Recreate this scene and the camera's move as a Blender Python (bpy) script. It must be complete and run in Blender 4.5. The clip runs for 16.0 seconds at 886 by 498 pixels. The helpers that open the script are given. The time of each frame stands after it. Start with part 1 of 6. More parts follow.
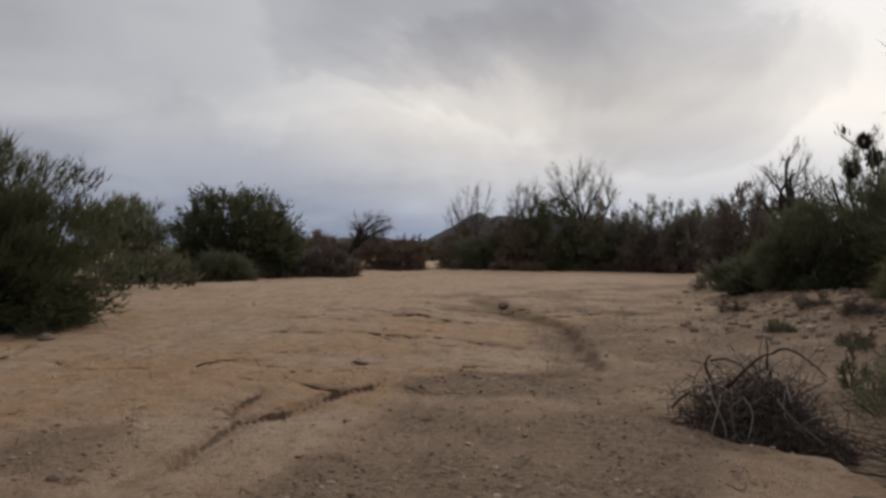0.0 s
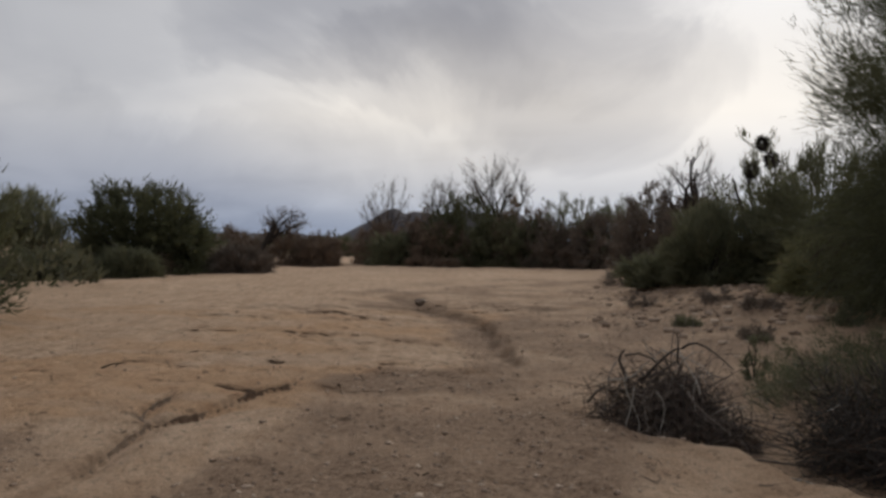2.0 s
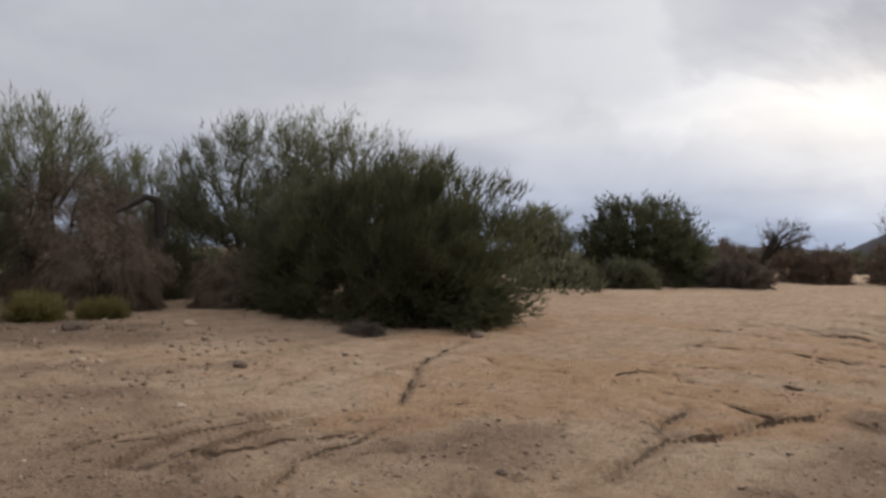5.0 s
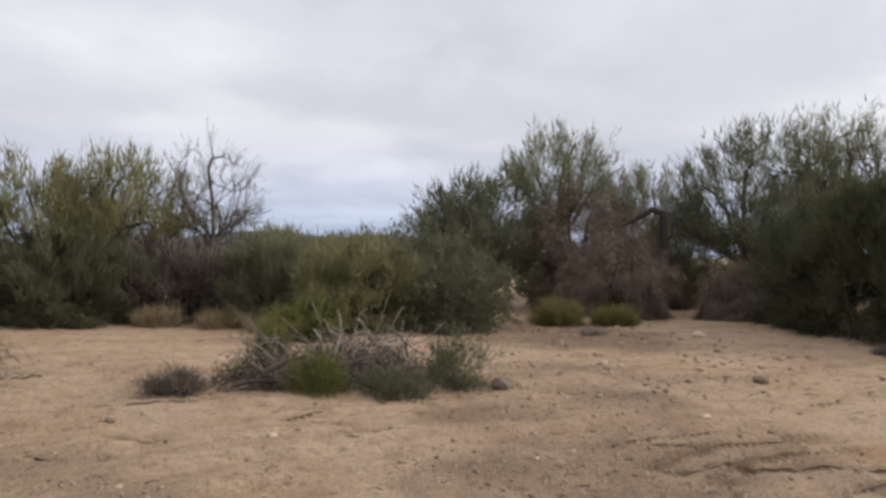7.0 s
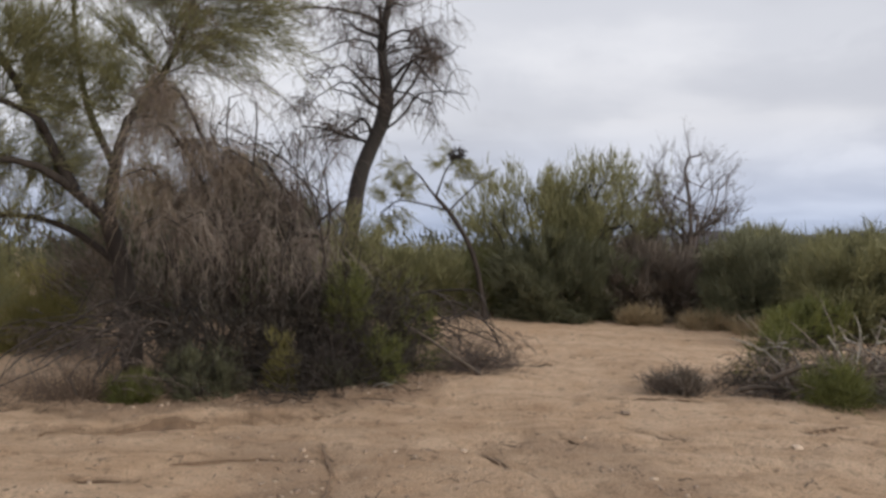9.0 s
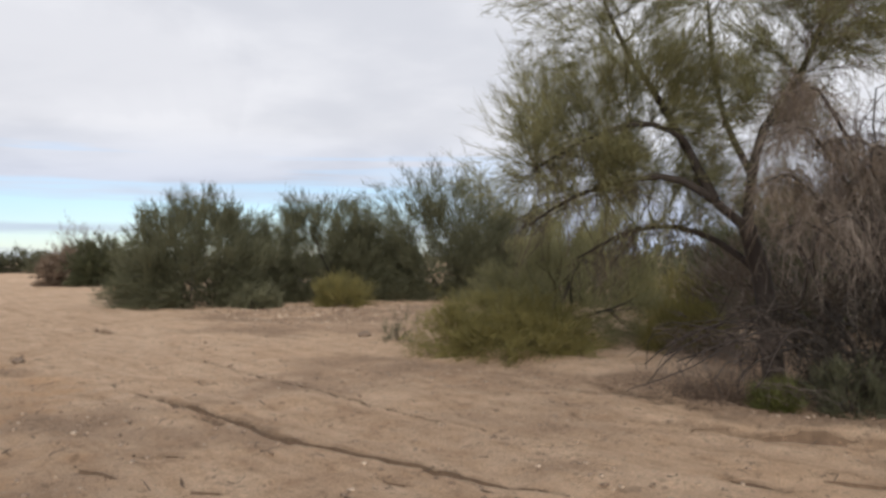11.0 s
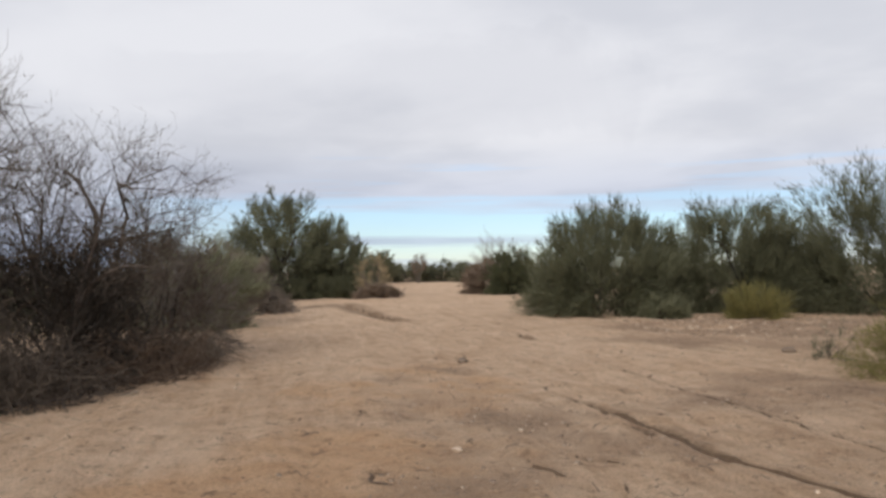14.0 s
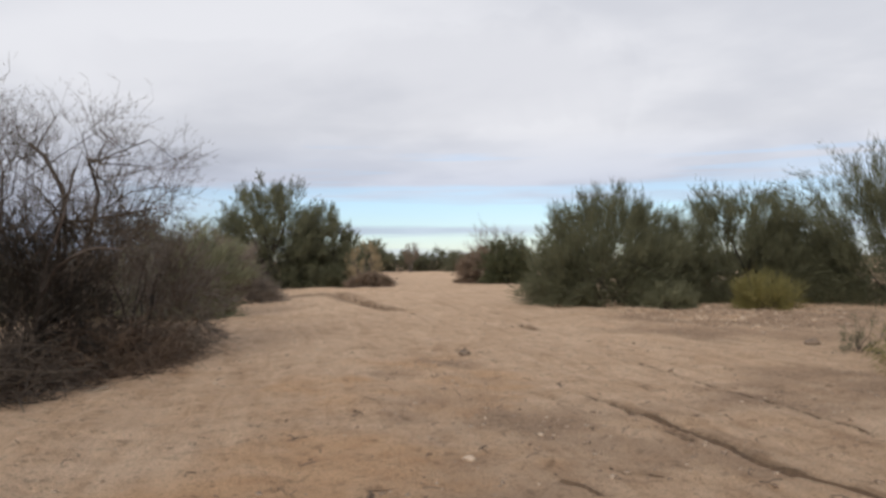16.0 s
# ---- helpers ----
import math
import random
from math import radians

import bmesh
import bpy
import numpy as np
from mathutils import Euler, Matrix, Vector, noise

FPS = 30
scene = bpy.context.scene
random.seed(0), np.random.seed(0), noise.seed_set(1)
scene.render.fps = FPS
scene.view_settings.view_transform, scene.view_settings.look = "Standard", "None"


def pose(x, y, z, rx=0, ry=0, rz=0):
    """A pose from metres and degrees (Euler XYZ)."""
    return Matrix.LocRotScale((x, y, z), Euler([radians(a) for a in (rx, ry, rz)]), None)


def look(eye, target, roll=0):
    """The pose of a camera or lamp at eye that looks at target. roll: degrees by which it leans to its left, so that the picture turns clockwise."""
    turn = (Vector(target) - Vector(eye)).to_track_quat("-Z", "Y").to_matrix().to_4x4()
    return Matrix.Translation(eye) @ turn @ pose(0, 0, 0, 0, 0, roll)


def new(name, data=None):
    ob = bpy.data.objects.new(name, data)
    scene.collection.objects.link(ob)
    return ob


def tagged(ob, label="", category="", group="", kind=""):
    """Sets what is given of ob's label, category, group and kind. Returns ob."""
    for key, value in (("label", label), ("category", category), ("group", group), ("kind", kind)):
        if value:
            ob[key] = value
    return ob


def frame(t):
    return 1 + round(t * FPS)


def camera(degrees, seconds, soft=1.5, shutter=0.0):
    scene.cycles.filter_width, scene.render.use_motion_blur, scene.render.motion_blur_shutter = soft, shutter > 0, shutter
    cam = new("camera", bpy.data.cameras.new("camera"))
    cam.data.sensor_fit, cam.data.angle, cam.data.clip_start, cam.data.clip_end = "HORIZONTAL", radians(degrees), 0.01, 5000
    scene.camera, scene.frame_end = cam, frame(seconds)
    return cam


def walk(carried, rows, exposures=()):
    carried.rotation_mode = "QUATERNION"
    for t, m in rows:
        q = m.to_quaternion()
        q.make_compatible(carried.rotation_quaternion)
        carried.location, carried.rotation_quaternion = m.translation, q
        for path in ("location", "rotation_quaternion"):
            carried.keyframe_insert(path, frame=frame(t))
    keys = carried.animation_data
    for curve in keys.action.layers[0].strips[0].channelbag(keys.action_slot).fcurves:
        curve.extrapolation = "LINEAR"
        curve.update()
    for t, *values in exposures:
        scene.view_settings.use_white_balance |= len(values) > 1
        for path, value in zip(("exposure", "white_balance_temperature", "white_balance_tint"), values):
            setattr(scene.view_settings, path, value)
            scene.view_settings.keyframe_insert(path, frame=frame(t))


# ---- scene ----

# ---------- camera ----------
cam = camera(59.37, 16.0, soft=3.0)


def turned(x, y, z, yaw, pitch, roll):
    eye = Vector((x, y, z))
    a, b = radians(yaw), radians(pitch)
    ahead = Vector((-math.sin(a) * math.cos(b), math.cos(a) * math.cos(b), math.sin(b)))
    return look(eye, eye + ahead, roll)


# seconds, eye, yaw to the left, pitch up, roll
PATH = [
    (0.0, 0.001, 0.001, 1.535, 16.26, -0.12, -0.08),
    (0.5, -0.026, 0.005, 1.544, 11.90, -0.22, -0.28),
    (1.0, -0.034, 0.000, 1.549, 11.07, -0.22, -0.14),
    (1.5, -0.042, 0.014, 1.543, 10.24, -0.39, -0.06),
    (2.0, -0.055, 0.034, 1.545, 9.99, -0.42, 0.09),
    (2.5, -0.084, 0.063, 1.538, 10.22, -0.44, 0.33),
    (3.0, -0.182, 0.089, 1.536, 13.12, -0.73, 0.56),
    (3.2, -0.238, 0.150, 1.533, 14.43, -0.83, 0.71),
    (5.3, -0.378, -0.030, 1.566, 50.84, 0.37, 1.09),
    (5.5, -0.408, -0.057, 1.551, 54.49, 0.46, 1.09),
    (6.0, -0.453, -0.112, 1.535, 63.25, 0.46, 1.04),
    (6.5, -0.472, -0.181, 1.539, 71.39, 0.32, 0.87),
    (7.0, -0.499, -0.239, 1.541, 80.19, 0.44, 0.78),
    (7.5, -0.557, -0.329, 1.521, 88.97, 0.37, 0.74),
    (8.0, -0.520, -0.457, 1.540, 96.67, 0.29, 0.59),
    (8.5, -0.507, -0.601, 1.521, 103.77, 0.19, 0.60),
    (9.0, -0.483, -0.713, 1.533, 112.96, 0.10, 0.43),
    (9.5, -0.476, -0.782, 1.534, 124.77, 0.03, 0.16),
    (10.0, -0.496, -0.820, 1.525, 136.16, 0.28, -0.23),
    (10.2, -0.480, -0.838, 1.510, 140.56, 0.42, -0.23),
    (12.3, -0.191, -0.688, 1.586, 176.49, 0.80, -0.79),
    (12.5, -0.173, -0.708, 1.584, 178.48, 0.95, -0.76),
    (13.0, -0.119, -0.710, 1.579, 182.34, 1.12, -0.79),
    (13.5, -0.085, -0.720, 1.571, 184.55, 1.25, -0.79),
    (14.0, -0.063, -0.710, 1.579, 185.51, 1.53, -0.80),
    (14.5, -0.021, -0.777, 1.575, 185.70, 1.42, -0.73),
    (15.0, 0.025, -0.860, 1.563, 185.60, 1.40, -0.72),
    (15.5, 0.066, -1.287, 1.511, 184.98, 0.82, -0.81),
    (16.0, 0.180, -1.698, 1.501, 184.87, 0.78, -0.62),
]
EXPOSURES = [(0.0, -0.67), (3.2, -0.67), (5.3, -0.06), (7, 0.30), (8, 0.39), (9, 0.20), (10.2, 0.29), (12.3, 0.16), (16, 0.16)]
walk(cam, [(r[0], turned(*r[1:])) for r in PATH], EXPOSURES)

# ---------- world: thin high overcast with a clear strip low in the south ----------
SUN_AZ, SUN_EL = radians(-15.0), radians(25.0)   # azimuth to the left of +y, elevation
CLOUD_BANKS = [(12.0, 18.5, 13.0, 5.0, 0.30), (3.5, 13.5, 11.0, 4.0, 0.27), (24.0, 6.0, 12.0, 3.0, 0.12), (32.0, 16.0, 18.0, 9.0, -0.17), (84.0, 9.0, 16.0, 4.0, 0.10), (190.0, 11.0, 18.0, 3.0, 0.08), (58.0, 13.0, 12.0, 4.0, 0.08)]   # azimuth, elevation, width, height, depth


def nodes_of(tree):
    tree.nodes.clear()

    def add(kind, **kw):
        n = tree.nodes.new(kind)
        for key, value in kw.items():
            if key == "inputs":
                for k, v in value.items():
                    n.inputs[k].default_value = v
            else:
                setattr(n, key, value)
        return n
    return add, tree.links.new


def ramp(add, stops, interp="LINEAR"):
    n = add("ShaderNodeValToRGB")
    n.color_ramp.interpolation = interp
    while len(n.color_ramp.elements) < len(stops):
        n.color_ramp.elements.new(0.5)
    for e, (p, c) in zip(n.color_ramp.elements, stops):
        e.position = p
        e.color = (*c, 1) if len(c) == 3 else c
    return n


def grey(v):
    return (v, v, v)


def build_world():
    w = bpy.data.worlds.new("sky")
    scene.world = w
    w.use_nodes = True
    add, link = nodes_of(w.node_tree)
    tc = add("ShaderNodeTexCoord")
    nrm = add("ShaderNodeVectorMath", operation="NORMALIZE")
    link(tc.outputs["Generated"], nrm.inputs[0])
    sep = add("ShaderNodeSeparateXYZ")
    link(tc.outputs["Generated"], sep.inputs[0])
    # flat cloud layer: direction divided by height
    up = add("ShaderNodeMath", operation="MAXIMUM", inputs={1: 0.0})
    link(sep.outputs["Z"], up.inputs[0])
    soft = add("ShaderNodeMath", operation="ADD", inputs={1: 0.14})
    link(up.outputs[0], soft.inputs[0])
    px = add("ShaderNodeMath", operation="DIVIDE")
    py = add("ShaderNodeMath", operation="DIVIDE")
    link(sep.outputs["X"], px.inputs[0]); link(soft.outputs[0], px.inputs[1])
    link(sep.outputs["Y"], py.inputs[0]); link(soft.outputs[0], py.inputs[1])
    flat = add("ShaderNodeCombineXYZ")
    link(px.outputs[0], flat.inputs[0]); link(py.outputs[0], flat.inputs[1])
    # large soft cloud masses
    big = add("ShaderNodeTexNoise", inputs={"Scale": 0.62, "Detail": 6.0, "Roughness": 0.5, "Distortion": 0.15})
    shift = add("ShaderNodeVectorMath", operation="ADD", inputs={1: (4.3, 1.7, 0.4)})
    link(flat.outputs[0], shift.inputs[0]); link(shift.outputs[0], big.inputs["Vector"])
    tone = ramp(add, [(0.30, (0.47, 0.485, 0.54)), (0.47, (0.59, 0.605, 0.66)), (0.64, (0.72, 0.727, 0.77))], "EASE")
    link(big.outputs["Fac"], tone.inputs[0])
    # the sun's glow behind the clouds
    sund = Vector((-math.sin(SUN_AZ) * math.cos(SUN_EL), math.cos(SUN_AZ) * math.cos(SUN_EL), math.sin(SUN_EL)))
    dot = add("ShaderNodeVectorMath", operation="DOT_PRODUCT", inputs={1: sund})
    link(nrm.outputs[0], dot.inputs[0])
    glow = ramp(add, [(0.0, grey(0.0)), (0.55, grey(0.02)), (0.80, grey(0.15)), (0.93, grey(0.36)), (0.975, grey(0.60)), (1.0, grey(1.0))])
    link(dot.outputs["Value"], glow.inputs[0])
    glowc = add("ShaderNodeMix", data_type="RGBA", blend_type="MULTIPLY", inputs={0: 1.0, 7: (1.05, 1.0, 0.92, 1)})
    link(glow.outputs[0], glowc.inputs[6])
    # paler break in the clouds low under the sun
    brk = Vector((-math.sin(radians(0)) * math.cos(radians(7)), math.cos(radians(0)) * math.cos(radians(7)), math.sin(radians(7))))
    flatten = add("ShaderNodeVectorMath", operation="MULTIPLY", inputs={1: (1, 1, 4.0)})
    link(nrm.outputs[0], flatten.inputs[0])
    bv = Vector((brk.x, brk.y, brk.z * 4.0)).normalized()
    fl2 = add("ShaderNodeVectorMath", operation="NORMALIZE")
    link(flatten.outputs[0], fl2.inputs[0])
    bdot = add("ShaderNodeVectorMath", operation="DOT_PRODUCT", inputs={1: bv})
    link(fl2.outputs[0], bdot.inputs[0])
    brr = ramp(add, [(0.88, grey(0.0)), (1.0, (0.46, 0.38, 0.25))], "EASE")
    link(bdot.outputs["Value"], brr.inputs[0])
    gsum = add("ShaderNodeMix", data_type="RGBA", blend_type="ADD", inputs={0: 1.0})
    link(glowc.outputs[2], gsum.inputs[6]); link(brr.outputs[0], gsum.inputs[7])
    glowc = gsum
    cloud = add("ShaderNodeMix", data_type="RGBA", blend_type="ADD", inputs={0: 1.0})
    # dense grey cloud banks beside the glow, torn at the edges, and a duller band near the horizon
    torn = add("ShaderNodeTexNoise", inputs={"Scale": 2.6, "Detail": 7.0, "Roughness": 0.58, "Distortion": 0.8})
    link(nrm.outputs[0], torn.inputs["Vector"])
    tear = add("ShaderNodeVectorMath", operation="MULTIPLY_ADD", inputs={1: (0.60, 0.60, 0.34), 2: (-0.30, -0.30, -0.17)})
    link(torn.outputs["Color"], tear.inputs[0])
    ragged = add("ShaderNodeVectorMath", operation="ADD")
    link(nrm.outputs[0], ragged.inputs[0]); link(tear.outputs[0], ragged.inputs[1])
    banks = None
    for az, el, wide, tall, deep in CLOUD_BANKS:
        az, el = radians(az), radians(el)
        mid = Vector((-math.sin(az) * math.cos(el), math.cos(az) * math.cos(el), math.sin(el)))
        across, rise = Vector((math.cos(az), math.sin(az), 0)), Vector((math.sin(az) * math.sin(el), -math.cos(az) * math.sin(el), math.cos(el)))
        parts = []
        for axis, size in ((across, wide), (rise, tall)):
            d = add("ShaderNodeVectorMath", operation="DOT_PRODUCT", inputs={1: axis / math.sin(radians(size))})
            link(ragged.outputs[0], d.inputs[0])
            c = add("ShaderNodeMath", operation="SUBTRACT", inputs={1: mid.dot(axis) / math.sin(radians(size))})
            link(d.outputs["Value"], c.inputs[0])
            q = add("ShaderNodeMath", operation="POWER", inputs={1: 2.0})
            link(c.outputs[0], q.inputs[0])
            parts.append(q)
        away = add("ShaderNodeMath", operation="ADD")
        link(parts[0].outputs[0], away.inputs[0]); link(parts[1].outputs[0], away.inputs[1])
        behind = add("ShaderNodeVectorMath", operation="DOT_PRODUCT", inputs={1: mid * -6})
        link(nrm.outputs[0], behind.inputs[0])
        ahead = add("ShaderNodeMath", operation="MAXIMUM", inputs={1: 0.0})
        link(behind.outputs["Value"], ahead.inputs[0])
        total = add("ShaderNodeMath", operation="ADD")
        link(away.outputs[0], total.inputs[0]); link(ahead.outputs[0], total.inputs[1])
        tint = (1 - deep, 1 - deep * 0.97, 1 - deep * 0.86)
        r = ramp(add, [(0.12, tint), (0.62, tuple((1 + v) / 2 for v in tint)), (1.0, grey(1.0))], "EASE")
        half_way = add("ShaderNodeMath", operation="MULTIPLY", inputs={1: 0.5})
        link(total.outputs[0], half_way.inputs[0]); link(half_way.outputs[0], r.inputs[0])
        if banks:
            m = add("ShaderNodeMix", data_type="RGBA", blend_type="MULTIPLY", inputs={0: 1.0})
            link(banks, m.inputs[6]); link(r.outputs[0], m.inputs[7])
            banks = m.outputs[2]
        else:
            banks = r.outputs[0]
    hz = add("ShaderNodeMapRange", inputs={1: 0.0, 2: 0.16, 3: 0.0, 4: 1.0})
    link(sep.outputs["Z"], hz.inputs[0])
    hzr = ramp(add, [(0.0, (0.62, 0.72, 0.90)), (0.45, (0.78, 0.83, 0.93)), (1.0, (1.0, 1.0, 1.0))])
    link(hz.outputs[0], hzr.inputs[0])
    dull = add("ShaderNodeMix", data_type="RGBA", blend_type="MULTIPLY", inputs={0: 1.0})
    link(banks, dull.inputs[6]); link(hzr.outputs[0], dull.inputs[7])
    link(tone.outputs[0], cloud.inputs[6]); link(glowc.outputs[2], cloud.inputs[7])
    toned = add("ShaderNodeMix", data_type="RGBA", blend_type="MULTIPLY", inputs={0: 1.0})
    link(cloud.outputs[2], toned.inputs[6]); link(dull.outputs[2], toned.inputs[7])
    # clear sky
    sky = add("ShaderNodeTexSky", sky_type="NISHITA", sun_disc=False, sun_elevation=SUN_EL, sun_rotation=-SUN_AZ,
              air_density=1.0, dust_density=0.1, ozone_density=4.0)
    clear = add("ShaderNodeMix", data_type="RGBA", blend_type="MULTIPLY", inputs={0: 1.0, 7: (0.099, 0.104, 0.114, 1)})
    link(sky.outputs[0], clear.inputs[6])
    # cover: full overhead, opening towards the low southern sky, with drawn-out streaks
    streak = add("ShaderNodeTexNoise", inputs={"Scale": 1.0, "Detail": 5.0, "Roughness": 0.55})
    squash = add("ShaderNodeVectorMath", operation="MULTIPLY", inputs={1: (1.8, 1.8, 42.0)})
    link(nrm.outputs[0], squash.inputs[0]); link(squash.outputs[0], streak.inputs["Vector"])
    low = add("ShaderNodeMapRange", inputs={1: 0.045, 2: 0.105, 3: 0.0, 4: 1.0})
    link(sep.outputs["Z"], low.inputs[0])
    south = add("ShaderNodeMapRange", inputs={1: -0.985, 2: -0.86, 3: 0.0, 4: 1.0})
    link(sep.outputs["Y"], south.inputs[0])
    both = add("ShaderNodeMath", operation="MAXIMUM")
    link(low.outputs[0], both.inputs[0]); link(south.outputs[0], both.inputs[1])
    st = add("ShaderNodeMapRange", inputs={1: 0.42, 2: 0.66, 3: -0.25, 4: 0.75})
    link(streak.outputs["Fac"], st.inputs[0])
    cover = add("ShaderNodeMath", operation="ADD", use_clamp=True)
    link(both.outputs[0], cover.inputs[0]); link(st.outputs[0], cover.inputs[1])
    cover2 = add("ShaderNodeMath", operation="MAXIMUM", use_clamp=True)
    solid = add("ShaderNodeMapRange", inputs={1: 0.085, 2: 0.15, 3: 0.22, 4: 1.0})
    link(sep.outputs["Z"], solid.inputs[0])
    solid2 = add("ShaderNodeMath", operation="MAXIMUM")
    link(solid.outputs[0], solid2.inputs[0]); link(south.outputs[0], solid2.inputs[1])
    link(cover.outputs[0], cover2.inputs[0]); link(solid2.outputs[0], cover2.inputs[1])
    mixed = add("ShaderNodeMix", data_type="RGBA")
    link(cover2.outputs[0], mixed.inputs[0]); link(clear.outputs[2], mixed.inputs[6]); link(toned.outputs[2], mixed.inputs[7])
    bg = add("ShaderNodeBackground", inputs={"Strength": 1.0})
    link(mixed.outputs[2], bg.inputs["Color"])
    out = add("ShaderNodeOutputWorld")
    link(bg.outputs[0], out.inputs[0])


build_world()
sun = new("sun", bpy.data.lights.new("sun", "SUN"))
sun.data.energy, sun.data.angle, sun.data.color = 1.4, radians(20), (1.0, 0.95, 0.87)
_d = Vector((-math.sin(SUN_AZ) * math.cos(SUN_EL), math.cos(SUN_AZ) * math.cos(SUN_EL), math.sin(SUN_EL)))
sun.matrix_world = look(_d * 50, (0, 0, 0))

# ---------- materials ----------


def foliage(name, dark, light, rough=0.65, through_light=0.45):
    dark, light = [tuple(min(v * 1.18, 0.6) for v in c) for c in (dark, light)]
    m = bpy.data.materials.new(name)
    m.use_nodes = True
    add, link = nodes_of(m.node_tree)
    geo = add("ShaderNodeNewGeometry")
    tc = add("ShaderNodeTexCoord")
    patch = add("ShaderNodeTexNoise", inputs={"Scale": 1.3, "Detail": 3.0})
    link(tc.outputs["Object"], patch.inputs["Vector"])
    mix = add("ShaderNodeMath", operation="MULTIPLY_ADD", inputs={1: 0.28, 2: 0.10})
    link(geo.outputs["Random Per Island"], mix.inputs[0])
    tot = add("ShaderNodeMath", operation="MULTIPLY_ADD", inputs={1: 0.6})
    link(patch.outputs["Fac"], tot.inputs[0]); link(mix.outputs[0], tot.inputs[2])
    c = ramp(add, [(0.15, dark), (0.85, light)])
    link(tot.outputs[0], c.inputs[0])
    p = add("ShaderNodeBsdfPrincipled", inputs={"Roughness": rough})
    link(c.outputs[0], p.inputs["Base Color"])
    tr = add("ShaderNodeBsdfTranslucent")
    link(c.outputs[0], tr.inputs["Color"])
    sh = add("ShaderNodeMixShader", inputs={0: through_light})
    link(p.outputs[0], sh.inputs[1]); link(tr.outputs[0], sh.inputs[2])
    out = add("ShaderNodeOutputMaterial")
    link(sh.outputs[0], out.inputs[0])
    return m


def bark(name, dark, light, scale=14.0):
    m = bpy.data.materials.new(name)
    m.use_nodes = True
    add, link = nodes_of(m.node_tree)
    tc = add("ShaderNodeTexCoord")
    geo = add("ShaderNodeNewGeometry")
    st = add("ShaderNodeVectorMath", operation="MULTIPLY", inputs={1: (1, 1, 0.25)})
    link(tc.outputs["Object"], st.inputs[0])
    n = add("ShaderNodeTexNoise", inputs={"Scale": scale, "Detail": 5.0, "Roughness": 0.65})
    link(st.outputs[0], n.inputs["Vector"])
    t = add("ShaderNodeMath", operation="MULTIPLY_ADD", inputs={1: 0.35})
    link(geo.outputs["Random Per Island"], t.inputs[0]); link(n.outputs["Fac"], t.inputs[2])
    c = ramp(add, [(0.35, dark), (0.95, light)])
    link(t.outputs[0], c.inputs[0])
    b = add("ShaderNodeBump", inputs={"Strength": 0.6, "Distance": 0.01})
    link(n.outputs["Fac"], b.inputs["Height"])
    p = add("ShaderNodeBsdfPrincipled", inputs={"Roughness": 0.9})
    link(c.outputs[0], p.inputs["Base Color"]); link(b.outputs[0], p.inputs["Normal"])
    out = add("ShaderNodeOutputMaterial")
    link(p.outputs[0], out.inputs[0])
    return m


def stone_mat(name, dark, light):
    m = bpy.data.materials.new(name)
    m.use_nodes = True
    add, link = nodes_of(m.node_tree)
    tc = add("ShaderNodeTexCoord")
    geo = add("ShaderNodeNewGeometry")
    n = add("ShaderNodeTexNoise", inputs={"Scale": 9.0, "Detail": 5.0})
    link(tc.outputs["Object"], n.inputs["Vector"])
    t = add("ShaderNodeMath", operation="MULTIPLY_ADD", inputs={1: 0.4, 2: -0.2})
    link(n.outputs["Fac"], t.inputs[0])
    t2 = add("ShaderNodeMath", operation="ADD")
    link(geo.outputs["Random Per Island"], t2.inputs[0]); link(t.outputs[0], t2.inputs[1])
    c = ramp(add, [(0.0, dark), (0.75, tuple((a + b) / 2 for a, b in zip(dark, light))), (1.0, light)])
    link(t2.outputs[0], c.inputs[0])
    p = add("ShaderNodeBsdfPrincipled", inputs={"Roughness": 0.85})
    link(c.outputs[0], p.inputs["Base Color"])
    out = add("ShaderNodeOutputMaterial")
    link(p.outputs[0], out.inputs[0])
    return m


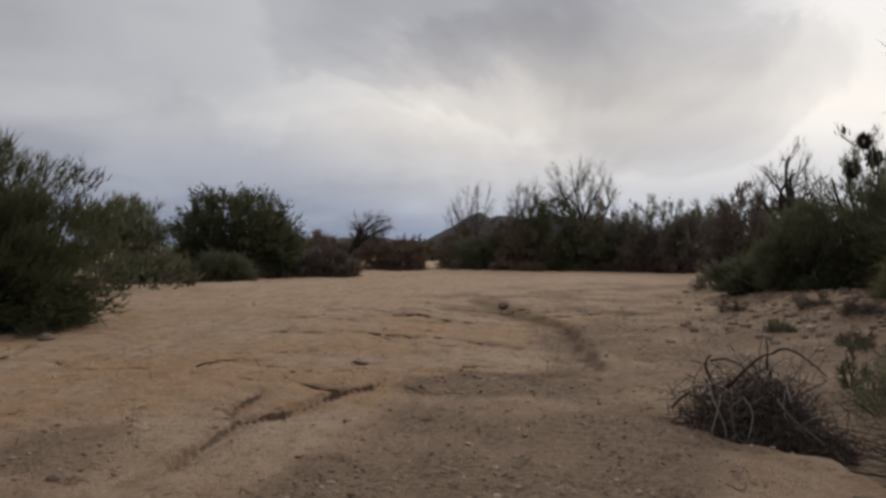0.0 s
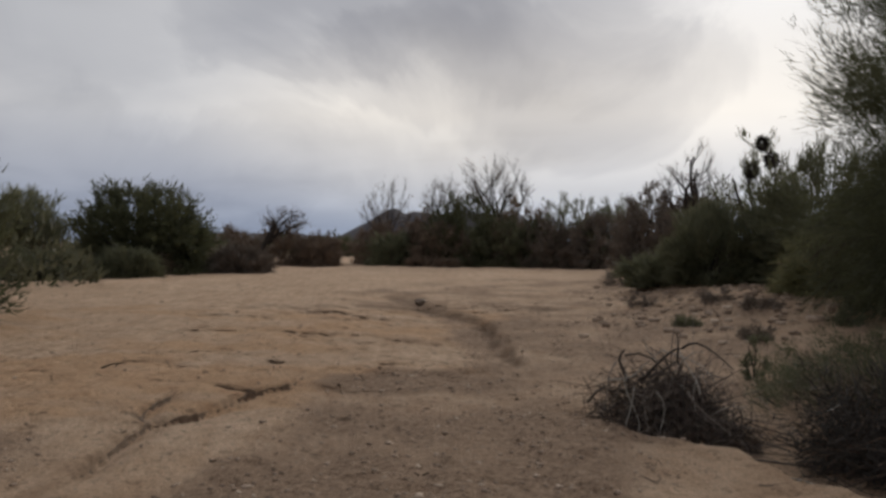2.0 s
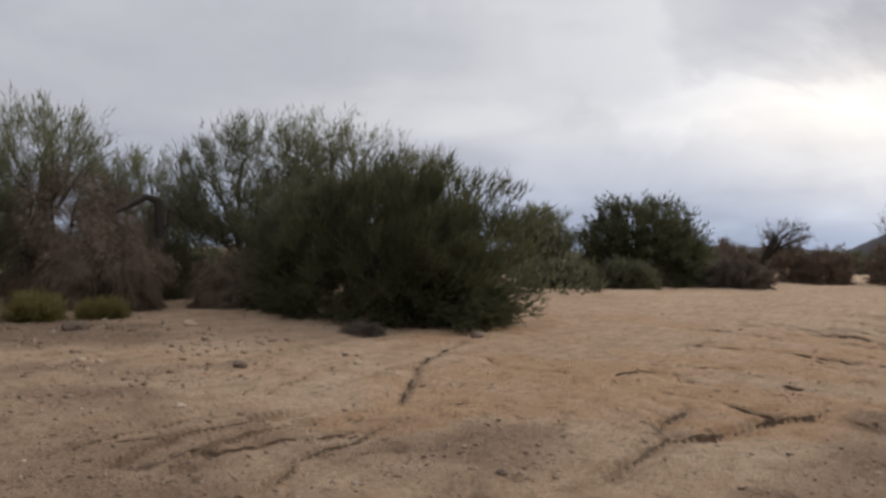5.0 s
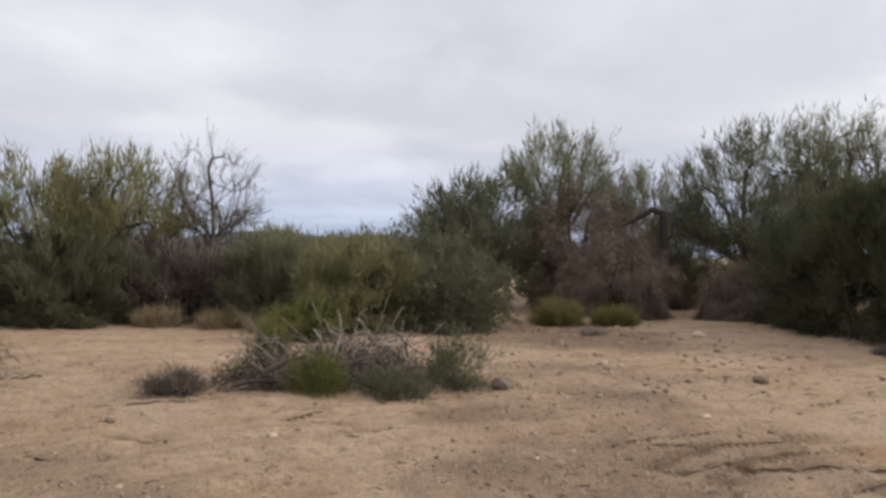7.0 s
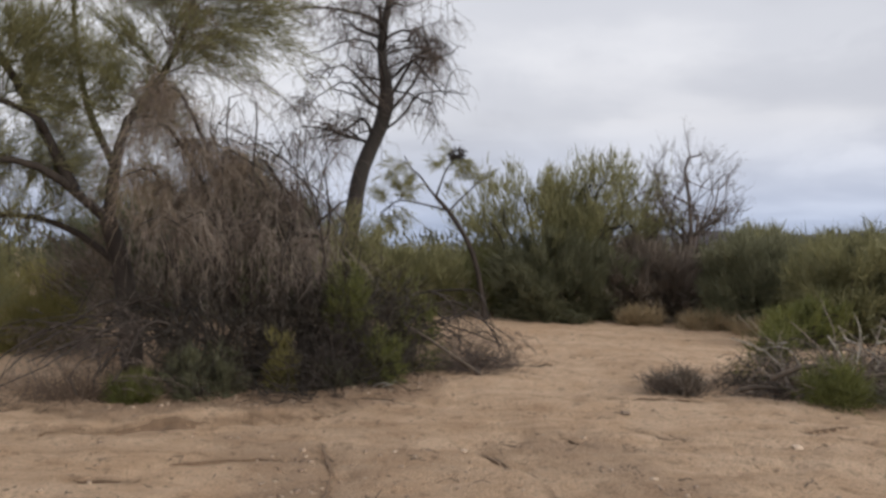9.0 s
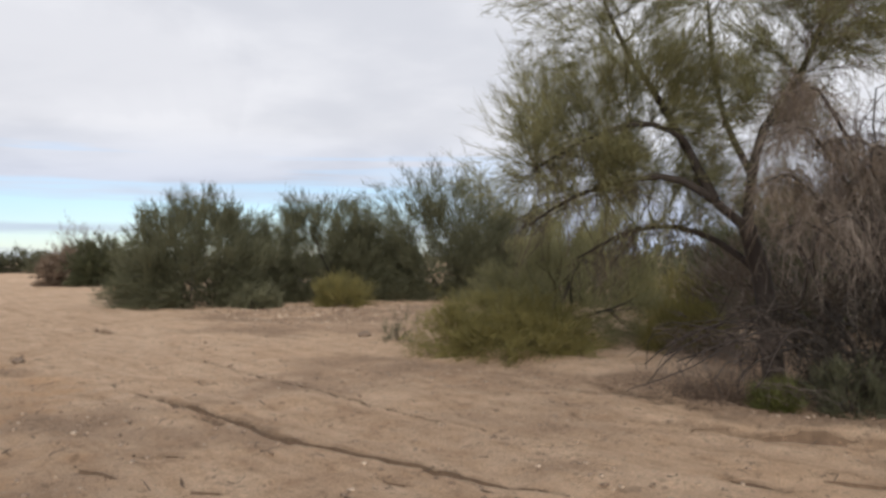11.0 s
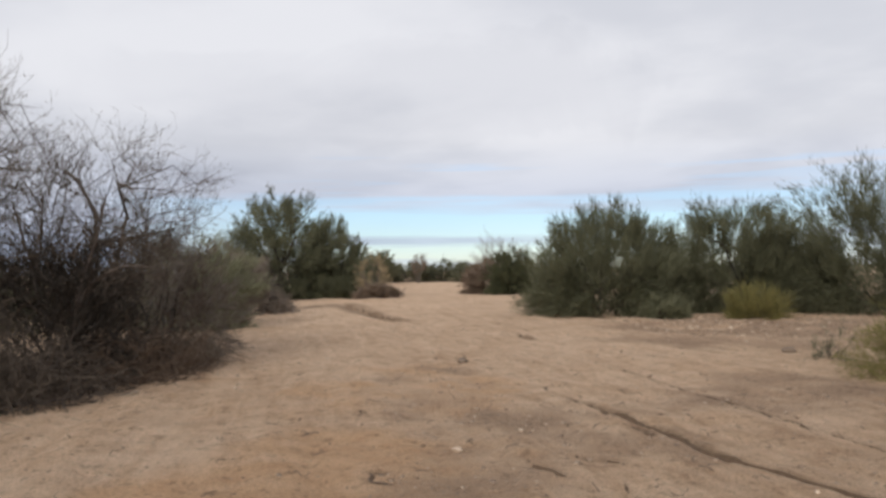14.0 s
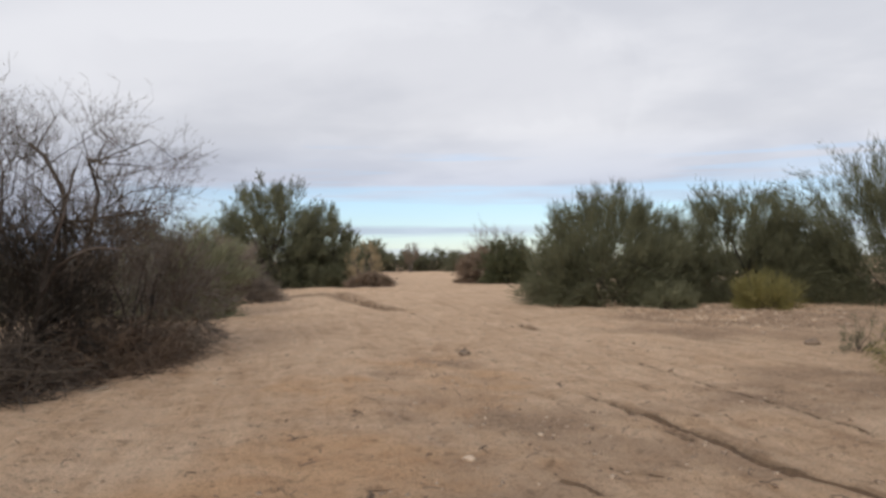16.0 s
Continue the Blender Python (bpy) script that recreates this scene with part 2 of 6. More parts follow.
def ground_mat():
    m = bpy.data.materials.new("wash_sand")
    m.use_nodes = True
    add, link = nodes_of(m.node_tree)
    tc = add("ShaderNodeTexCoord")
    grav = add("ShaderNodeAttribute", attribute_name="gravel")
    red = add("ShaderNodeAttribute", attribute_name="clay")

    def noise_at(scale, detail=4.0, rough=0.55):
        n = add("ShaderNodeTexNoise", inputs={"Scale": scale, "Detail": detail, "Roughness": rough})
        link(tc.outputs["Object"], n.inputs["Vector"])
        return n
    broad, mid, fine, grit = noise_at(0.35), noise_at(2.6, 6, 0.65), noise_at(16, 6, 0.7), noise_at(55, 4, 0.65)
    sand = ramp(add, [(0.35, (0.44, 0.284, 0.178)), (0.46, (0.61, 0.418, 0.274)), (0.57, (0.73, 0.528, 0.366))])
    tone = add("ShaderNodeMath", operation="MULTIPLY_ADD", inputs={1: 0.40})
    along_flow = add("ShaderNodeVectorRotate", rotation_type="Z_AXIS", inputs={"Angle": radians(-16.0)})
    link(tc.outputs["Object"], along_flow.inputs["Vector"])
    flow = add("ShaderNodeVectorMath", operation="MULTIPLY", inputs={1: (4.2, 0.5, 1.0)})
    link(along_flow.outputs[0], flow.inputs[0])
    streak = add("ShaderNodeTexNoise", inputs={"Scale": 1.0, "Detail": 6.0, "Roughness": 0.6, "Distortion": 0.8})
    link(flow.outputs[0], streak.inputs["Vector"])
    half = add("ShaderNodeMath", operation="MULTIPLY_ADD", inputs={1: 0.24})
    quart = add("ShaderNodeMath", operation="MULTIPLY", inputs={1: 0.36})
    link(streak.outputs["Fac"], quart.inputs[0]); link(quart.outputs[0], half.inputs[2])
    link(broad.outputs["Fac"], half.inputs[0])
    link(mid.outputs["Fac"], tone.inputs[0]); link(half.outputs[0], tone.inputs[2])
    link(tone.outputs[0], sand.inputs[0])
    clay = ramp(add, [(0.3, (0.57, 0.345, 0.198)), (0.7, (0.70, 0.464, 0.284))])
    link(mid.outputs["Fac"], clay.inputs[0])
    a = add("ShaderNodeMix", data_type="RGBA")
    link(red.outputs["Fac"], a.inputs[0]); link(sand.outputs[0], a.inputs[6]); link(clay.outputs[0], a.inputs[7])
    gr = ramp(add, [(0.30, (0.22, 0.145, 0.096)), (0.5, (0.40, 0.272, 0.182)), (0.72, (0.54, 0.385, 0.265))])
    link(fine.outputs["Fac"], gr.inputs[0])
    edge = add("ShaderNodeMath", operation="MULTIPLY_ADD", inputs={1: 1.3}, use_clamp=True)
    nz = add("ShaderNodeMapRange", inputs={1: 0.35, 2: 0.65, 3: -0.45, 4: 0.25})
    link(fine.outputs["Fac"], nz.inputs[0])
    link(grav.outputs["Fac"], edge.inputs[0]); link(nz.outputs[0], edge.inputs[2])
    b = add("ShaderNodeMix", data_type="RGBA")
    link(edge.outputs[0], b.inputs[0]); link(a.outputs[2], b.inputs[6]); link(gr.outputs[0], b.inputs[7])
    # rill edges: damp sediment and shade, both put into the sand's colour
    damp_shade = add("ShaderNodeAttribute", attribute_name="damp_shade")
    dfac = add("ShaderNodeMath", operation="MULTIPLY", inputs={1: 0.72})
    link(damp_shade.outputs["Fac"], dfac.inputs[0])
    darkened = add("ShaderNodeMix", data_type="RGBA", inputs={7: (0.165, 0.105, 0.066, 1)})
    link(dfac.outputs[0], darkened.inputs[0]); link(b.outputs[2], darkened.inputs[6])
    b = darkened
    # grains and dark flecks of litter
    gtone = ramp(add, [(0.30, grey(0.45)), (0.46, grey(0.96)), (0.70, grey(1.22))])
    link(grit.outputs["Fac"], gtone.inputs[0])
    c = add("ShaderNodeMix", data_type="RGBA", blend_type="MULTIPLY", inputs={0: 0.75})
    link(b.outputs[2], c.inputs[6]); link(gtone.outputs[0], c.inputs[7])
    fleck = ramp(add, [(0.33, grey(0.45)), (0.43, grey(1.0))])
    link(fine.outputs["Fac"], fleck.inputs[0])
    e = add("ShaderNodeMix", data_type="RGBA", blend_type="MULTIPLY", inputs={0: 0.85})
    link(c.outputs[2], e.inputs[6]); link(fleck.outputs[0], e.inputs[7])
    # small pits by colour alone: their shade and pale rims are painted in
    pits = noise_at(6.5, 5, 0.6)
    pitr = ramp(add, [(0.34, grey(0.62)), (0.42, grey(1.0)), (0.62, grey(1.0)), (0.72, grey(1.12))])
    link(pits.outputs["Fac"], pitr.inputs[0])
    e2 = add("ShaderNodeMix", data_type="RGBA", blend_type="MULTIPLY", inputs={0: 0.8})
    link(e.outputs[2], e2.inputs[6]); link(pitr.outputs[0], e2.inputs[7])
    e = e2
    hsum = add("ShaderNodeMath", operation="MULTIPLY_ADD", inputs={1: 0.35})
    link(grit.outputs["Fac"], hsum.inputs[0]); link(fine.outputs["Fac"], hsum.inputs[2])
    bump = add("ShaderNodeBump", inputs={"Strength": 1.0, "Distance": 0.085})
    link(hsum.outputs[0], bump.inputs["Height"])
    p = add("ShaderNodeBsdfPrincipled", inputs={"Roughness": 0.95, "Specular IOR Level": 0.15})
    link(e.outputs[2], p.inputs["Base Color"]); link(bump.outputs[0], p.inputs["Normal"])
    out = add("ShaderNodeOutputMaterial")
    link(p.outputs[0], out.inputs[0])
    return m


SAND = ground_mat()
# darker than the sand, so that the rills read as dark lines
SCARP = bark("dark_scarp", (0.10, 0.064, 0.040), (0.21, 0.138, 0.088), 30.0)
M = {
    "dark": foliage("leaf_dark_olive", (0.038, 0.041, 0.020), (0.112, 0.115, 0.058)),
    "olive": foliage("leaf_olive", (0.062, 0.064, 0.035), (0.166, 0.166, 0.098)),
    "grey": foliage("leaf_grey_green", (0.082, 0.084, 0.049), (0.235, 0.232, 0.140)),
    "palo": foliage("leaf_palo_verde", (0.106, 0.102, 0.048), (0.300, 0.284, 0.142)),
    "yellow": foliage("leaf_yellow_green", (0.112, 0.104, 0.036), (0.275, 0.238, 0.086)),
    "fresh": foliage("leaf_fresh_green", (0.064, 0.074, 0.022), (0.195, 0.20, 0.062)),
    "brown": foliage("leaf_dry_brown", (0.074, 0.051, 0.035), (0.215, 0.155, 0.110), through_light=0.15),
    "straw": foliage("leaf_straw", (0.15, 0.11, 0.06), (0.38, 0.29, 0.17), through_light=0.15),
    "dusk": foliage("leaf_dry_grey", (0.055, 0.044, 0.034), (0.185, 0.146, 0.115), through_light=0.12),
    # dead leaves, near-black: the shade inside brush is put into the colour
    "dead": foliage("leaf_dead_shaded", (0.014, 0.011, 0.008), (0.052, 0.040, 0.030), through_light=0.05),
    "far": foliage("leaf_far_scrub", (0.046, 0.049, 0.028), (0.135, 0.130, 0.076)),
}
B = {
    "dark": bark("bark_dark", (0.016, 0.012, 0.010), (0.055, 0.042, 0.034)),
    "grey": bark("bark_grey", (0.06, 0.05, 0.042), (0.20, 0.17, 0.14)),
    "green": bark("bark_green", (0.05, 0.048, 0.025), (0.135, 0.125, 0.065)),
    "dry": bark("wood_driftwood", (0.038, 0.028, 0.021), (0.142, 0.109, 0.083)),
    "brown": bark("wood_flood_brown", (0.055, 0.037, 0.026), (0.19, 0.13, 0.09)),
    "black": bark("bark_black", (0.010, 0.008, 0.007), (0.034, 0.027, 0.023)),
    "tan": bark("wood_dry_tan", (0.080, 0.058, 0.042), (0.31, 0.24, 0.175)),
    "weathered": bark("wood_weathered", (0.10, 0.080, 0.066), (0.36, 0.30, 0.25)),
    "dusky": bark("wood_dusky", (0.050, 0.037, 0.031), (0.175, 0.135, 0.112)),
    "pale": bark("wood_bleached", (0.20, 0.175, 0.145), (0.46, 0.42, 0.36)),
}
STONE = stone_mat("pebble_stone", (0.20, 0.132, 0.088), (0.60, 0.46, 0.34))
ROCK = stone_mat("dark_stone", (0.07, 0.050, 0.038), (0.20, 0.145, 0.105))
HILL = foliage("far_hill", (0.036, 0.034, 0.040), (0.07, 0.064, 0.070), 0.95, 0.0)

# ---------- mesh helpers ----------


def mesh_np(name, verts, faces, mat, smooth=False):
    """A mesh from arrays: verts n x 3, faces m x k."""
    me = bpy.data.meshes.new(name)
    v, f = np.asarray(verts, np.float32), np.asarray(faces, np.int32)
    me.vertices.add(len(v))
    me.vertices.foreach_set("co", v.ravel())
    k = f.shape[1]
    me.loops.add(f.size)
    me.loops.foreach_set("vertex_index", f.ravel())
    me.polygons.add(len(f))
    me.polygons.foreach_set("loop_start", np.arange(0, f.size, k, dtype=np.int32))
    me.polygons.foreach_set("loop_total", np.full(len(f), k, np.int32))
    if smooth:
        me.polygons.foreach_set("use_smooth", np.ones(len(f), bool))
    me.update(calc_edges=True)
    me.validate()
    me.materials.append(mat)
    return me


def part(name, verts, faces, mat, parent, label="", smooth=False):
    ob = new(name, mesh_np(name, verts, faces, mat, smooth))
    ob.parent = parent
    if label:
        ob["label"] = label
    return ob


def empty(name, x, y, z, label, category, group="", turn=0.0):
    ob = new(name)
    ob.empty_display_size = 0.2
    ob.matrix_world = pose(x, y, z, 0, 0, turn)
    return tagged(ob, label, category, group)


def tubes(paths, radii, sides=4):
    """Tapered tubes round n paths of k points."""
    paths, radii = np.asarray(paths, float), np.asarray(radii, float)
    n, k, _ = paths.shape
    tan = np.gradient(paths, axis=1)
    tan /= np.linalg.norm(tan, axis=2, keepdims=True) + 1e-9
    run = np.abs(unit(paths[:, -1] - paths[:, 0]))[:, None]   # one reference axis for the whole path: the one it runs along least
    ref = np.eye(3)[np.argmin(run, axis=2)] * np.ones((1, k, 1))
    u = np.cross(tan, ref)
    u /= np.linalg.norm(u, axis=2, keepdims=True) + 1e-9
    w = np.cross(tan, u)
    ang = np.arange(sides) * 2 * np.pi / sides
    ring = paths[:, :, None] + radii[:, :, None, None] * (np.cos(ang)[None, None, :, None] * u[:, :, None] + np.sin(ang)[None, None, :, None] * w[:, :, None])
    idx = np.arange(n * k * sides).reshape(n, k, sides)
    a, b = idx[:, :-1], idx[:, 1:]
    f = np.stack([a, np.roll(a, -1, 2), np.roll(b, -1, 2), b], -1).reshape(-1, 4)
    return ring.reshape(-1, 3), f


def join(*pieces):
    vs, fs, n = [], [], 0
    for v, f in pieces:
        vs.append(v)
        fs.append(np.asarray(f) + n)
        n += len(v)
    return np.concatenate(vs), np.concatenate(fs)


def blades(base, way, length, width, rng, bend=0.0):
    """Slim leaves: one kinked strip each, of a quad and a narrow tip quad."""
    way = way / (np.linalg.norm(way, axis=1, keepdims=True) + 1e-9)
    side = np.cross(way, rng.normal(size=way.shape))
    side /= np.linalg.norm(side, axis=1, keepdims=True) + 1e-9
    L, W = length[:, None], width[:, None] / 2
    if not bend:
        v = np.stack([base - side * W * 0.6, base + way * L * 0.5 - side * W, base + way * L, base + way * L * 0.45 + side * W], 1)
        return v.reshape(-1, 3), np.arange(len(base) * 4).reshape(-1, 4)
    mid = base + way * L * 0.5
    tip = mid + (way + np.array([0, 0, -bend])) * L * 0.5
    v = np.stack([base - side * W, base + side * W, mid + side * W * 0.8, mid - side * W * 0.8, tip - side * W * 0.25, tip + side * W * 0.25], 1)
    i = np.arange(len(base))[:, None] * 6
    f = np.concatenate([i + [0, 1, 2, 3], i + [3, 2, 5, 4]])
    return v.reshape(-1, 3), f


def unit(v):
    return v / (np.linalg.norm(v, axis=-1, keepdims=True) + 1e-9)


def arcs(a, b, k, rng, sag=0.0, wob=0.08):
    """n curved paths of k points from a to b."""
    t = np.linspace(0, 1, k)[None, :, None]
    d = np.linalg.norm(b - a, axis=1)[:, None, None]
    p = a[:, None] * (1 - t) + b[:, None] * t
    off = rng.normal(size=(len(a), 1, 3)) * d * wob * np.sin(np.pi * t)
    off2 = rng.normal(size=(len(a), 1, 3)) * d * wob * 0.5 * np.sin(2 * np.pi * t)
    p = p + off + off2
    p[..., 2] += (sag * d * 4 * t * (1 - t))[..., 0]
    return p


def along(paths, which, t):
    """Points and directions at the share t of the paths numbered by which."""
    k = paths.shape[1]
    s = np.clip(t, 0, 0.999) * (k - 1)
    i = s.astype(int)
    fr = (s - i)[:, None]
    a, b = paths[which, i], paths[which, i + 1]
    return a * (1 - fr) + b * fr, unit(b - a)


def needles(base, way, length, width, rng, bend=0.0):
    """Slim leaves or green twigs: one long triangle each, or two where they bend."""
    way = unit(way)
    side = unit(np.cross(way, rng.normal(size=way.shape)))
    L, W = length[:, None], width[:, None] / 2
    n = len(base)
    if not bend:
        v = np.stack([base - side * W, base + side * W, base + way * L], 1)
        return v.reshape(-1, 3), np.arange(n * 3).reshape(-1, 3)
    mid = base + way * L * 0.55
    tip = mid + unit(way + np.array([0, 0, -bend])) * L * 0.45
    v = np.stack([base - side * W, base + side * W, mid + side * W * 0.7, tip], 1)
    i = np.arange(n)[:, None] * 4
    return v.reshape(-1, 3), np.concatenate([i + [0, 1, 2], i + [0, 2, 3]])


def globe(n, rng, low=-1.0):
    """n directions spread evenly over a globe, from the height low upwards."""
    k = np.arange(n) + rng.uniform(-0.3, 0.3, n)
    z = low + (1 - low) * (k + 0.5) / n
    z = np.clip(z, -1, 1)
    a = k * 2.399963
    s = np.sqrt(1 - z * z)
    return unit(np.stack([np.cos(a) * s, np.sin(a) * s, z], 1) + rng.normal(size=(n, 3)) * 0.12)


def plant(name, label, category, xy, w, h, depth=None, leaf="olive", wood="dark", limbs=8, boughs=70, ters=8, leaves=30,
          llen=0.16, lwid=0.022, lift=0.0, stem=0.05, up=0.5, droop=0.0, lean=(0, 0), seed=1, group="",
          twig_len=0.34, trunk_h=0.0, extra=None, sink=0.06, lumps=0.24, shown=0.07, core=0.6, wisp=0.02, loose=0.32, crook=1.0):
    """A shrub or tree: limbs, boughs and twigs inside an uneven crown, and leaves on the twigs."""
    rng = np.random.default_rng(seed)
    x, y = xy
    depth = depth or w
    w, depth = w * 1.06, depth * 1.06
    if leaves > 8:
        boughs, leaves, lwid = int(boughs * 1.8), max(4, int(leaves / 1.95)), lwid * 1.12
    root = empty(name, x, y, ground_z(x, y) - sink, label, category, group)
    low = h * lift
    cz = low + (h - low) * (0.36 if not lift else 0.42)
    cen = np.array([lean[0], lean[1], cz])
    lum = unit(rng.normal(size=(14, 3)))
    amp = rng.uniform(-1, 1, 14) * lumps

    def shell(dirs, r):
        bulge = 1 + (np.exp(5.0 * (dirs @ lum.T - 1)) * amp).sum(1)
        ext = np.stack([np.full(len(dirs), w / 2), np.full(len(dirs), depth / 2), np.where(dirs[:, 2] > 0, h - cz, cz - low)], 1)
        flat = np.sqrt(np.clip(1 - dirs[:, 2] ** 2, 0.02, 1))
        full = np.where((dirs[:, 2] < 0) & (lift < 0.12), flat ** -0.75, 1.0)
        shape = np.stack([dirs[:, 0] * full, dirs[:, 1] * full, dirs[:, 2]], 1)
        return cen + shape * ext * (r * bulge)[:, None]
    # limbs
    d1 = globe(limbs, rng, -0.1 if not lift else -0.35)
    e1 = shell(d1, rng.uniform(0.5, 0.72, limbs))
    s1 = np.zeros((limbs, 3))
    s1[:, :2] = rng.normal(size=(limbs, 2)) * 0.05 * w * (0.25 if trunk_h else 1)
    s1[:, 2] = trunk_h * rng.uniform(0.75, 1.0, limbs)
    s1[:, :2] += np.array(lean) * (trunk_h / max(h, 0.1)) * 0.6
    p1 = arcs(s1, e1, 6, rng, sag=0.06, wob=0.07 * crook)
    r1 = stem * rng.uniform(0.6, 1.1, (limbs, 1)) * np.linspace(1, 0.35, 6)
    woodg = []
    if trunk_h:
        for q in range(limbs):
            part("limb", *tubes(p1[q:q + 1], r1[q:q + 1], 6), B[wood], root, smooth=True)
    else:
        woodg.append(tubes(p1, r1, 5))
    if trunk_h:
        tip = np.array([[lean[0] * trunk_h / h * 0.6, lean[1] * trunk_h / h * 0.6, trunk_h * 1.0]])
        part("trunk", *tubes(arcs(np.zeros((1, 3)), tip, 6, rng, wob=0.05), stem * np.array([[2.1, 1.7, 1.5, 1.45, 1.4, 1.3]]), 9), B[wood], root, smooth=True)
    # boughs, spread evenly through the crown, each from the limb that points its way
    d2 = globe(boughs, rng, -0.95)
    if lift < 0.12:   # more growth round the foot
        k = boughs // 4
        z = rng.uniform(-0.95, -0.45, k)
        a = rng.uniform(0, 2 * np.pi, k)
        d2[rng.permutation(boughs)[:k]] = np.stack([np.cos(a) * np.sqrt(1 - z * z), np.sin(a) * np.sqrt(1 - z * z), z], 1)
    w2 = np.argmax(d2 @ d1.T + rng.normal(size=(boughs, limbs)) * 0.18, 1)
    b2, _ = along(p1, w2, rng.uniform(0.25, 1.0, boughs))
    e2 = shell(d2, rng.uniform(core, 0.93, boughs))
    if lift < 0.12:
        skirt = d2[:, 2] < -0.35
        e2[skirt, 2] = (cz * (1 + d2[skirt, 2]) * rng.uniform(0.25, 1.0, skirt.sum()))
    e2[:, 2] = np.maximum(e2[:, 2], 0.06)
    p2 = arcs(b2, e2, 4, rng, sag=0.05 - droop * 0.08, wob=0.09 * crook)
    p2[..., 2] = np.maximum(p2[..., 2], 0.04)
    many = boughs if leaves <= 8 else int(boughs * 0.25)
    woodg.append(tubes(p2[:many], stem * 0.34 * rng.uniform(0.6, 1.1, (many, 1)) * np.linspace(1, 0.35, 4), 3))
    tagged(part("branchwork", *join(*woodg), B[wood], root, smooth=True), kind="stuff")
    # twigs fan outwards and up like brooms and end at the crown's outline
    if leaves > 8:
        ters, leaves = int(ters * 1.6), max(4, int(leaves / 1.6))
    n3 = boughs * ters
    w3 = np.repeat(np.arange(boughs), ters)
    b3, t3 = along(p2, w3, rng.random(n3) ** 0.6)
    high = np.clip(b3[:, 2] / (0.35 * h), 0.0, 1.0)
    foot = np.stack([np.full(n3, lean[0] * 0.5), np.full(n3, lean[1] * 0.5), low + h * (0.05 + 0.28 * (1 - high) * (lift < 0.12))], 1)
    rise = (up - droop) * high - 0.35 * (1 - high) * (lift < 0.12)
    d3 = unit(0.45 * t3 + unit(b3 - foot) * 0.8 + unit(rng.normal(size=(boughs, 3)))[w3] * 0.28 + rng.normal(size=(n3, 3)) * loose + np.array([0, 0, 1.0]) * rise[:, None])
    size = (w * depth * h) ** (1 / 3)
    len3 = twig_len * size * 0.42 * rng.uniform(0.45, 1.1, n3) * np.where(rng.random(n3) < wisp, 1.5, 1.0)
    e3 = b3 + d3 * len3[:, None]
    out = e3 - cen
    reach = np.linalg.norm(out, axis=1)
    tall = np.where(out[:, 2] > 0, h - cz, cz - low + 0.05)
    edge = np.linalg.norm(shell(unit(out / np.stack([np.full(n3, w / 2), np.full(n3, depth / 2), tall], 1)), np.ones(n3)) - cen, axis=1)
    over = np.clip(reach / (edge * rng.uniform(0.96, 1.16, n3)), 1.0, 3.0) if leaves > 8 or not wisp else np.ones(n3)
    e3 = cen + out / over[:, None]
    e3[:, 2] = np.maximum(e3[:, 2], 0.03)
    p3 = arcs(b3, e3, 4, rng, sag=0.04 - droop * 0.2, wob=0.07 * crook)
    p3[..., 2] = np.maximum(p3[..., 2], 0.02)
    k = max(3, int(n3 * (shown if shown > 0.5 else shown * 0.45)))
    pick = rng.permutation(n3)[:k]
    r3 = np.maximum(stem * 0.075, 0.0032) * rng.uniform(0.7, 1.2, (k, 1)) * np.array([1, 0.8, 0.4])
    tagged(part("twig_spray", *tubes(p3[pick][:, [0, 2, 3]], r3, 3), B[wood], root), kind="stuff")
    # leaves and green twiglets, lying along the twigs
    if leaves:
        n4 = n3 * leaves
        b4, t4 = along(p3, np.repeat(np.arange(n3), leaves), rng.uniform(0.0, 1.0, n4))
        b4 = b4 + rng.normal(size=(n4, 3)) * llen * 0.3
        d4 = t4 + rng.normal(size=(n4, 3)) * (loose * 0.9) + np.array([0, 0, up * 0.45 - droop * 1.4])
        v, f = needles(b4, d4, llen * rng.uniform(0.6, 1.5, n4), lwid * rng.uniform(0.5, 1.1, n4), rng)
        v[:, 2] = np.maximum(v[:, 2], 0.01)
        tagged(part("foliage", v, f, M[leaf], root), kind="stuff")
    if extra:
        extra(root, rng, shell, p1, p2)
    return root


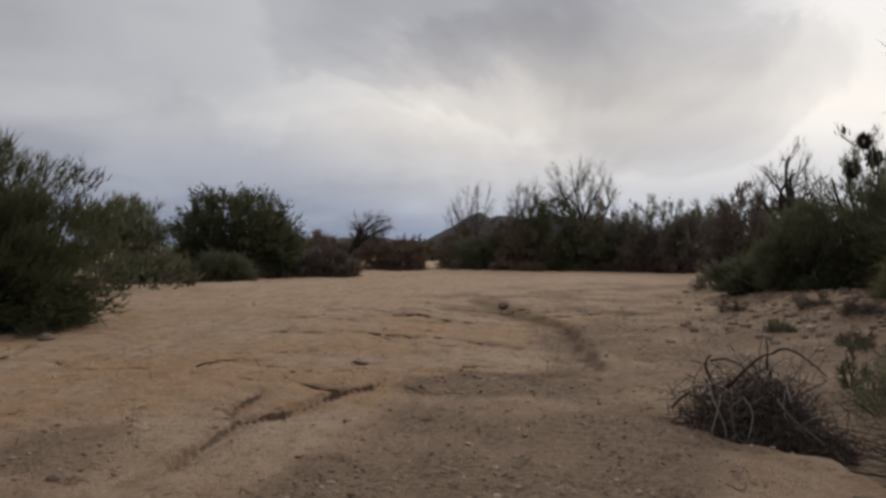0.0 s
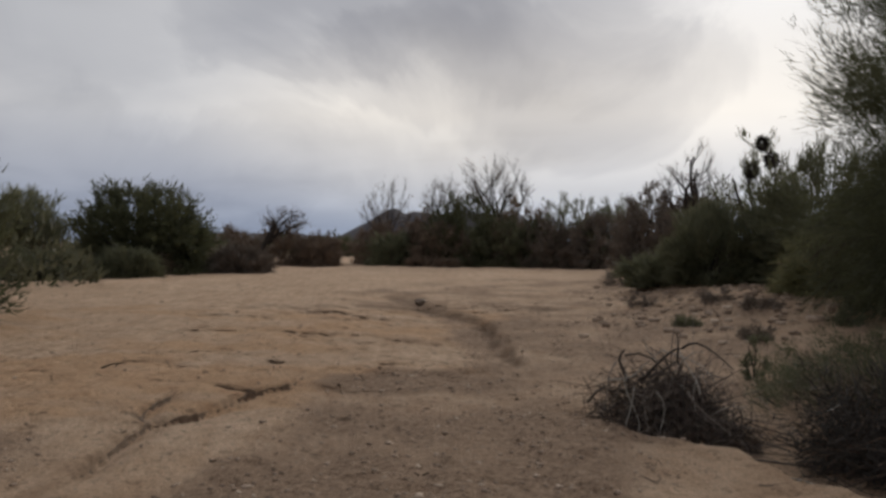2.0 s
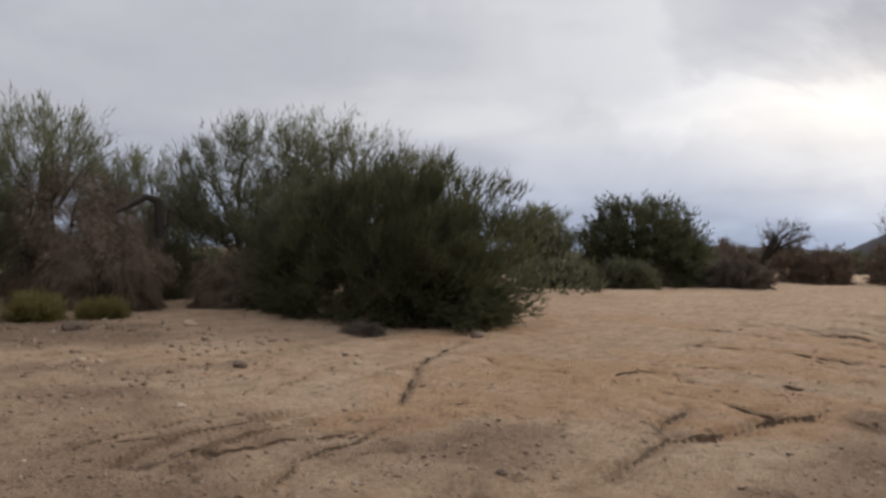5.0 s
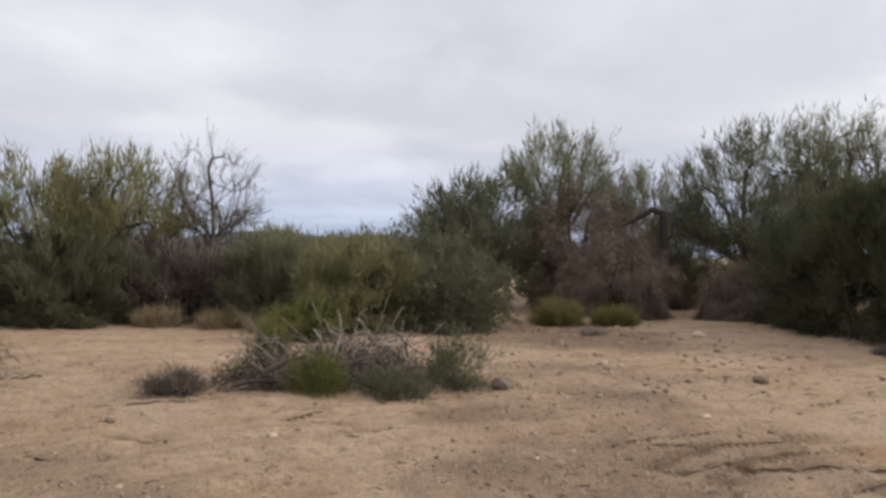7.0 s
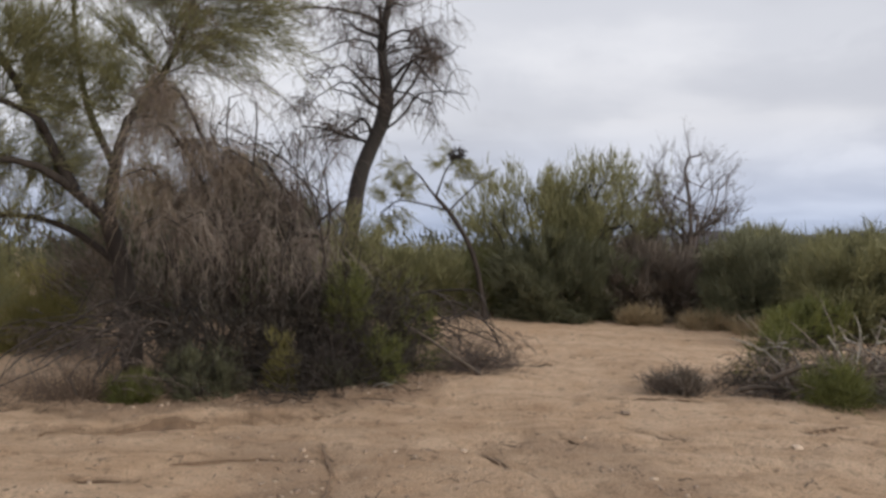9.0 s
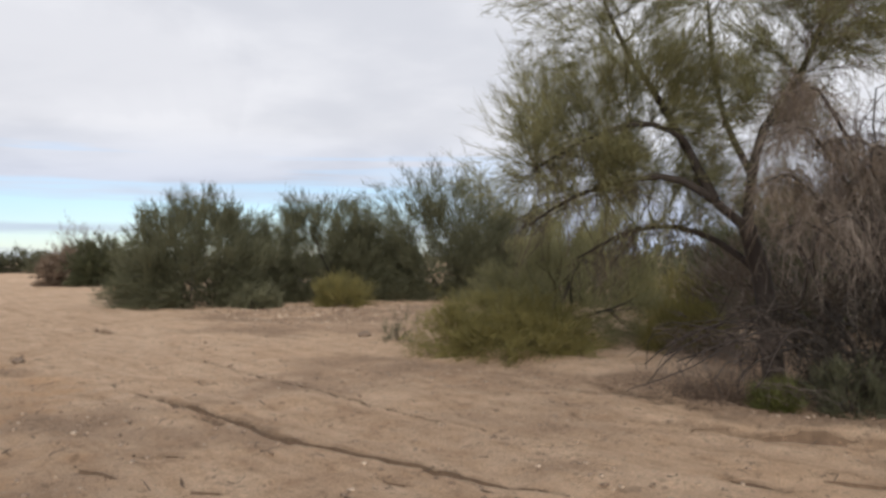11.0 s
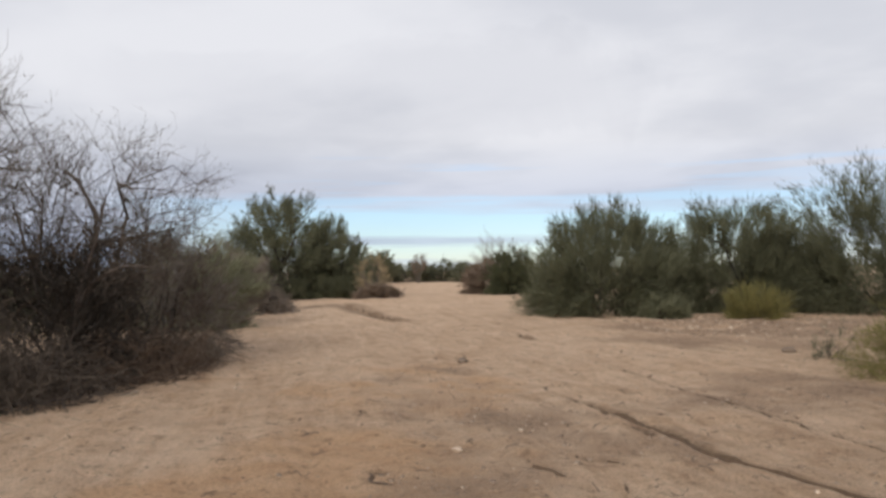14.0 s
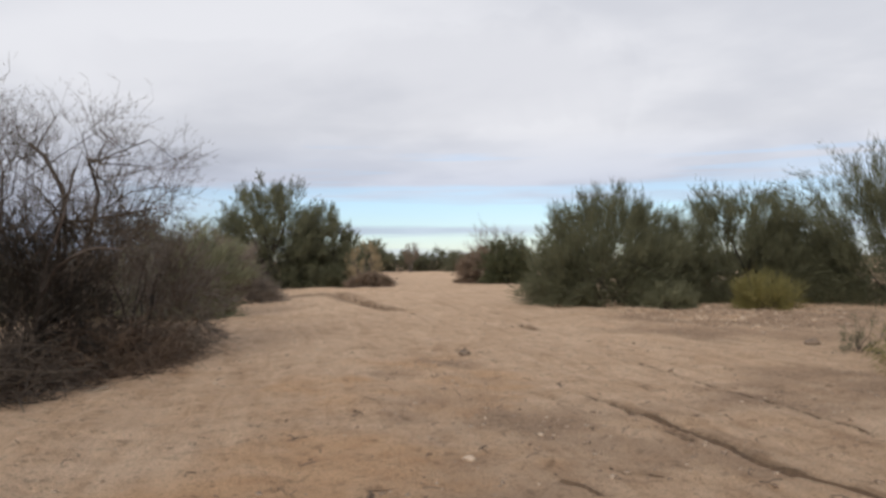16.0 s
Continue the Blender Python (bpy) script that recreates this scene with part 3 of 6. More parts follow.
def tangle(name, label, xy, w, h, depth, stems=1200, wood="tan", r=0.005, lmin=0.4, lmax=1.1, fall=0.5, lean=(0, 0), lift=0.0, seed=1, group="", side=3, root=None, curly=0.22):
    """A tangle of thin curved dead stems that arch outwards and fall."""
    rng = np.random.default_rng(seed)
    root = root or empty(name, *xy, ground_z(*xy) - 0.03, label, "brush", group)
    d = globe(stems, rng, -0.1)[rng.permutation(stems)]
    rad = rng.uniform(0.15, 0.95, stems)[:, None]
    c = d * np.array([w / 2, depth / 2, h * (1 - lift)]) * rad
    c[:, 2] = np.abs(c[:, 2]) + h * lift
    c[:, :2] += np.array(lean) * (c[:, 2:3] / h)
    way = unit(d + rng.normal(size=(stems, 3)) * 0.8 + [0, 0, 0.35])
    ln = rng.uniform(lmin, lmax, stems)[:, None, None]
    t = np.linspace(0, 1, 5)[None, :, None]
    bend = rng.normal(size=(stems, 1, 3)) * curly * 0.5 * np.sin(np.pi * 2 * t)
    curl = rng.normal(size=(stems, 1, 3)) * curly
    p = c[:, None] + way[:, None] * ln * (t - 0.35) + (curl * t**2 + bend) * ln + np.array([0, 0, -fall]) * ln * t**2 * rng.uniform(0.3, 1.4, (stems, 1, 1))
    p[..., 2] = np.maximum(p[..., 2], 0.02)
    rr = r * rng.uniform(0.6, 1.5, (stems, 1)) * np.linspace(1, 0.4, 5)
    tagged(part("stem_tangle", *tubes(p, rr, 3), B[wood], root), kind="stuff")
    n = stems * side
    b, tn = along(p, np.repeat(np.arange(stems), side), rng.uniform(0.2, 1.0, n))
    way = unit(tn + rng.normal(size=(n, 3)) * 0.6 + [0, 0, -fall * 0.5])
    v, f = needles(b, way, rng.uniform(0.1, 0.38, n), np.full(n, r * 0.85), rng)
    v[:, 2] = np.maximum(v[:, 2], 0.015)
    tagged(part("twiglet_tangle", v, f, B[wood], root), kind="stuff")
    return root


# ---------- ground ----------


def lattice(ix, iy, seed):
    h = (ix.astype(np.int64) * 374761393 + iy.astype(np.int64) * 668265263 + seed * 974634777) & 0xFFFFFFFF
    h = ((h ^ (h >> 13)) * 1274126177) & 0xFFFFFFFF
    return ((h ^ (h >> 16)) & 0xFFFF) / 65535.0 - 0.5


def vnoise(x, y, seed=0):
    ix, iy = np.floor(x), np.floor(y)
    fx, fy = x - ix, y - iy
    fx, fy = fx * fx * (3 - 2 * fx), fy * fy * (3 - 2 * fy)
    ix, iy = ix.astype(int), iy.astype(int)
    a, b = lattice(ix, iy, seed), lattice(ix + 1, iy, seed)
    c, d = lattice(ix, iy + 1, seed), lattice(ix + 1, iy + 1, seed)
    return (a * (1 - fx) + b * fx) * (1 - fy) + (c * (1 - fx) + d * fx) * fy


def smooth01(t):
    t = np.clip(t, 0, 1)
    return t * t * (3 - 2 * t)


def off_line(x, y, pts):
    """Distance to a polyline, signed (right of it is positive), and the share along it."""
    best, sign, share = np.full(x.shape, 1e9), np.ones(x.shape), np.zeros(x.shape)
    n = len(pts) - 1
    for i in range(n):
        (ax, ay), (bx, by) = pts[i], pts[i + 1]
        dx, dy = bx - ax, by - ay
        s = np.clip(((x - ax) * dx + (y - ay) * dy) / (dx * dx + dy * dy), 0, 1)
        ex, ey = x - ax - s * dx, y - ay - s * dy
        d = np.hypot(ex, ey)
        near = d < best
        best = np.where(near, d, best)
        sign = np.where(near, np.sign(ex * dy - ey * dx), sign)
        share = np.where(near, (i + s) / n, share)
    return best, sign, share


# erosion lines in the sand: points, depth, width of the floor on the low side, the low side (1: right of the line)
RILLS = [
    ([(-3.3, 4.4), (-3.48, 5.02), (-3.63, 5.56), (-3.78, 6.22), (-3.60, 6.73), (-3.56, 7.27), (-3.5, 7.67), (-3.24, 8.12), (-3.27, 8.88)], 0.07, 0.36, 1),
    ([(-3.78, 6.22), (-4.01, 6.48), (-4.14, 6.89), (-4.26, 7.54)], 0.05, 0.2, 1),
    ([(-4.1, 8.1), (-3.82, 8.02), (-3.58, 7.92), (-3.35, 7.76)], 0.06, 0.2, 1),
    ([(-4.15, 9.78), (-3.93, 9.67), (-3.77, 9.69)], 0.05, 0.25, 1),
    ([(-8.66, -2.5), (-8.93, -1.64), (-9.15, -1.1)], 0.035, 0.3, 1),
    ([(-7.9, -0.5), (-8.15, -0.3), (-8.35, 0.0)], 0.03, 0.25, 1),
    ([(-5.74, 2.2), (-5.92, 2.87), (-5.73, 3.77), (-5.6, 4.4)], 0.035, 0.35, 1),
    ([(-4.3, -5.1), (-4.39, -4.9), (-4.56, -4.61)], 0.03, 0.2, 1),
    ([(-4.8, -4.75), (-4.91, -4.6), (-5.24, -4.23), (-5.38, -3.8)], 0.03, 0.2, 1),
    ([(-6.65, 17.87), (-5.25, 17.0), (-4.1, 16.62), (-3.2, 16.7)], 0.07, 0.7, 1),
    ([(-5.8, 13.4), (-4.2, 13.0), (-2.6, 13.2)], 0.06, 0.5, 1),
    ([(-6.15, 5.3), (-6.6, 5.8), (-7.09, 6.26), (-8.02, 7.29), (-8.71, 8.35), (-10.02, 10.61)], 0.06, 0.22, -1),
    ([(-5.8, 2.0), (-6.42, 2.94), (-6.66, 3.64), (-6.79, 4.47)], 0.05, 0.4, 1),
    ([(-5.4, 2.3), (-5.95, 3.0), (-6.25, 3.9), (-6.3, 4.5)], 0.035, 0.35, 1),
    ([(-6.5, 1.8), (-6.95, 2.7), (-7.2, 3.6)], 0.035, 0.4, 1),
    ([(-4.6, 2.6), (-5.2, 3.4), (-5.6, 4.6)], 0.035, 0.4, 1),
    ([(8.2, -37.7), (7.24, -35.0), (4.34, -26.41), (2.94, -23.6)], 0.16, 0.8, 1),
    ([(9.6, -32.6), (8.8, -34.0), (8.0, -35.4)], 0.08, 0.6, -1),
    ([(-0.04, -19.5), (-0.25, -18.7), (-0.47, -18.0)], 0.07, 0.4, 1),
    ([(-0.55, -10.6), (-0.84, -10.04), (-1.14, -9.34), (-1.45, -8.47), (-1.63, -7.87), (-1.86, -7.19), (-2.1, -6.78), (-2.41, -6.24), (-3.2, -5.0)], 0.09, 0.11, 1),
    ([(-1.3, -14.2), (-1.94, -12.25), (-2.26, -10.61), (-2.73, -9.28), (-2.92, -8.25), (-3.6, -6.6)], 0.014, 0.5, 1),
    ([(-1.15, -9.0), (-1.30, -8.55), (-1.38, -8.2)], 0.06, 0.15, 1),
    ([(0.9, -15.5), (0.95, -13.9), (1.3, -13.2)], 0.06, 0.4, 1),
    ([(0.85, -6.35), (1.1, -6.45), (1.15, -6.75), (0.95, -6.8)], 0.04, 0.12, 1),
    ([(1.7, -4.9), (1.72, -5.5), (1.6, -6.0)], 0.05, 0.16, 1),
    ([(-3.6, -1.0), (-5.6, -2.2), (-6.6, -3.3)], 0.04, 0.4, 1),
    ([(-3.9, -2.9), (-5.2, -3.6), (-6.0, -4.2)], 0.04, 0.3, 1),
    ([(-5.0, -6.9), (-5.75, -5.9), (-6.4, -5.2), (-7.3, -4.55)], 0.07, 0.45, 1),
]
MAIN = len(RILLS)   # those above are long, sharp-edged rills
_r = random.Random(41)
for _ in range(60):   # short scarps left by the last flow
    _x, _y, _a = _r.uniform(-8.5, -1.6), _r.uniform(7.2, 20), _r.gauss(0.15, 0.35)
    _l = _r.uniform(0.3, 1.3) * (_y / 9)
    RILLS.append(([(_x, _y), (_x + math.cos(_a) * _l * 0.5, _y + math.sin(_a) * _l * 0.5 + _r.gauss(0, 0.06)), (_x + math.cos(_a) * _l, _y + math.sin(_a) * _l)], _r.uniform(0.012, 0.026) * _y / 10, 0.4, 1))
for _ in range(26):
    _x, _y, _a = _r.uniform(-3.0, 4.0), _r.uniform(-16, -5.5), _r.gauss(1.75, 0.4)
    _l = _r.uniform(0.25, 0.8)
    RILLS.append(([(_x, _y), (_x + math.cos(_a) * _l * 0.5 + _r.gauss(0, 0.05), _y + math.sin(_a) * _l * 0.5), (_x + math.cos(_a) * _l, _y + math.sin(_a) * _l)], 0.022, 0.3, 1))
for _ in range(26):
    _x, _y, _a = _r.uniform(-12.0, -4.5), _r.uniform(-5, 7), _r.gauss(1.35, 0.4)
    _l = _r.uniform(0.2, 0.7)
    RILLS.append(([(_x, _y), (_x + math.cos(_a) * _l * 0.5 + _r.gauss(0, 0.05), _y + math.sin(_a) * _l * 0.5), (_x + math.cos(_a) * _l, _y + math.sin(_a) * _l)], 0.022, 0.3, 1))
STEPS = [
    ([(-5.74, 24.86), (-4.4, 21.14), (-3.15, 18.46), (-2.08, 16.42), (-1.5, 13.79), (-1.13, 11.89), (-0.7, 9.99)], 0.11, 0.22, 1),
    ([(-5.5, -10.2), (-6.0, -9.4), (-5.75, -8.4), (-5.82, -7.7), (-5.76, -6.5), (-5.91, -5.74), (-6.38, -5.17), (-6.85, -4.85), (-7.42, -4.7), (-8.16, -4.35), (-8.9, -3.9)], 0.03, 0.12, 1),
    ([(-0.95, 11.3), (-1.05, 10.4), (-1.12, 9.7), (-1.5, 9.35), (-2.1, 9.25), (-2.68, 9.1), (-2.72, 8.3), (-3.0, 7.7)], 0.035, 0.25, -1),
    ([(-0.5, 7.7), (0.19, 7.0), (0.45, 6.68), (0.81, 6.55), (1.17, 6.3), (1.38, 5.73), (1.58, 5.44), (1.8, 5.22), (2.5, 4.3)], 0.16, 0.22, -1),
]


def bed(x, y, fine=True):
    """Height of the ground, in metres."""
    x, y = np.asarray(x, float), np.asarray(y, float)
    r = np.hypot(x, y + 0.5)
    h = 0.45 * smooth01((x - 0.5) / 4) * smooth01((y - 9) / 9)
    h = h + 0.22 * vnoise(x / 14, y / 14, 1) * smooth01((r - 9) / 14) + 0.8 * vnoise(x / 45, y / 45, 8) * smooth01((r - 90) / 90)
    if not fine:
        return h
    h = h + 0.034 * vnoise(x / 2.4, y / 2.4, 2) + 0.022 * vnoise(x / 0.8, y / 0.8, 3)
    h = h + (0.034 * vnoise(x / 0.3, y / 0.3, 4) + 0.022 * vnoise(x / 0.13, y / 0.13, 5)) * smooth01((40 - r) / 25)
    h = h - 0.028 * smooth01((vnoise(x / 0.19, y / 0.19, 31) - 0.22) * 5) * smooth01((16 - r) / 6)
    a = x * 0.96 + y * 0.28
    h = h + 0.07 * vnoise(a / 0.55, (y * 0.96 - x * 0.28) / 4.5, 6) + 0.03 * vnoise(a / 0.2, (y * 0.96 - x * 0.28) / 1.8, 7) * smooth01((18 - r) / 8)
    wob = 0.16 * vnoise(x / 0.45, y / 0.45, 9) + 0.09 * vnoise(x / 0.17, y / 0.17, 10)
    for k, (pts, deep, wide, side) in enumerate(RILLS):
        d, s, sh = off_line(x, y, pts)
        q = (d * s + wob * (0.28 if k < MAIN else 0.5)) * side
        cut = smooth01(q / 0.08 + 0.3) * np.clip(1 - q / wide, 0, 1) * smooth01((wide * 1.5 - d) / wide)
        h = h - 1.4 * deep * cut * smooth01(sh * 7 + 0.1) * smooth01((1 - sh) * 7 + 0.1)
    for pts, deep, wide, side in STEPS:
        d, s, sh = off_line(x, y, pts)
        q = np.maximum((d + wob) * s * side, -9)
        h = h - 1.3 * deep * smooth01(q / wide + 0.5) * smooth01((2.6 - d) / 2.2) * smooth01(sh * 6) * smooth01((1 - sh) * 6 + 0.3)
    return h


def ground_z(x, y):
    return float(bed(np.array([x]), np.array([y]))[0])


def gravel_at(x, y):
    """How stony the bed is, 0 to 1, and how dark at the near clump's foot."""
    g = np.zeros(x.shape)
    for cx, cy, rx, ry, a in [(-1.1, 6.0, 1.5, 3.4, 1.0), (-5.0, 3.6, 1.6, 1.6, 0.55), (2.5, 14.0, 4.2, 5.5, 0.9), (5.5, 12.5, 4.5, 3.5, 0.8), (-9.4, 3.0, 2.2, 2.4, 0.55),
                              (-15.5, 4.5, 3.0, 2.2, 0.9), (-0.6, -7.2, 1.5, 3.0, 0.35), (-3.8, -8.6, 3.0, 3.6, 0.40), (-6.5, -20.0, 4.5, 4.5, 0.8), (-4.8, -3.0, 2.2, 2.0, 0.4),
                              (1.2, -11.0, 0.9, 2.2, 0.5), (-2.0, 26.0, 5.0, 9.0, 0.5), (-4.6, 4.6, 0.9, 0.9, 0.55), (-6.8, 2.4, 2.4, 2.0, 0.5),
                              # here x -8.3 to -6.3: litter and shade under the clump, painted as gravel
                              (-1.7, 7.7, 1.2, 1.7, 1.0), (0.3, 11.0, 1.2, 4.0, 0.75), (-0.4, 18.0, 2.0, 6.0, 0.65), (-6.5, -6.7, 0.9, 1.0, 1.2), (-7.4, -5.7, 0.9, 0.9, 1.2), (-8.3, -4.9, 1.0, 0.8, 1.1), (-6.3, -8.3, 0.7, 1.0, 0.9), (-2.8, -9.5, 0.8, 2.4, 0.4)]:
        q = ((x - cx) / rx) ** 2 + ((y - cy) / ry) ** 2
        g = np.maximum(g, a * smooth01(1.5 - q))
    g = 0.75 * g
    d, s, sh = off_line(x, y, STEPS[0][0])
    g = np.maximum(g, 0.8 * smooth01((1.2 - np.abs(d * s - 0.35) / 0.5)) * smooth01(sh * 6))
    n = vnoise(x / 1.1, y / 1.1, 12) + 0.6 * vnoise(x / 0.4, y / 0.4, 13)
    return np.clip(g + 0.8 * n * (g > 0.02) * (g < 0.9) + 0.30 * np.maximum(n, 0), 0, 1)


def damp_shade_at(x, y):
    """Dark bands along the scarps: damp cut sediment and the edges' shade, painted."""
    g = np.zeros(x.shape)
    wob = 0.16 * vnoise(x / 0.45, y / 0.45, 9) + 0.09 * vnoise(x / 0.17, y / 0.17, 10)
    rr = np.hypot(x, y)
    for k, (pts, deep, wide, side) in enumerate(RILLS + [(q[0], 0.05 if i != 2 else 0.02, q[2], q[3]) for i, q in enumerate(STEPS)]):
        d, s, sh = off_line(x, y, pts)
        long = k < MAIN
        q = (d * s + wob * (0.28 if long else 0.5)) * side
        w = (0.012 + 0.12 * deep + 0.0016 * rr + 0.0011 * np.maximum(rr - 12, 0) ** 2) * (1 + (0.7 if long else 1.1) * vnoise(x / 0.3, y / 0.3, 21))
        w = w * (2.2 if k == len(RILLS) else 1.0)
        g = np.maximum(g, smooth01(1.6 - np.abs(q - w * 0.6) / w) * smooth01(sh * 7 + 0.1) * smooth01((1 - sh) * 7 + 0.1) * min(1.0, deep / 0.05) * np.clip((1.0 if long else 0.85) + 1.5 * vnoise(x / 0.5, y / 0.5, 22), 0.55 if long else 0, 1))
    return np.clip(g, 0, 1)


def clay_at(x, y):
    g = np.zeros(x.shape)
    for cx, cy, rx, ry, a in [(-6.4, 7.2, 1.9, 1.7, 1.0), (-5.2, 10.0, 3.5, 3.0, 0.75), (-4.5, 14.0, 3.5, 4.0, 0.75), (-2.9, 11.8, 1.6, 2.6, 0.6), (-9.0, 13.0, 3.0, 4.0, 0.6), (1.6, -6.0, 1.3, 2.6, 0.8), (0.2, -6.8, 0.5, 1.3, 0.8), (1.5, -11.5, 1.4, 2.6, 0.5), (-5.8, 4.9, 0.5, 0.8, 0.6)]:
        q = ((x - cx) / rx) ** 2 + ((y - cy) / ry) ** 2
        g = np.maximum(g, a * smooth01(1.5 - q))
    n = 1.5 * vnoise(x / 1.5, y / 1.0, 15) + 1.0 * vnoise(x / 0.5, y / 0.35, 16)
    return np.clip(0.66 * g + n * (g > 0.01) + 0.35 * np.maximum(n - 0.25, 0), 0, 1)


def build_ground():
    deg = np.concatenate([np.arange(-30, 218, 0.46), np.arange(218, 330, 4.0)])
    az = np.radians(deg)
    rad = [0.0, 0.6, 1.2, 1.8, 2.4, 2.9]
    while rad[-1] < 13:
        rad.append(rad[-1] * 1.0080)
    while rad[-1] < 40:
        rad.append(rad[-1] * 1.015)
    while rad[-1] < 4200:
        rad.append(rad[-1] * 1.08)
    rad = np.array(rad[1:])
    R, A = np.meshgrid(rad, az, indexing="ij")
    x, y = -np.sin(A) * R, np.cos(A) * R - 0.4
    z = bed(x, y)
    m, n = R.shape
    v = np.stack([x, y, z], -1).reshape(-1, 3)
    v = np.vstack([v, [[0, -0.4, z[0].mean()]]])
    i = np.arange(m * n).reshape(m, n)
    a, b = i[:-1], i[1:]
    f = np.stack([a, b, np.roll(b, -1, 1), np.roll(a, -1, 1)], -1).reshape(-1, 4)
    me = mesh_np("ground", v, f, SAND, True)
    # close the small disc under the eye
    bm = bmesh.new()
    bm.from_mesh(me)
    bm.verts.ensure_lookup_table()
    c = bm.verts[len(v) - 1]
    for k in range(n):
        bm.faces.new((c, bm.verts[k], bm.verts[(k + 1) % n])).smooth = True
    bm.normal_update()
    bm.to_mesh(me)
    bm.free()
    co = np.empty(len(me.vertices) * 3, np.float32)
    me.vertices.foreach_get("co", co)
    co = co.reshape(-1, 3)
    for key, fun in (("gravel", gravel_at), ("clay", clay_at), ("damp_shade", damp_shade_at)):
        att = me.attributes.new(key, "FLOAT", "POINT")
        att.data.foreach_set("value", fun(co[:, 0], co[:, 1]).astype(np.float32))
    return tagged(new("ground", me), "tan sandy bed of a dry desert wash with gravel and rills", "ground", kind="structure")


build_ground()


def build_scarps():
    """The crumbling little faces along the rills, coloured darker than the sand."""
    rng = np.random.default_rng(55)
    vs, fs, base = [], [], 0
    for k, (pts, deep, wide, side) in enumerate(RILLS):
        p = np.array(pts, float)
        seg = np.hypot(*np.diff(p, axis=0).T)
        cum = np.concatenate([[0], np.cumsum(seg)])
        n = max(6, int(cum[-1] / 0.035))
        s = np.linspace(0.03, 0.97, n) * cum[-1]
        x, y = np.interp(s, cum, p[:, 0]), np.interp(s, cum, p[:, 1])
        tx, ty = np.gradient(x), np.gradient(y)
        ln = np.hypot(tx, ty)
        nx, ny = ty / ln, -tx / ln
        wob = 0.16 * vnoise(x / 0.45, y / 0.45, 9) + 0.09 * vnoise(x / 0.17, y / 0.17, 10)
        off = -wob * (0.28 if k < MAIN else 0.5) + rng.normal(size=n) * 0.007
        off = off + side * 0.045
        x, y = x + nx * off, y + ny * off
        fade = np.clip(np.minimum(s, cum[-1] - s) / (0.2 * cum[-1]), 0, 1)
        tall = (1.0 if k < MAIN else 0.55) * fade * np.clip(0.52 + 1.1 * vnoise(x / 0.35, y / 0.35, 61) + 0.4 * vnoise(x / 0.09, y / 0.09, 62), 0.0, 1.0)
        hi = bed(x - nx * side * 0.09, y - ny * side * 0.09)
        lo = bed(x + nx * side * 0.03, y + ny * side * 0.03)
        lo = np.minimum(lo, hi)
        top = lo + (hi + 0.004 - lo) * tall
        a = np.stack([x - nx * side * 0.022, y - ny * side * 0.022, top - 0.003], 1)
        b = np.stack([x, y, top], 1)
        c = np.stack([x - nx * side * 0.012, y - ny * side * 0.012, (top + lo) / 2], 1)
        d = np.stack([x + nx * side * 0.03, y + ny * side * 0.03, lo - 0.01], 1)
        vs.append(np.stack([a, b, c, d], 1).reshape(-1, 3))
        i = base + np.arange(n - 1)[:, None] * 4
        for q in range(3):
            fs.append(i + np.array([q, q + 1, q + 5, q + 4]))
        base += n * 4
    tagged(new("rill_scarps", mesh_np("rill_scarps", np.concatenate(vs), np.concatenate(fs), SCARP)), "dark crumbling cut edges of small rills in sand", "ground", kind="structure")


build_scarps()


def build_hills():
    """Two low ranges on the horizon."""
    for az0, az1, dist, prof, nm in [(16.0, 30.5, 950, lambda s: 9 + 8 * np.sin(np.pi * s) , "b"), (3.0, 20.2, 900, lambda s: 44 * smooth01((1 - s) / 0.42) * smooth01(s / 0.2 + 0.4), "a"),
                                     (76.0, 104.0, 900, lambda s: 27 * smooth01(s * 4) * smooth01((1 - s) * 3.5), "c")]:
        s = np.linspace(0, 1, 90)
        rows = np.linspace(0, 1, 14)
        S, Rw = np.meshgrid(s, rows, indexing="ij")
        az = np.radians(az0 + (az1 - az0) * S)
        d = dist + Rw * 160
        x, y = -np.sin(az) * d, np.cos(az) * d
        z = prof(S) * np.sin(np.pi * np.clip(Rw * 0.98 + 0.01, 0, 1)) ** 0.8 * (1 + 0.25 * vnoise(S * 16, Rw * 4, 3)) + 4 * vnoise(S * 30, Rw * 8, 5) * np.sin(np.pi * Rw) - 3
        i = np.arange(S.size).reshape(S.shape)
        f = np.stack([i[:-1, :-1], i[1:, :-1], i[1:, 1:], i[:-1, 1:]], -1).reshape(-1, 4)
        tagged(new("hill", mesh_np("hill", np.stack([x, y, z], -1).reshape(-1, 3), f, HILL, True)), "low hazy purple-brown desert hill on the horizon", "hill", kind="structure")


build_hills()


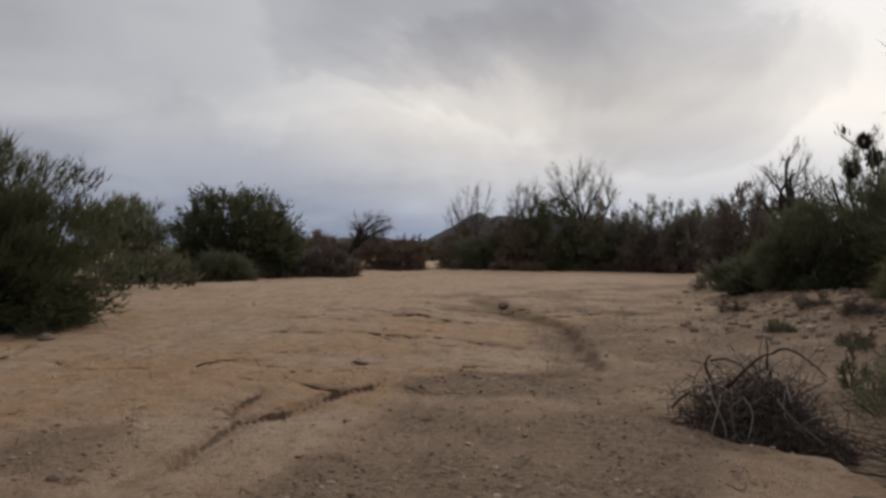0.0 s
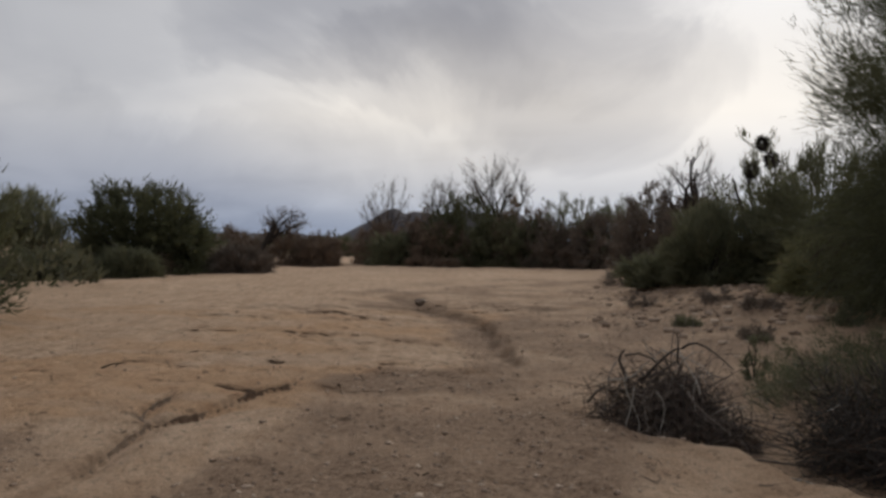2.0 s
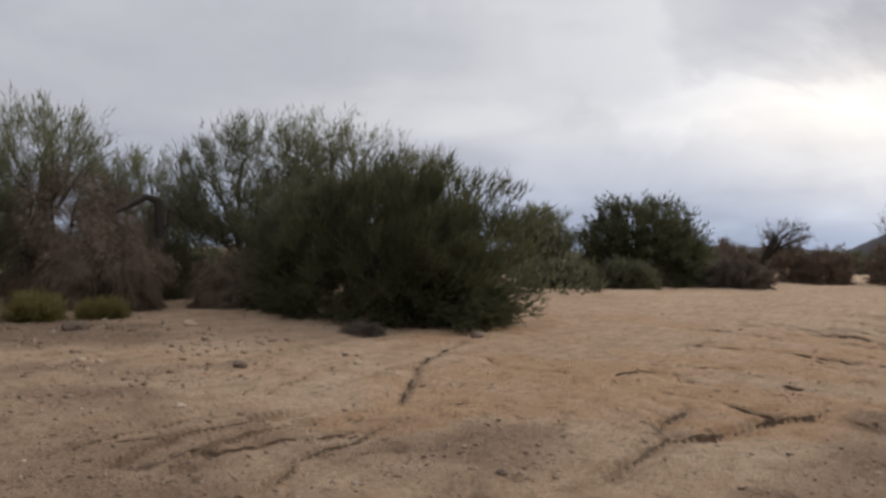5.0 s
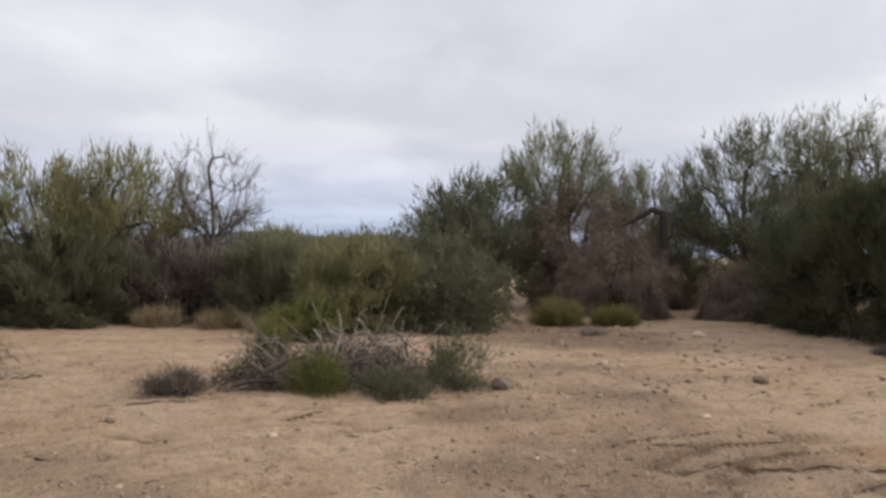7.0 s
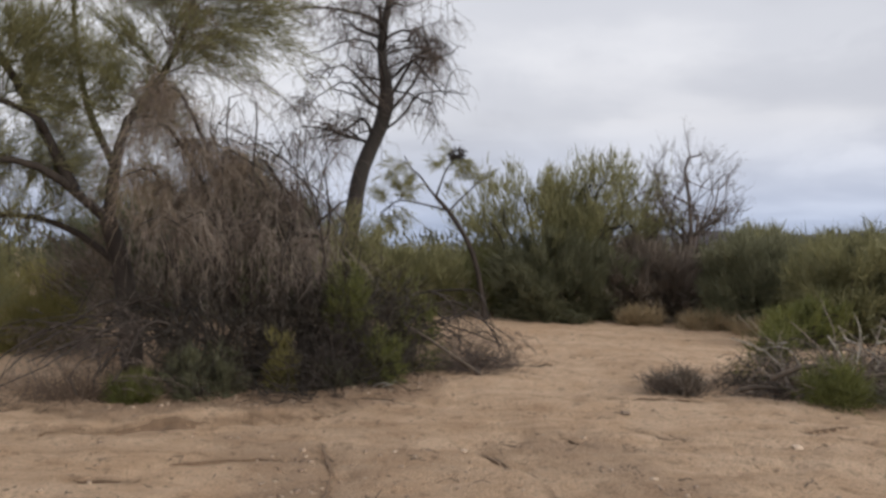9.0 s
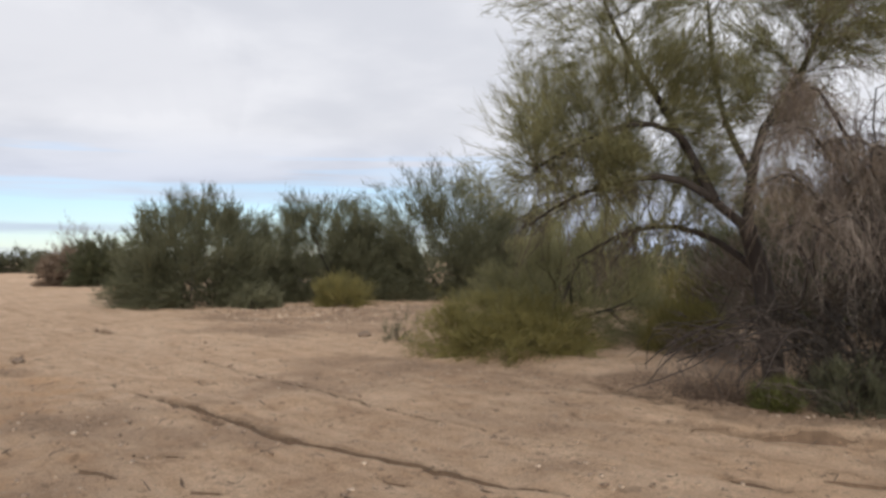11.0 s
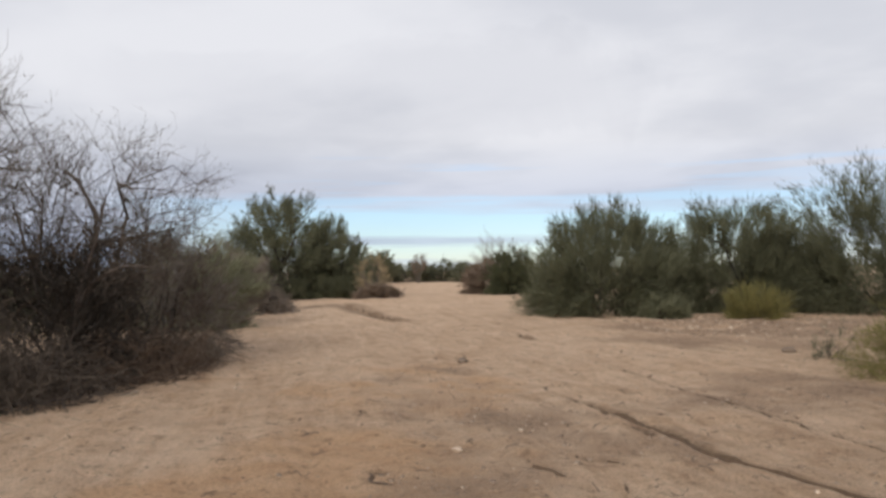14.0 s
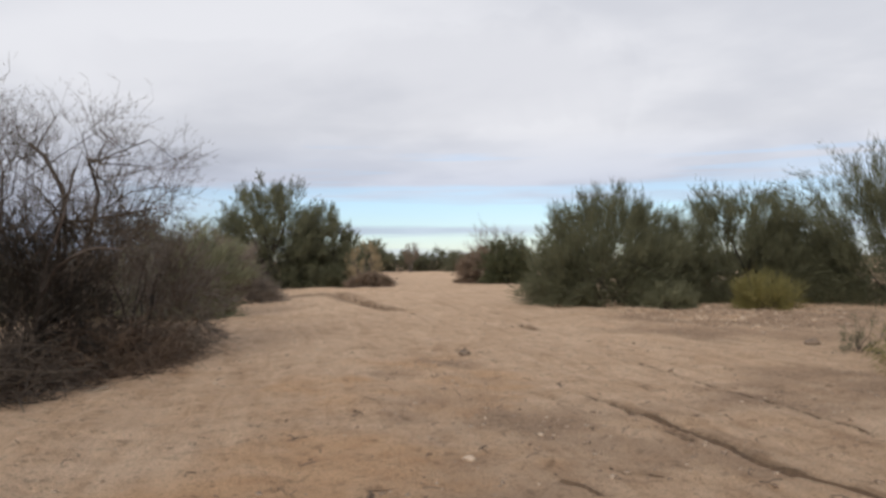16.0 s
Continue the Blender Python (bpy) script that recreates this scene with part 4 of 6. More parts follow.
def build_scrub():
    """Scrub that closes the distance all round, but for the bed of the wash."""
    rng = np.random.default_rng(77)
    bases, ways, lens, wids = [], [], [], []
    north = [(-2, 8), (-6, 25), (-13, 50), (-22, 75), (-27, 92)]
    south = [(1, -10), (3, -25), (7, -45), (9.5, -90), (10, -104)]
    n = 0
    while n < 1900:
        az, r = rng.uniform(0, 2 * np.pi), 24 + 300 * rng.random() ** 2.0
        x, y = -np.sin(az) * r, np.cos(az) * r
        px, py = np.array([x]), np.array([y])
        dn = off_line(px, py, north)[0][0]
        ds = off_line(px, py, south)[0][0]
        if dn < max(13 - 0.06 * r, 5) or ds < max(11 - 0.065 * r, 4):
            continue
        if y > 0 and -16 < x < 30 and y < 54 - 0.4 * x:
            continue
        if (x < -10 and -30 < y < 30 and r < 26) or (y < 0 and -16 < x < 12 and r < 34):
            continue
        n += 1
        h = rng.uniform(1.3, 2.5) if rng.random() < 0.8 else rng.uniform(2.4, 3.6)
        wd = h * rng.uniform(1.0, 1.9)
        k = int(38 if r > 120 else (75 if r > 50 else 200))
        d = unit(rng.normal(size=(k, 3)))
        d[:, 2] = np.abs(d[:, 2])
        p = d * np.array([wd / 2, wd / 2, h]) * rng.uniform(0.3, 0.95, (k, 1)) + np.array([x, y, float(bed(px, py, False)[0])])
        bases.append(p); ways.append(d * 0.8 + rng.normal(size=(k, 3)) * 0.4 + [0, 0, 0.6])
        sc = 0.34 if r < 50 else (0.5 if r < 120 else 0.8)
        lens.append(rng.uniform(0.6, 1.3, k) * sc); wids.append(rng.uniform(0.6, 1.3, k) * sc * 0.36)
    v, f = needles(np.concatenate(bases), np.concatenate(ways), np.concatenate(lens), np.concatenate(wids), rng)
    tagged(new("distant_scrub", mesh_np("distant_scrub", v, f, M["far"])), "dull green desert scrub spreading to the horizon", "scrub", kind="stuff")


build_scrub()

# ---------- trees and shrubs, north of the eye ----------
FAR = dict(limbs=8, boughs=76, ters=6, leaves=26, llen=0.27, lwid=0.062)
plant("shrub", "large dense dark olive shrub spreading down to the sand", "shrub", (-14.3, 11.65), 8.9, 3.85, 4.8, leaf="dark", limbs=11, boughs=270, ters=9, leaves=44,
      llen=0.22, lwid=0.030, up=0.75, stem=0.06, seed=3, twig_len=0.19, lumps=0.14, wisp=0.0)
plant("tree", "grey-green desert tree with an open airy crown", "tree", (-25.2, 31.5), 4.6, 4.0, leaf="grey", lift=0.15, trunk_h=0.8, stem=0.08, seed=4, **FAR)
plant("tree", "rounded dark green desert tree among low scrub", "tree", (-21.4, 35.2), 7.2, 4.6, 5.5, leaf="dark", stem=0.09, up=0.25, seed=5, limbs=11, boughs=190, ters=7, leaves=26, llen=0.26, lwid=0.085, lumps=0.16, wisp=0.02)
plant("shrub", "dull green scrub bush at the edge of the wash", "shrub", (-21.5, 28.5), 3.4, 1.2, leaf="olive", seed=6, group="edge scrub", **FAR)
plant("shrub", "dull green scrub bush at the edge of the wash", "shrub", (-19.6, 31.0), 3.0, 1.2, leaf="olive", seed=7, group="edge scrub", **FAR)
plant("shrub", "dull green scrub bush at the edge of the wash", "shrub", (-16.8, 36.5), 3.4, 1.1, leaf="dusk", seed=8, group="edge scrub", **FAR)
plant("shrub", "dry brown scrub bush at the edge of the wash", "shrub", (-20.3, 34.0), 3.0, 1.0, leaf="brown", seed=9, group="edge scrub", **FAR)
plant("bare_tree", "leaning bare dark tree with a thin rounded crown", "tree", (-20.6, 48.0), 3.0, 3.9, leaf="brown", lift=0.55, trunk_h=2.0, lean=(1.6, 0.3), stem=0.10, seed=10, limbs=7, boughs=49, ters=7, leaves=2, shown=1.0, llen=0.26, lwid=0.032)
for _i, (_x, _y, _w, _h) in enumerate([(-23.4, 49.0, 4.0, 2.4), (-20.0, 49.5, 4.4, 2.5), (-17.2, 49.5, 3.4, 2.1)]):
    plant("brush", "reddish-brown dry brush beyond the sandy bed", "brush", (_x, _y), _w, _h, leaf="brown", wood="dark", seed=11 + _i, group="dry brush", **FAR)
plant("bare_tree", "bare grey-brown tree with a dark clump in its top", "tree", (-14.6, 57.0), 4.4, 6.4, leaf="brown", lift=0.35, trunk_h=1.6, stem=0.08, up=0.8, seed=15, limbs=7, boughs=49, ters=7, leaves=2, shown=1.0, llen=0.25, lwid=0.04)
plant("brush", "reddish-brown dry brush beyond the sandy bed", "brush", (-14.6, 56.0), 4.4, 3.2, leaf="brown", seed=16, group="dry brush", **FAR)
plant("brush", "reddish-brown dry brush beyond the sandy bed", "brush", (-10.9, 53.6), 4.4, 3.8, leaf="brown", seed=17, group="dry brush", **FAR)
plant("shrub", "dark green thicket tree at the bend of the wash", "tree", (-7.6, 53.0), 7.0, 5.2, leaf="dark", stem=0.08, seed=18, limbs=10, boughs=110, ters=7, leaves=22, llen=0.28, lwid=0.075)
plant("bare_tree", "tall bare tree with upright grey-brown boughs", "tree", (-5.8, 54.0), 6.0, 8.2, leaf="brown", lift=0.42, trunk_h=2.4, stem=0.10, up=0.9, seed=19, limbs=8, boughs=64, ters=8, leaves=2, shown=1.0, llen=0.25, lwid=0.04)
plant("bare_tree", "bare tree with upright grey-brown boughs", "tree", (-9.6, 55.0), 4.2, 6.8, leaf="brown", lift=0.45, trunk_h=2.4, stem=0.08, up=0.9, seed=20, limbs=7, boughs=49, ters=7, leaves=2, shown=1.0, llen=0.25, lwid=0.04)
plant("brush", "reddish-brown dry brush beyond the sandy bed", "brush", (-4.2, 52.4), 4.6, 4.6, leaf="brown", seed=21, group="dry brush", **FAR)
plant("shrub", "dull green thicket shrub at the bend of the wash", "shrub", (-0.6, 52.6), 5.6, 4.3, leaf="olive", seed=22, **FAR)
for _i, (_x, _y, _w, _h) in enumerate([(-12.6, 52.6, 4.0, 2.6), (-9.2, 52.0, 4.4, 3.2), (-5.0, 51.4, 4.6, 3.4), (-2.6, 51.8, 4.0, 3.4)]):
    plant("shrub", "dull olive shrub filling the thicket at the bend", "shrub", (_x, _y), _w, _h, leaf="olive" if _i != 1 else "brown", seed=160 + _i, group="thicket at the bend", **FAR)
plant("brush", "dark brown dry brush with bare stems", "brush", (-1.4, 50.6), 4.4, 3.4, leaf="dusk", up=0.8, seed=153, **FAR)
plant("brush", "dark brown dry brush with bare stems", "brush", (1.2, 48.6), 4.0, 3.6, leaf="dusk", up=0.8, seed=154, **FAR)
plant("shrub", "dull green thicket shrub at the bend of the wash", "shrub", (2.6, 50.0), 5.6, 4.6, leaf="olive", seed=23, **FAR)
plant("brush", "dark brown dry brush with bare stems", "brush", (3.2, 38.5), 3.6, 4.2, leaf="dusk", up=0.8, seed=24, **FAR)
plant("brush", "dark brown dry brush with bare stems", "brush", (4.9, 35.5), 3.4, 3.6, leaf="dusk", up=0.8, seed=25, **FAR)
plant("bare_tree", "bare dark tree with crooked spreading boughs", "tree", (4.0, 29.6), 3.2, 5.0, leaf="brown", lift=0.35, trunk_h=1.6, stem=0.085, up=0.6, seed=26, limbs=8, boughs=56, ters=7, leaves=1, shown=1.0, llen=0.2, lwid=0.03)
plant("shrub", "low green shrub on the gravel bar", "shrub", (2.9, 25.6), 2.8, 0.95, leaf="olive", seed=27, group="gravel bar shrubs", **FAR)
plant("shrub", "low green shrub on the gravel bar", "shrub", (4.4, 24.8), 2.6, 1.0, leaf="olive", seed=28, group="gravel bar shrubs", **FAR)
plant("brush", "small dark dead bush on the gravel bar", "brush", (1.6, 29.0), 1.5, 0.9, leaf="dusk", seed=29, limbs=6, boughs=36, ters=6, leaves=5, shown=1.0, llen=0.2, lwid=0.03)


def clumps(root, rng, shell, p1, p2):
    """Dark mistletoe balls in the boughs."""
    for dx, dz, s in [(0.0, 0.88, 0.15), (0.18, 0.775, 0.19), (-0.2, 0.71, 0.17)]:
        n = 420
        d = unit(rng.normal(size=(n, 3)))
        c = np.array([dx * 1.5, 0, 5.0 * dz])
        v, f = blades(c + d * s * np.array([0.8, 0.8, 1.1]) * rng.uniform(0.2, 1, (n, 1)), d + [0, 0, -0.5], rng.uniform(0.1, 0.26, n), rng.uniform(0.03, 0.06, n), rng)
        part("mistletoe_clump", v, f, B["dark"], root, "dark hanging clump of mistletoe")


plant("tree", "grey-green tree with dark mistletoe clumps in bare top boughs", "tree", (5.7, 26.4), 3.2, 4.5, leaf="grey", lift=0.3, trunk_h=1.4, stem=0.085, up=0.7, seed=30, limbs=8, boughs=56, ters=6, leaves=5, shown=1.0, llen=0.22, lwid=0.05, extra=clumps)
plant("shrub", "broad dark olive shrub behind the gravel bar", "shrub", (3.9, 23.8), 3.2, 2.7, leaf="olive", seed=37, limbs=11, boughs=90, ters=7, leaves=30, llen=0.26, lwid=0.036, group="gravel bar thicket")
plant("shrub", "broad dark olive shrub behind the gravel bar", "shrub", (6.4, 22.2), 4.8, 3.7, leaf="olive", seed=31, limbs=11, boughs=110, ters=7, leaves=32, llen=0.3, lwid=0.036, group="gravel bar thicket")
plant("shrub", "broad dark olive shrub behind the gravel bar", "shrub", (8.6, 18.6), 4.8, 4.4, leaf="olive", seed=32, limbs=11, boughs=110, ters=7, leaves=32, llen=0.3, lwid=0.036, group="gravel bar thicket")
plant("shrub", "broad dark olive shrub behind the gravel bar", "shrub", (7.2, 16.6), 3.4, 1.8, leaf="palo", seed=34, limbs=11, boughs=90, ters=7, leaves=32, llen=0.24, lwid=0.04, group="gravel bar thicket")
plant("shrub", "broad dark olive shrub behind the gravel bar", "shrub", (5.6, 18.6), 2.8, 1.5, leaf="palo", seed=35, limbs=9, boughs=70, ters=7, leaves=24, llen=0.24, lwid=0.036, group="gravel bar thicket")
plant("palo_verde", "tall olive palo verde with a feathery twiggy crown", "tree", (8.5, 14.4), 10.2, 8.4, leaf="dark", wood="dark", lift=0.10, trunk_h=1.3, stem=0.11, up=0.35, seed=33, limbs=11, boughs=340, ters=9, leaves=62,
      llen=0.32, lwid=0.017, twig_len=0.26, core=0.5)

plant("shrub", "dense olive growth filling in under the tall palo verde", "shrub", (9.4, 15.0), 7.6, 5.4, leaf="dark", seed=36, limbs=11, boughs=120, ters=8, leaves=36, llen=0.26, lwid=0.028, up=0.6)

# ---------- trees and shrubs, west of the eye ----------


MID = dict(limbs=9, boughs=95, ters=7, leaves=36, llen=0.24, lwid=0.028)
plant("shrub", "broad green creosote bush with yellowish tips", "shrub", (-17.2, 2.3), 4.9, 2.35, 3.4, leaf="olive", seed=41, limbs=11, boughs=117, ters=8, leaves=35, llen=0.13, lwid=0.032, up=0.7, loose=0.6, lumps=0.35, shown=0.3)
plant("shrub", "green creosote bush with yellowish tips", "shrub", (-16.4, 0.8), 2.6, 1.9, 2.4, leaf="palo", seed=42, up=0.7, loose=0.6, **MID)
plant("tree", "olive tree rising behind the creosote bushes", "tree", (-22.4, 4.6), 5.0, 4.0, leaf="olive", lift=0.12, trunk_h=0.8, stem=0.08, seed=43, limbs=11, boughs=88, ters=7, leaves=32, llen=0.26, lwid=0.032)
plant("tree", "half-dead tree with hanging dry brown twigs and green top", "tree", (-21.8, 7.4), 3.4, 3.7, leaf="brown", lift=0.06, trunk_h=1.0, stem=0.09, seed=44, droop=0.7, up=0.3, limbs=11, boughs=88, ters=8, leaves=42, llen=0.30, lwid=0.016)
plant("tree", "grey-green tree with an open upright crown", "tree", (-23.5, 7.2), 4.0, 5.5, leaf="grey", lift=0.5, trunk_h=2.2, stem=0.09, up=0.9, seed=45, limbs=9, boughs=63, ters=7, leaves=18, llen=0.26, lwid=0.028)
plant("brush", "tangle of hanging dry brown twigs under the trees", "brush", (-19.5, 7.6), 3.2, 2.4, leaf="brown", seed=46, droop=0.8, up=0.2, limbs=9, boughs=72, ters=7, leaves=40, llen=0.28, lwid=0.015)
plant("brush", "tangle of hanging dry brown twigs under the trees", "brush", (-18.6, 10.7), 2.4, 1.7, leaf="brown", seed=47, droop=0.8, up=0.2, limbs=9, boughs=72, ters=7, leaves=40, llen=0.28, lwid=0.015)
plant("tree", "dark olive tree behind the broken trunk", "tree", (-21.2, 12.4), 5.0, 5.0, leaf="olive", lift=0.15, trunk_h=1.2, stem=0.09, seed=48, limbs=11, boughs=88, ters=7, leaves=32, llen=0.26, lwid=0.030, up=0.6)
plant("tree", "tall grey-green tree with an airy crown", "tree", (-21.4, 15.6), 5.2, 6.0, leaf="grey", lift=0.4, trunk_h=2.2, stem=0.10, up=0.7, seed=49, limbs=11, boughs=88, ters=7, leaves=17, llen=0.26, lwid=0.026)
plant("tree", "grey-green tree with an airy crown", "tree", (-19.4, 18.2), 3.6, 5.0, leaf="grey", lift=0.45, trunk_h=2.0, stem=0.08, up=0.7, seed=50, limbs=8, boughs=56, ters=7, leaves=15, llen=0.26, lwid=0.026)

plant("tree", "grey-green tree closing the gap behind the broken trunk", "tree", (-25.4, 10.6), 4.6, 5.0, leaf="grey", lift=0.1, trunk_h=0.8, stem=0.08, up=0.8, seed=151, **MID)
plant("shrub", "dull olive shrub under the western trees", "shrub", (-23.0, 10.0), 3.6, 2.2, leaf="olive", seed=152, **MID)

def broken_tree():
    rng = np.random.default_rng(150)
    root = empty("broken_tree", -20.6, 9.35, -0.05, "broken black dead trunk bent over at the top", "tree")
    part("trunk", *tubes(np.array([[[0, 0, 0], [0.05, 0.05, 0.9], [0.0, 0.1, 1.7], [0, 0.05, 2.5], [-0.03, 0.03, 2.86]]]), np.array([[0.17, 0.14, 0.13, 0.12, 0.11]]), 8), B["dark"], root, smooth=True)
    part("bent_limb", *tubes(np.array([[[-0.03, 0.05, 2.82], [-0.1, -0.25, 2.92], [-0.2, -0.6, 2.7], [-0.3, -1.0, 2.45]]]), np.array([[0.10, 0.09, 0.075, 0.03]]), 7), B["dark"], root, smooth=True)
    part("stub", *tubes(np.array([[[0, 0.05, 2.0], [0.05, 0.28, 2.2], [0.05, 0.33, 2.6]]]), np.array([[0.06, 0.05, 0.03]]), 6), B["dark"], root, smooth=True)


broken_tree()
GRASSY = dict(lumps=0.4, wisp=0.12, limbs=11, boughs=110, ters=6, leaves=12, llen=0.2, lwid=0.016, up=1.1, stem=0.012)
plant("shrub", "low yellow-green rounded bush on the sand edge", "shrub", (-17.6, 5.4), 1.25, 0.62, leaf="yellow", seed=51, group="yellow-green bushes", **dict(GRASSY, up=0.5, lumps=0.25, loose=0.5, llen=0.15))
plant("shrub", "low yellow-green rounded bush on the sand edge", "shrub", (-17.3, 6.7), 0.95, 0.42, leaf="yellow", seed=52, group="yellow-green bushes", **dict(GRASSY, up=0.5, lumps=0.25, loose=0.5, llen=0.15))
plant("tree", "green palo verde at the edge of the clearing", "tree", (-18.9, -6.1), 3.8, 3.8, leaf="palo", lift=0.1, trunk_h=0.5, stem=0.06, up=0.75, seed=53, limbs=10, boughs=80, ters=8, leaves=30, llen=0.24, lwid=0.03)
plant("tree", "green palo verde with an open feathery crown", "tree", (-19.4, -4.6), 3.6, 4.1, leaf="palo", lift=0.25, trunk_h=0.9, stem=0.06, up=0.85, seed=54, limbs=9, boughs=72, ters=7, leaves=16, llen=0.24, lwid=0.028)
plant("bare_tree", "leafless grey tree with fine upright twigs", "tree", (-20.0, -2.6), 3.0, 4.2, leaf="dusk", wood="dusky", lift=0.35, trunk_h=1.6, stem=0.05, up=0.6, seed=55, limbs=9, boughs=90, ters=12, leaves=2, shown=1.0, llen=0.14, lwid=0.012, crook=1.6, loose=0.6)
for _i, (_x, _y, _w, _h, _l) in enumerate([(-18.6, -3.2, 2.8, 2.0, "dusk"), (-18.4, -1.0, 2.8, 1.9, "grey"), (-17.9, -5.2, 3.0, 2.0, "olive"), (-19.6, 0.4, 3.0, 2.3, "grey"), (-17.2, -8.6, 2.6, 1.7, "palo"), (-21.0, -0.8, 2.2, 2.6, "palo")]):
    plant("shrub", {"dusk": "grey-brown dry shrub in the thicket", "grey": "grey-green shrub in the thicket", "olive": "olive green shrub in the thicket", "palo": "light green upright shrub in the thicket"}[_l], "shrub", (_x, _y), _w, _h, leaf=_l, seed=60 + _i, up=0.7, group="thicket shrubs", **MID)
for _i, (_x, _y, _w, _h) in enumerate([(-17.0, -1.9, 1.4, 0.26), (-16.4, -0.8, 1.2, 0.24), (-17.2, -3.4, 0.9, 0.34)]):
    plant("dry_grass", "tuft of dry straw-coloured grass at the thicket edge", "grass", (_x, _y), _w, _h, leaf="straw", seed=68 + _i, group="dry grass tufts", **dict(GRASSY, boughs=40, leaves=10, loose=0.6, lumps=0.8))
plant("shrub", "small bright green bush with loose sprays", "shrub", (-14.4, -0.2), 1.2, 0.85, leaf="fresh", seed=72, limbs=8, boughs=56, ters=6, leaves=14, llen=0.14, lwid=0.03, up=0.8)
plant("shrub", "low yellow-green bush beyond the trees", "shrub", (-13.4, -15.8), 3.0, 1.1, leaf="yellow", seed=74, **GRASSY)
plant("shrub", "dark olive shrub beyond the palo verde", "shrub", (-17.8, -17.0), 6.5, 3.4, leaf="olive", seed=75, **MID)
plant("shrub", "dark olive shrub beyond the palo verde", "shrub", (-15.8, -12.4), 5.0, 3.5, leaf="olive", seed=76, **MID)

plant("shrub", "light olive shrub beyond the palo verde", "shrub", (-16.6, -9.9), 3.6, 2.0, leaf="palo", seed=77, **MID)
plant("shrub", "dark olive shrub beyond the palo verde", "shrub", (-14.6, -14.2), 3.6, 2.8, leaf="dark", seed=78, **MID)
# dense olive growth, dark-leaved to stand in for shade under the palo verde too
plant("shrub", "dark olive shrub beyond the palo verde", "shrub", (-14.8, -11.4), 4.4, 3.7, leaf="dark", seed=79, **MID)

# ---------- the near clump: palo verde, dead tree and dry brush ----------
CLUMP, CLUMP_TURN = (-6.73, -7.31), 136.16   # a frame of its own: u along the bank to the north-west, v away from the wash


def clump(u, v):
    a = radians(CLUMP_TURN)
    return CLUMP[0] + u * math.cos(a) - v * math.sin(a), CLUMP[1] + u * math.sin(a) + v * math.cos(a)


def at_clump(name, u, v, label, category, group="", z=0.0):
    return empty(name, *clump(u, v), z, label, category, group, turn=CLUMP_TURN)


def limb_run(points, r0, r1, k=10):
    """A smooth limb through a few points: the path and its radii."""
    p = np.array(points, float)
    t = np.linspace(0, len(p) - 1, k)
    i = np.minimum(t.astype(int), len(p) - 2)
    f = (t - i)[:, None]
    f = f * 0.5 + f * f * (3 - 2 * f) * 0.5
    q = p[i] * (1 - f) + p[i + 1] * f
    q[1:-1] = (q[:-2] + 2 * q[1:-1] + q[2:]) / 4
    return q, np.linspace(r0, r1, k)


def sprays(root, rng, runs, lobes, leaf, wood, twigs=10, leaves=14, llen=0.3, lwid=0.011, twig=0.55, up=0.5, loose=0.22, bough_r=0.014, droop=0.0):
    """Boughs from the limbs into uneven lobes of crown, broom-like twigs on them and green twiglets on those."""
    knots = np.concatenate([q[len(q) // 3:] for q, _ in runs])
    ends, starts = [], []
    for c, size, n in lobes:
        d = globe(n, rng, -0.9)
        e = np.array(c) + d * np.array(size) * rng.uniform(0.3, 0.92, (n, 1)) * (1 + 0.22 * rng.normal(size=(n, 1)))
        gap = np.linalg.norm(e[:, None] - knots[None], axis=2) + 0.25 * rng.random((n, len(knots)))
        starts.append(knots[np.argmin(gap, 1)]); ends.append(e)
    b2, e2 = np.concatenate(starts), np.concatenate(ends)
    p2 = arcs(b2, e2, 5, rng, sag=0.10, wob=0.08)
    n2 = len(p2)
    tagged(part("branchwork", *tubes(p2, bough_r * rng.uniform(0.5, 1.1, (n2, 1)) * np.linspace(1, 0.35, 5), 4), B[wood], root, smooth=True), kind="stuff")
    n3 = n2 * twigs
    w3 = np.repeat(np.arange(n2), twigs)
    b3, t3 = along(p2, w3, rng.uniform(0.35, 1.0, n3))
    away = unit(e2 - b2)
    d3 = unit(0.5 * t3 + 0.6 * away[w3] + rng.normal(size=(n3, 3)) * 0.34 + np.array([0, 0, up - droop]))
    p3 = arcs(b3, b3 + d3 * (twig * rng.uniform(0.4, 1.1, n3))[:, None], 4, rng, sag=0.05 - 0.15 * droop, wob=0.06)
    k = n3 // 3
    tagged(part("twig_spray", *tubes(p3[rng.permutation(n3)[:k]][:, [0, 2, 3]], bough_r * 0.26 * np.array([[1, 0.8, 0.4]]) * np.ones((k, 1)), 3), B[wood], root), kind="stuff")
    if leaves:
        n4 = n3 * leaves
        b4, t4 = along(p3, np.repeat(np.arange(n3), leaves), rng.uniform(0.05, 1.0, n4))
        b4 = b4 + rng.normal(size=(n4, 3)) * 0.02
        d4 = t4 + rng.normal(size=(n4, 3)) * loose + np.array([0, 0, up * 0.3 - droop])
        tagged(part("foliage", *needles(b4, d4, llen * rng.uniform(0.5, 1.3, n4), lwid * rng.uniform(0.6, 1.2, n4), rng), M[leaf], root), kind="stuff")


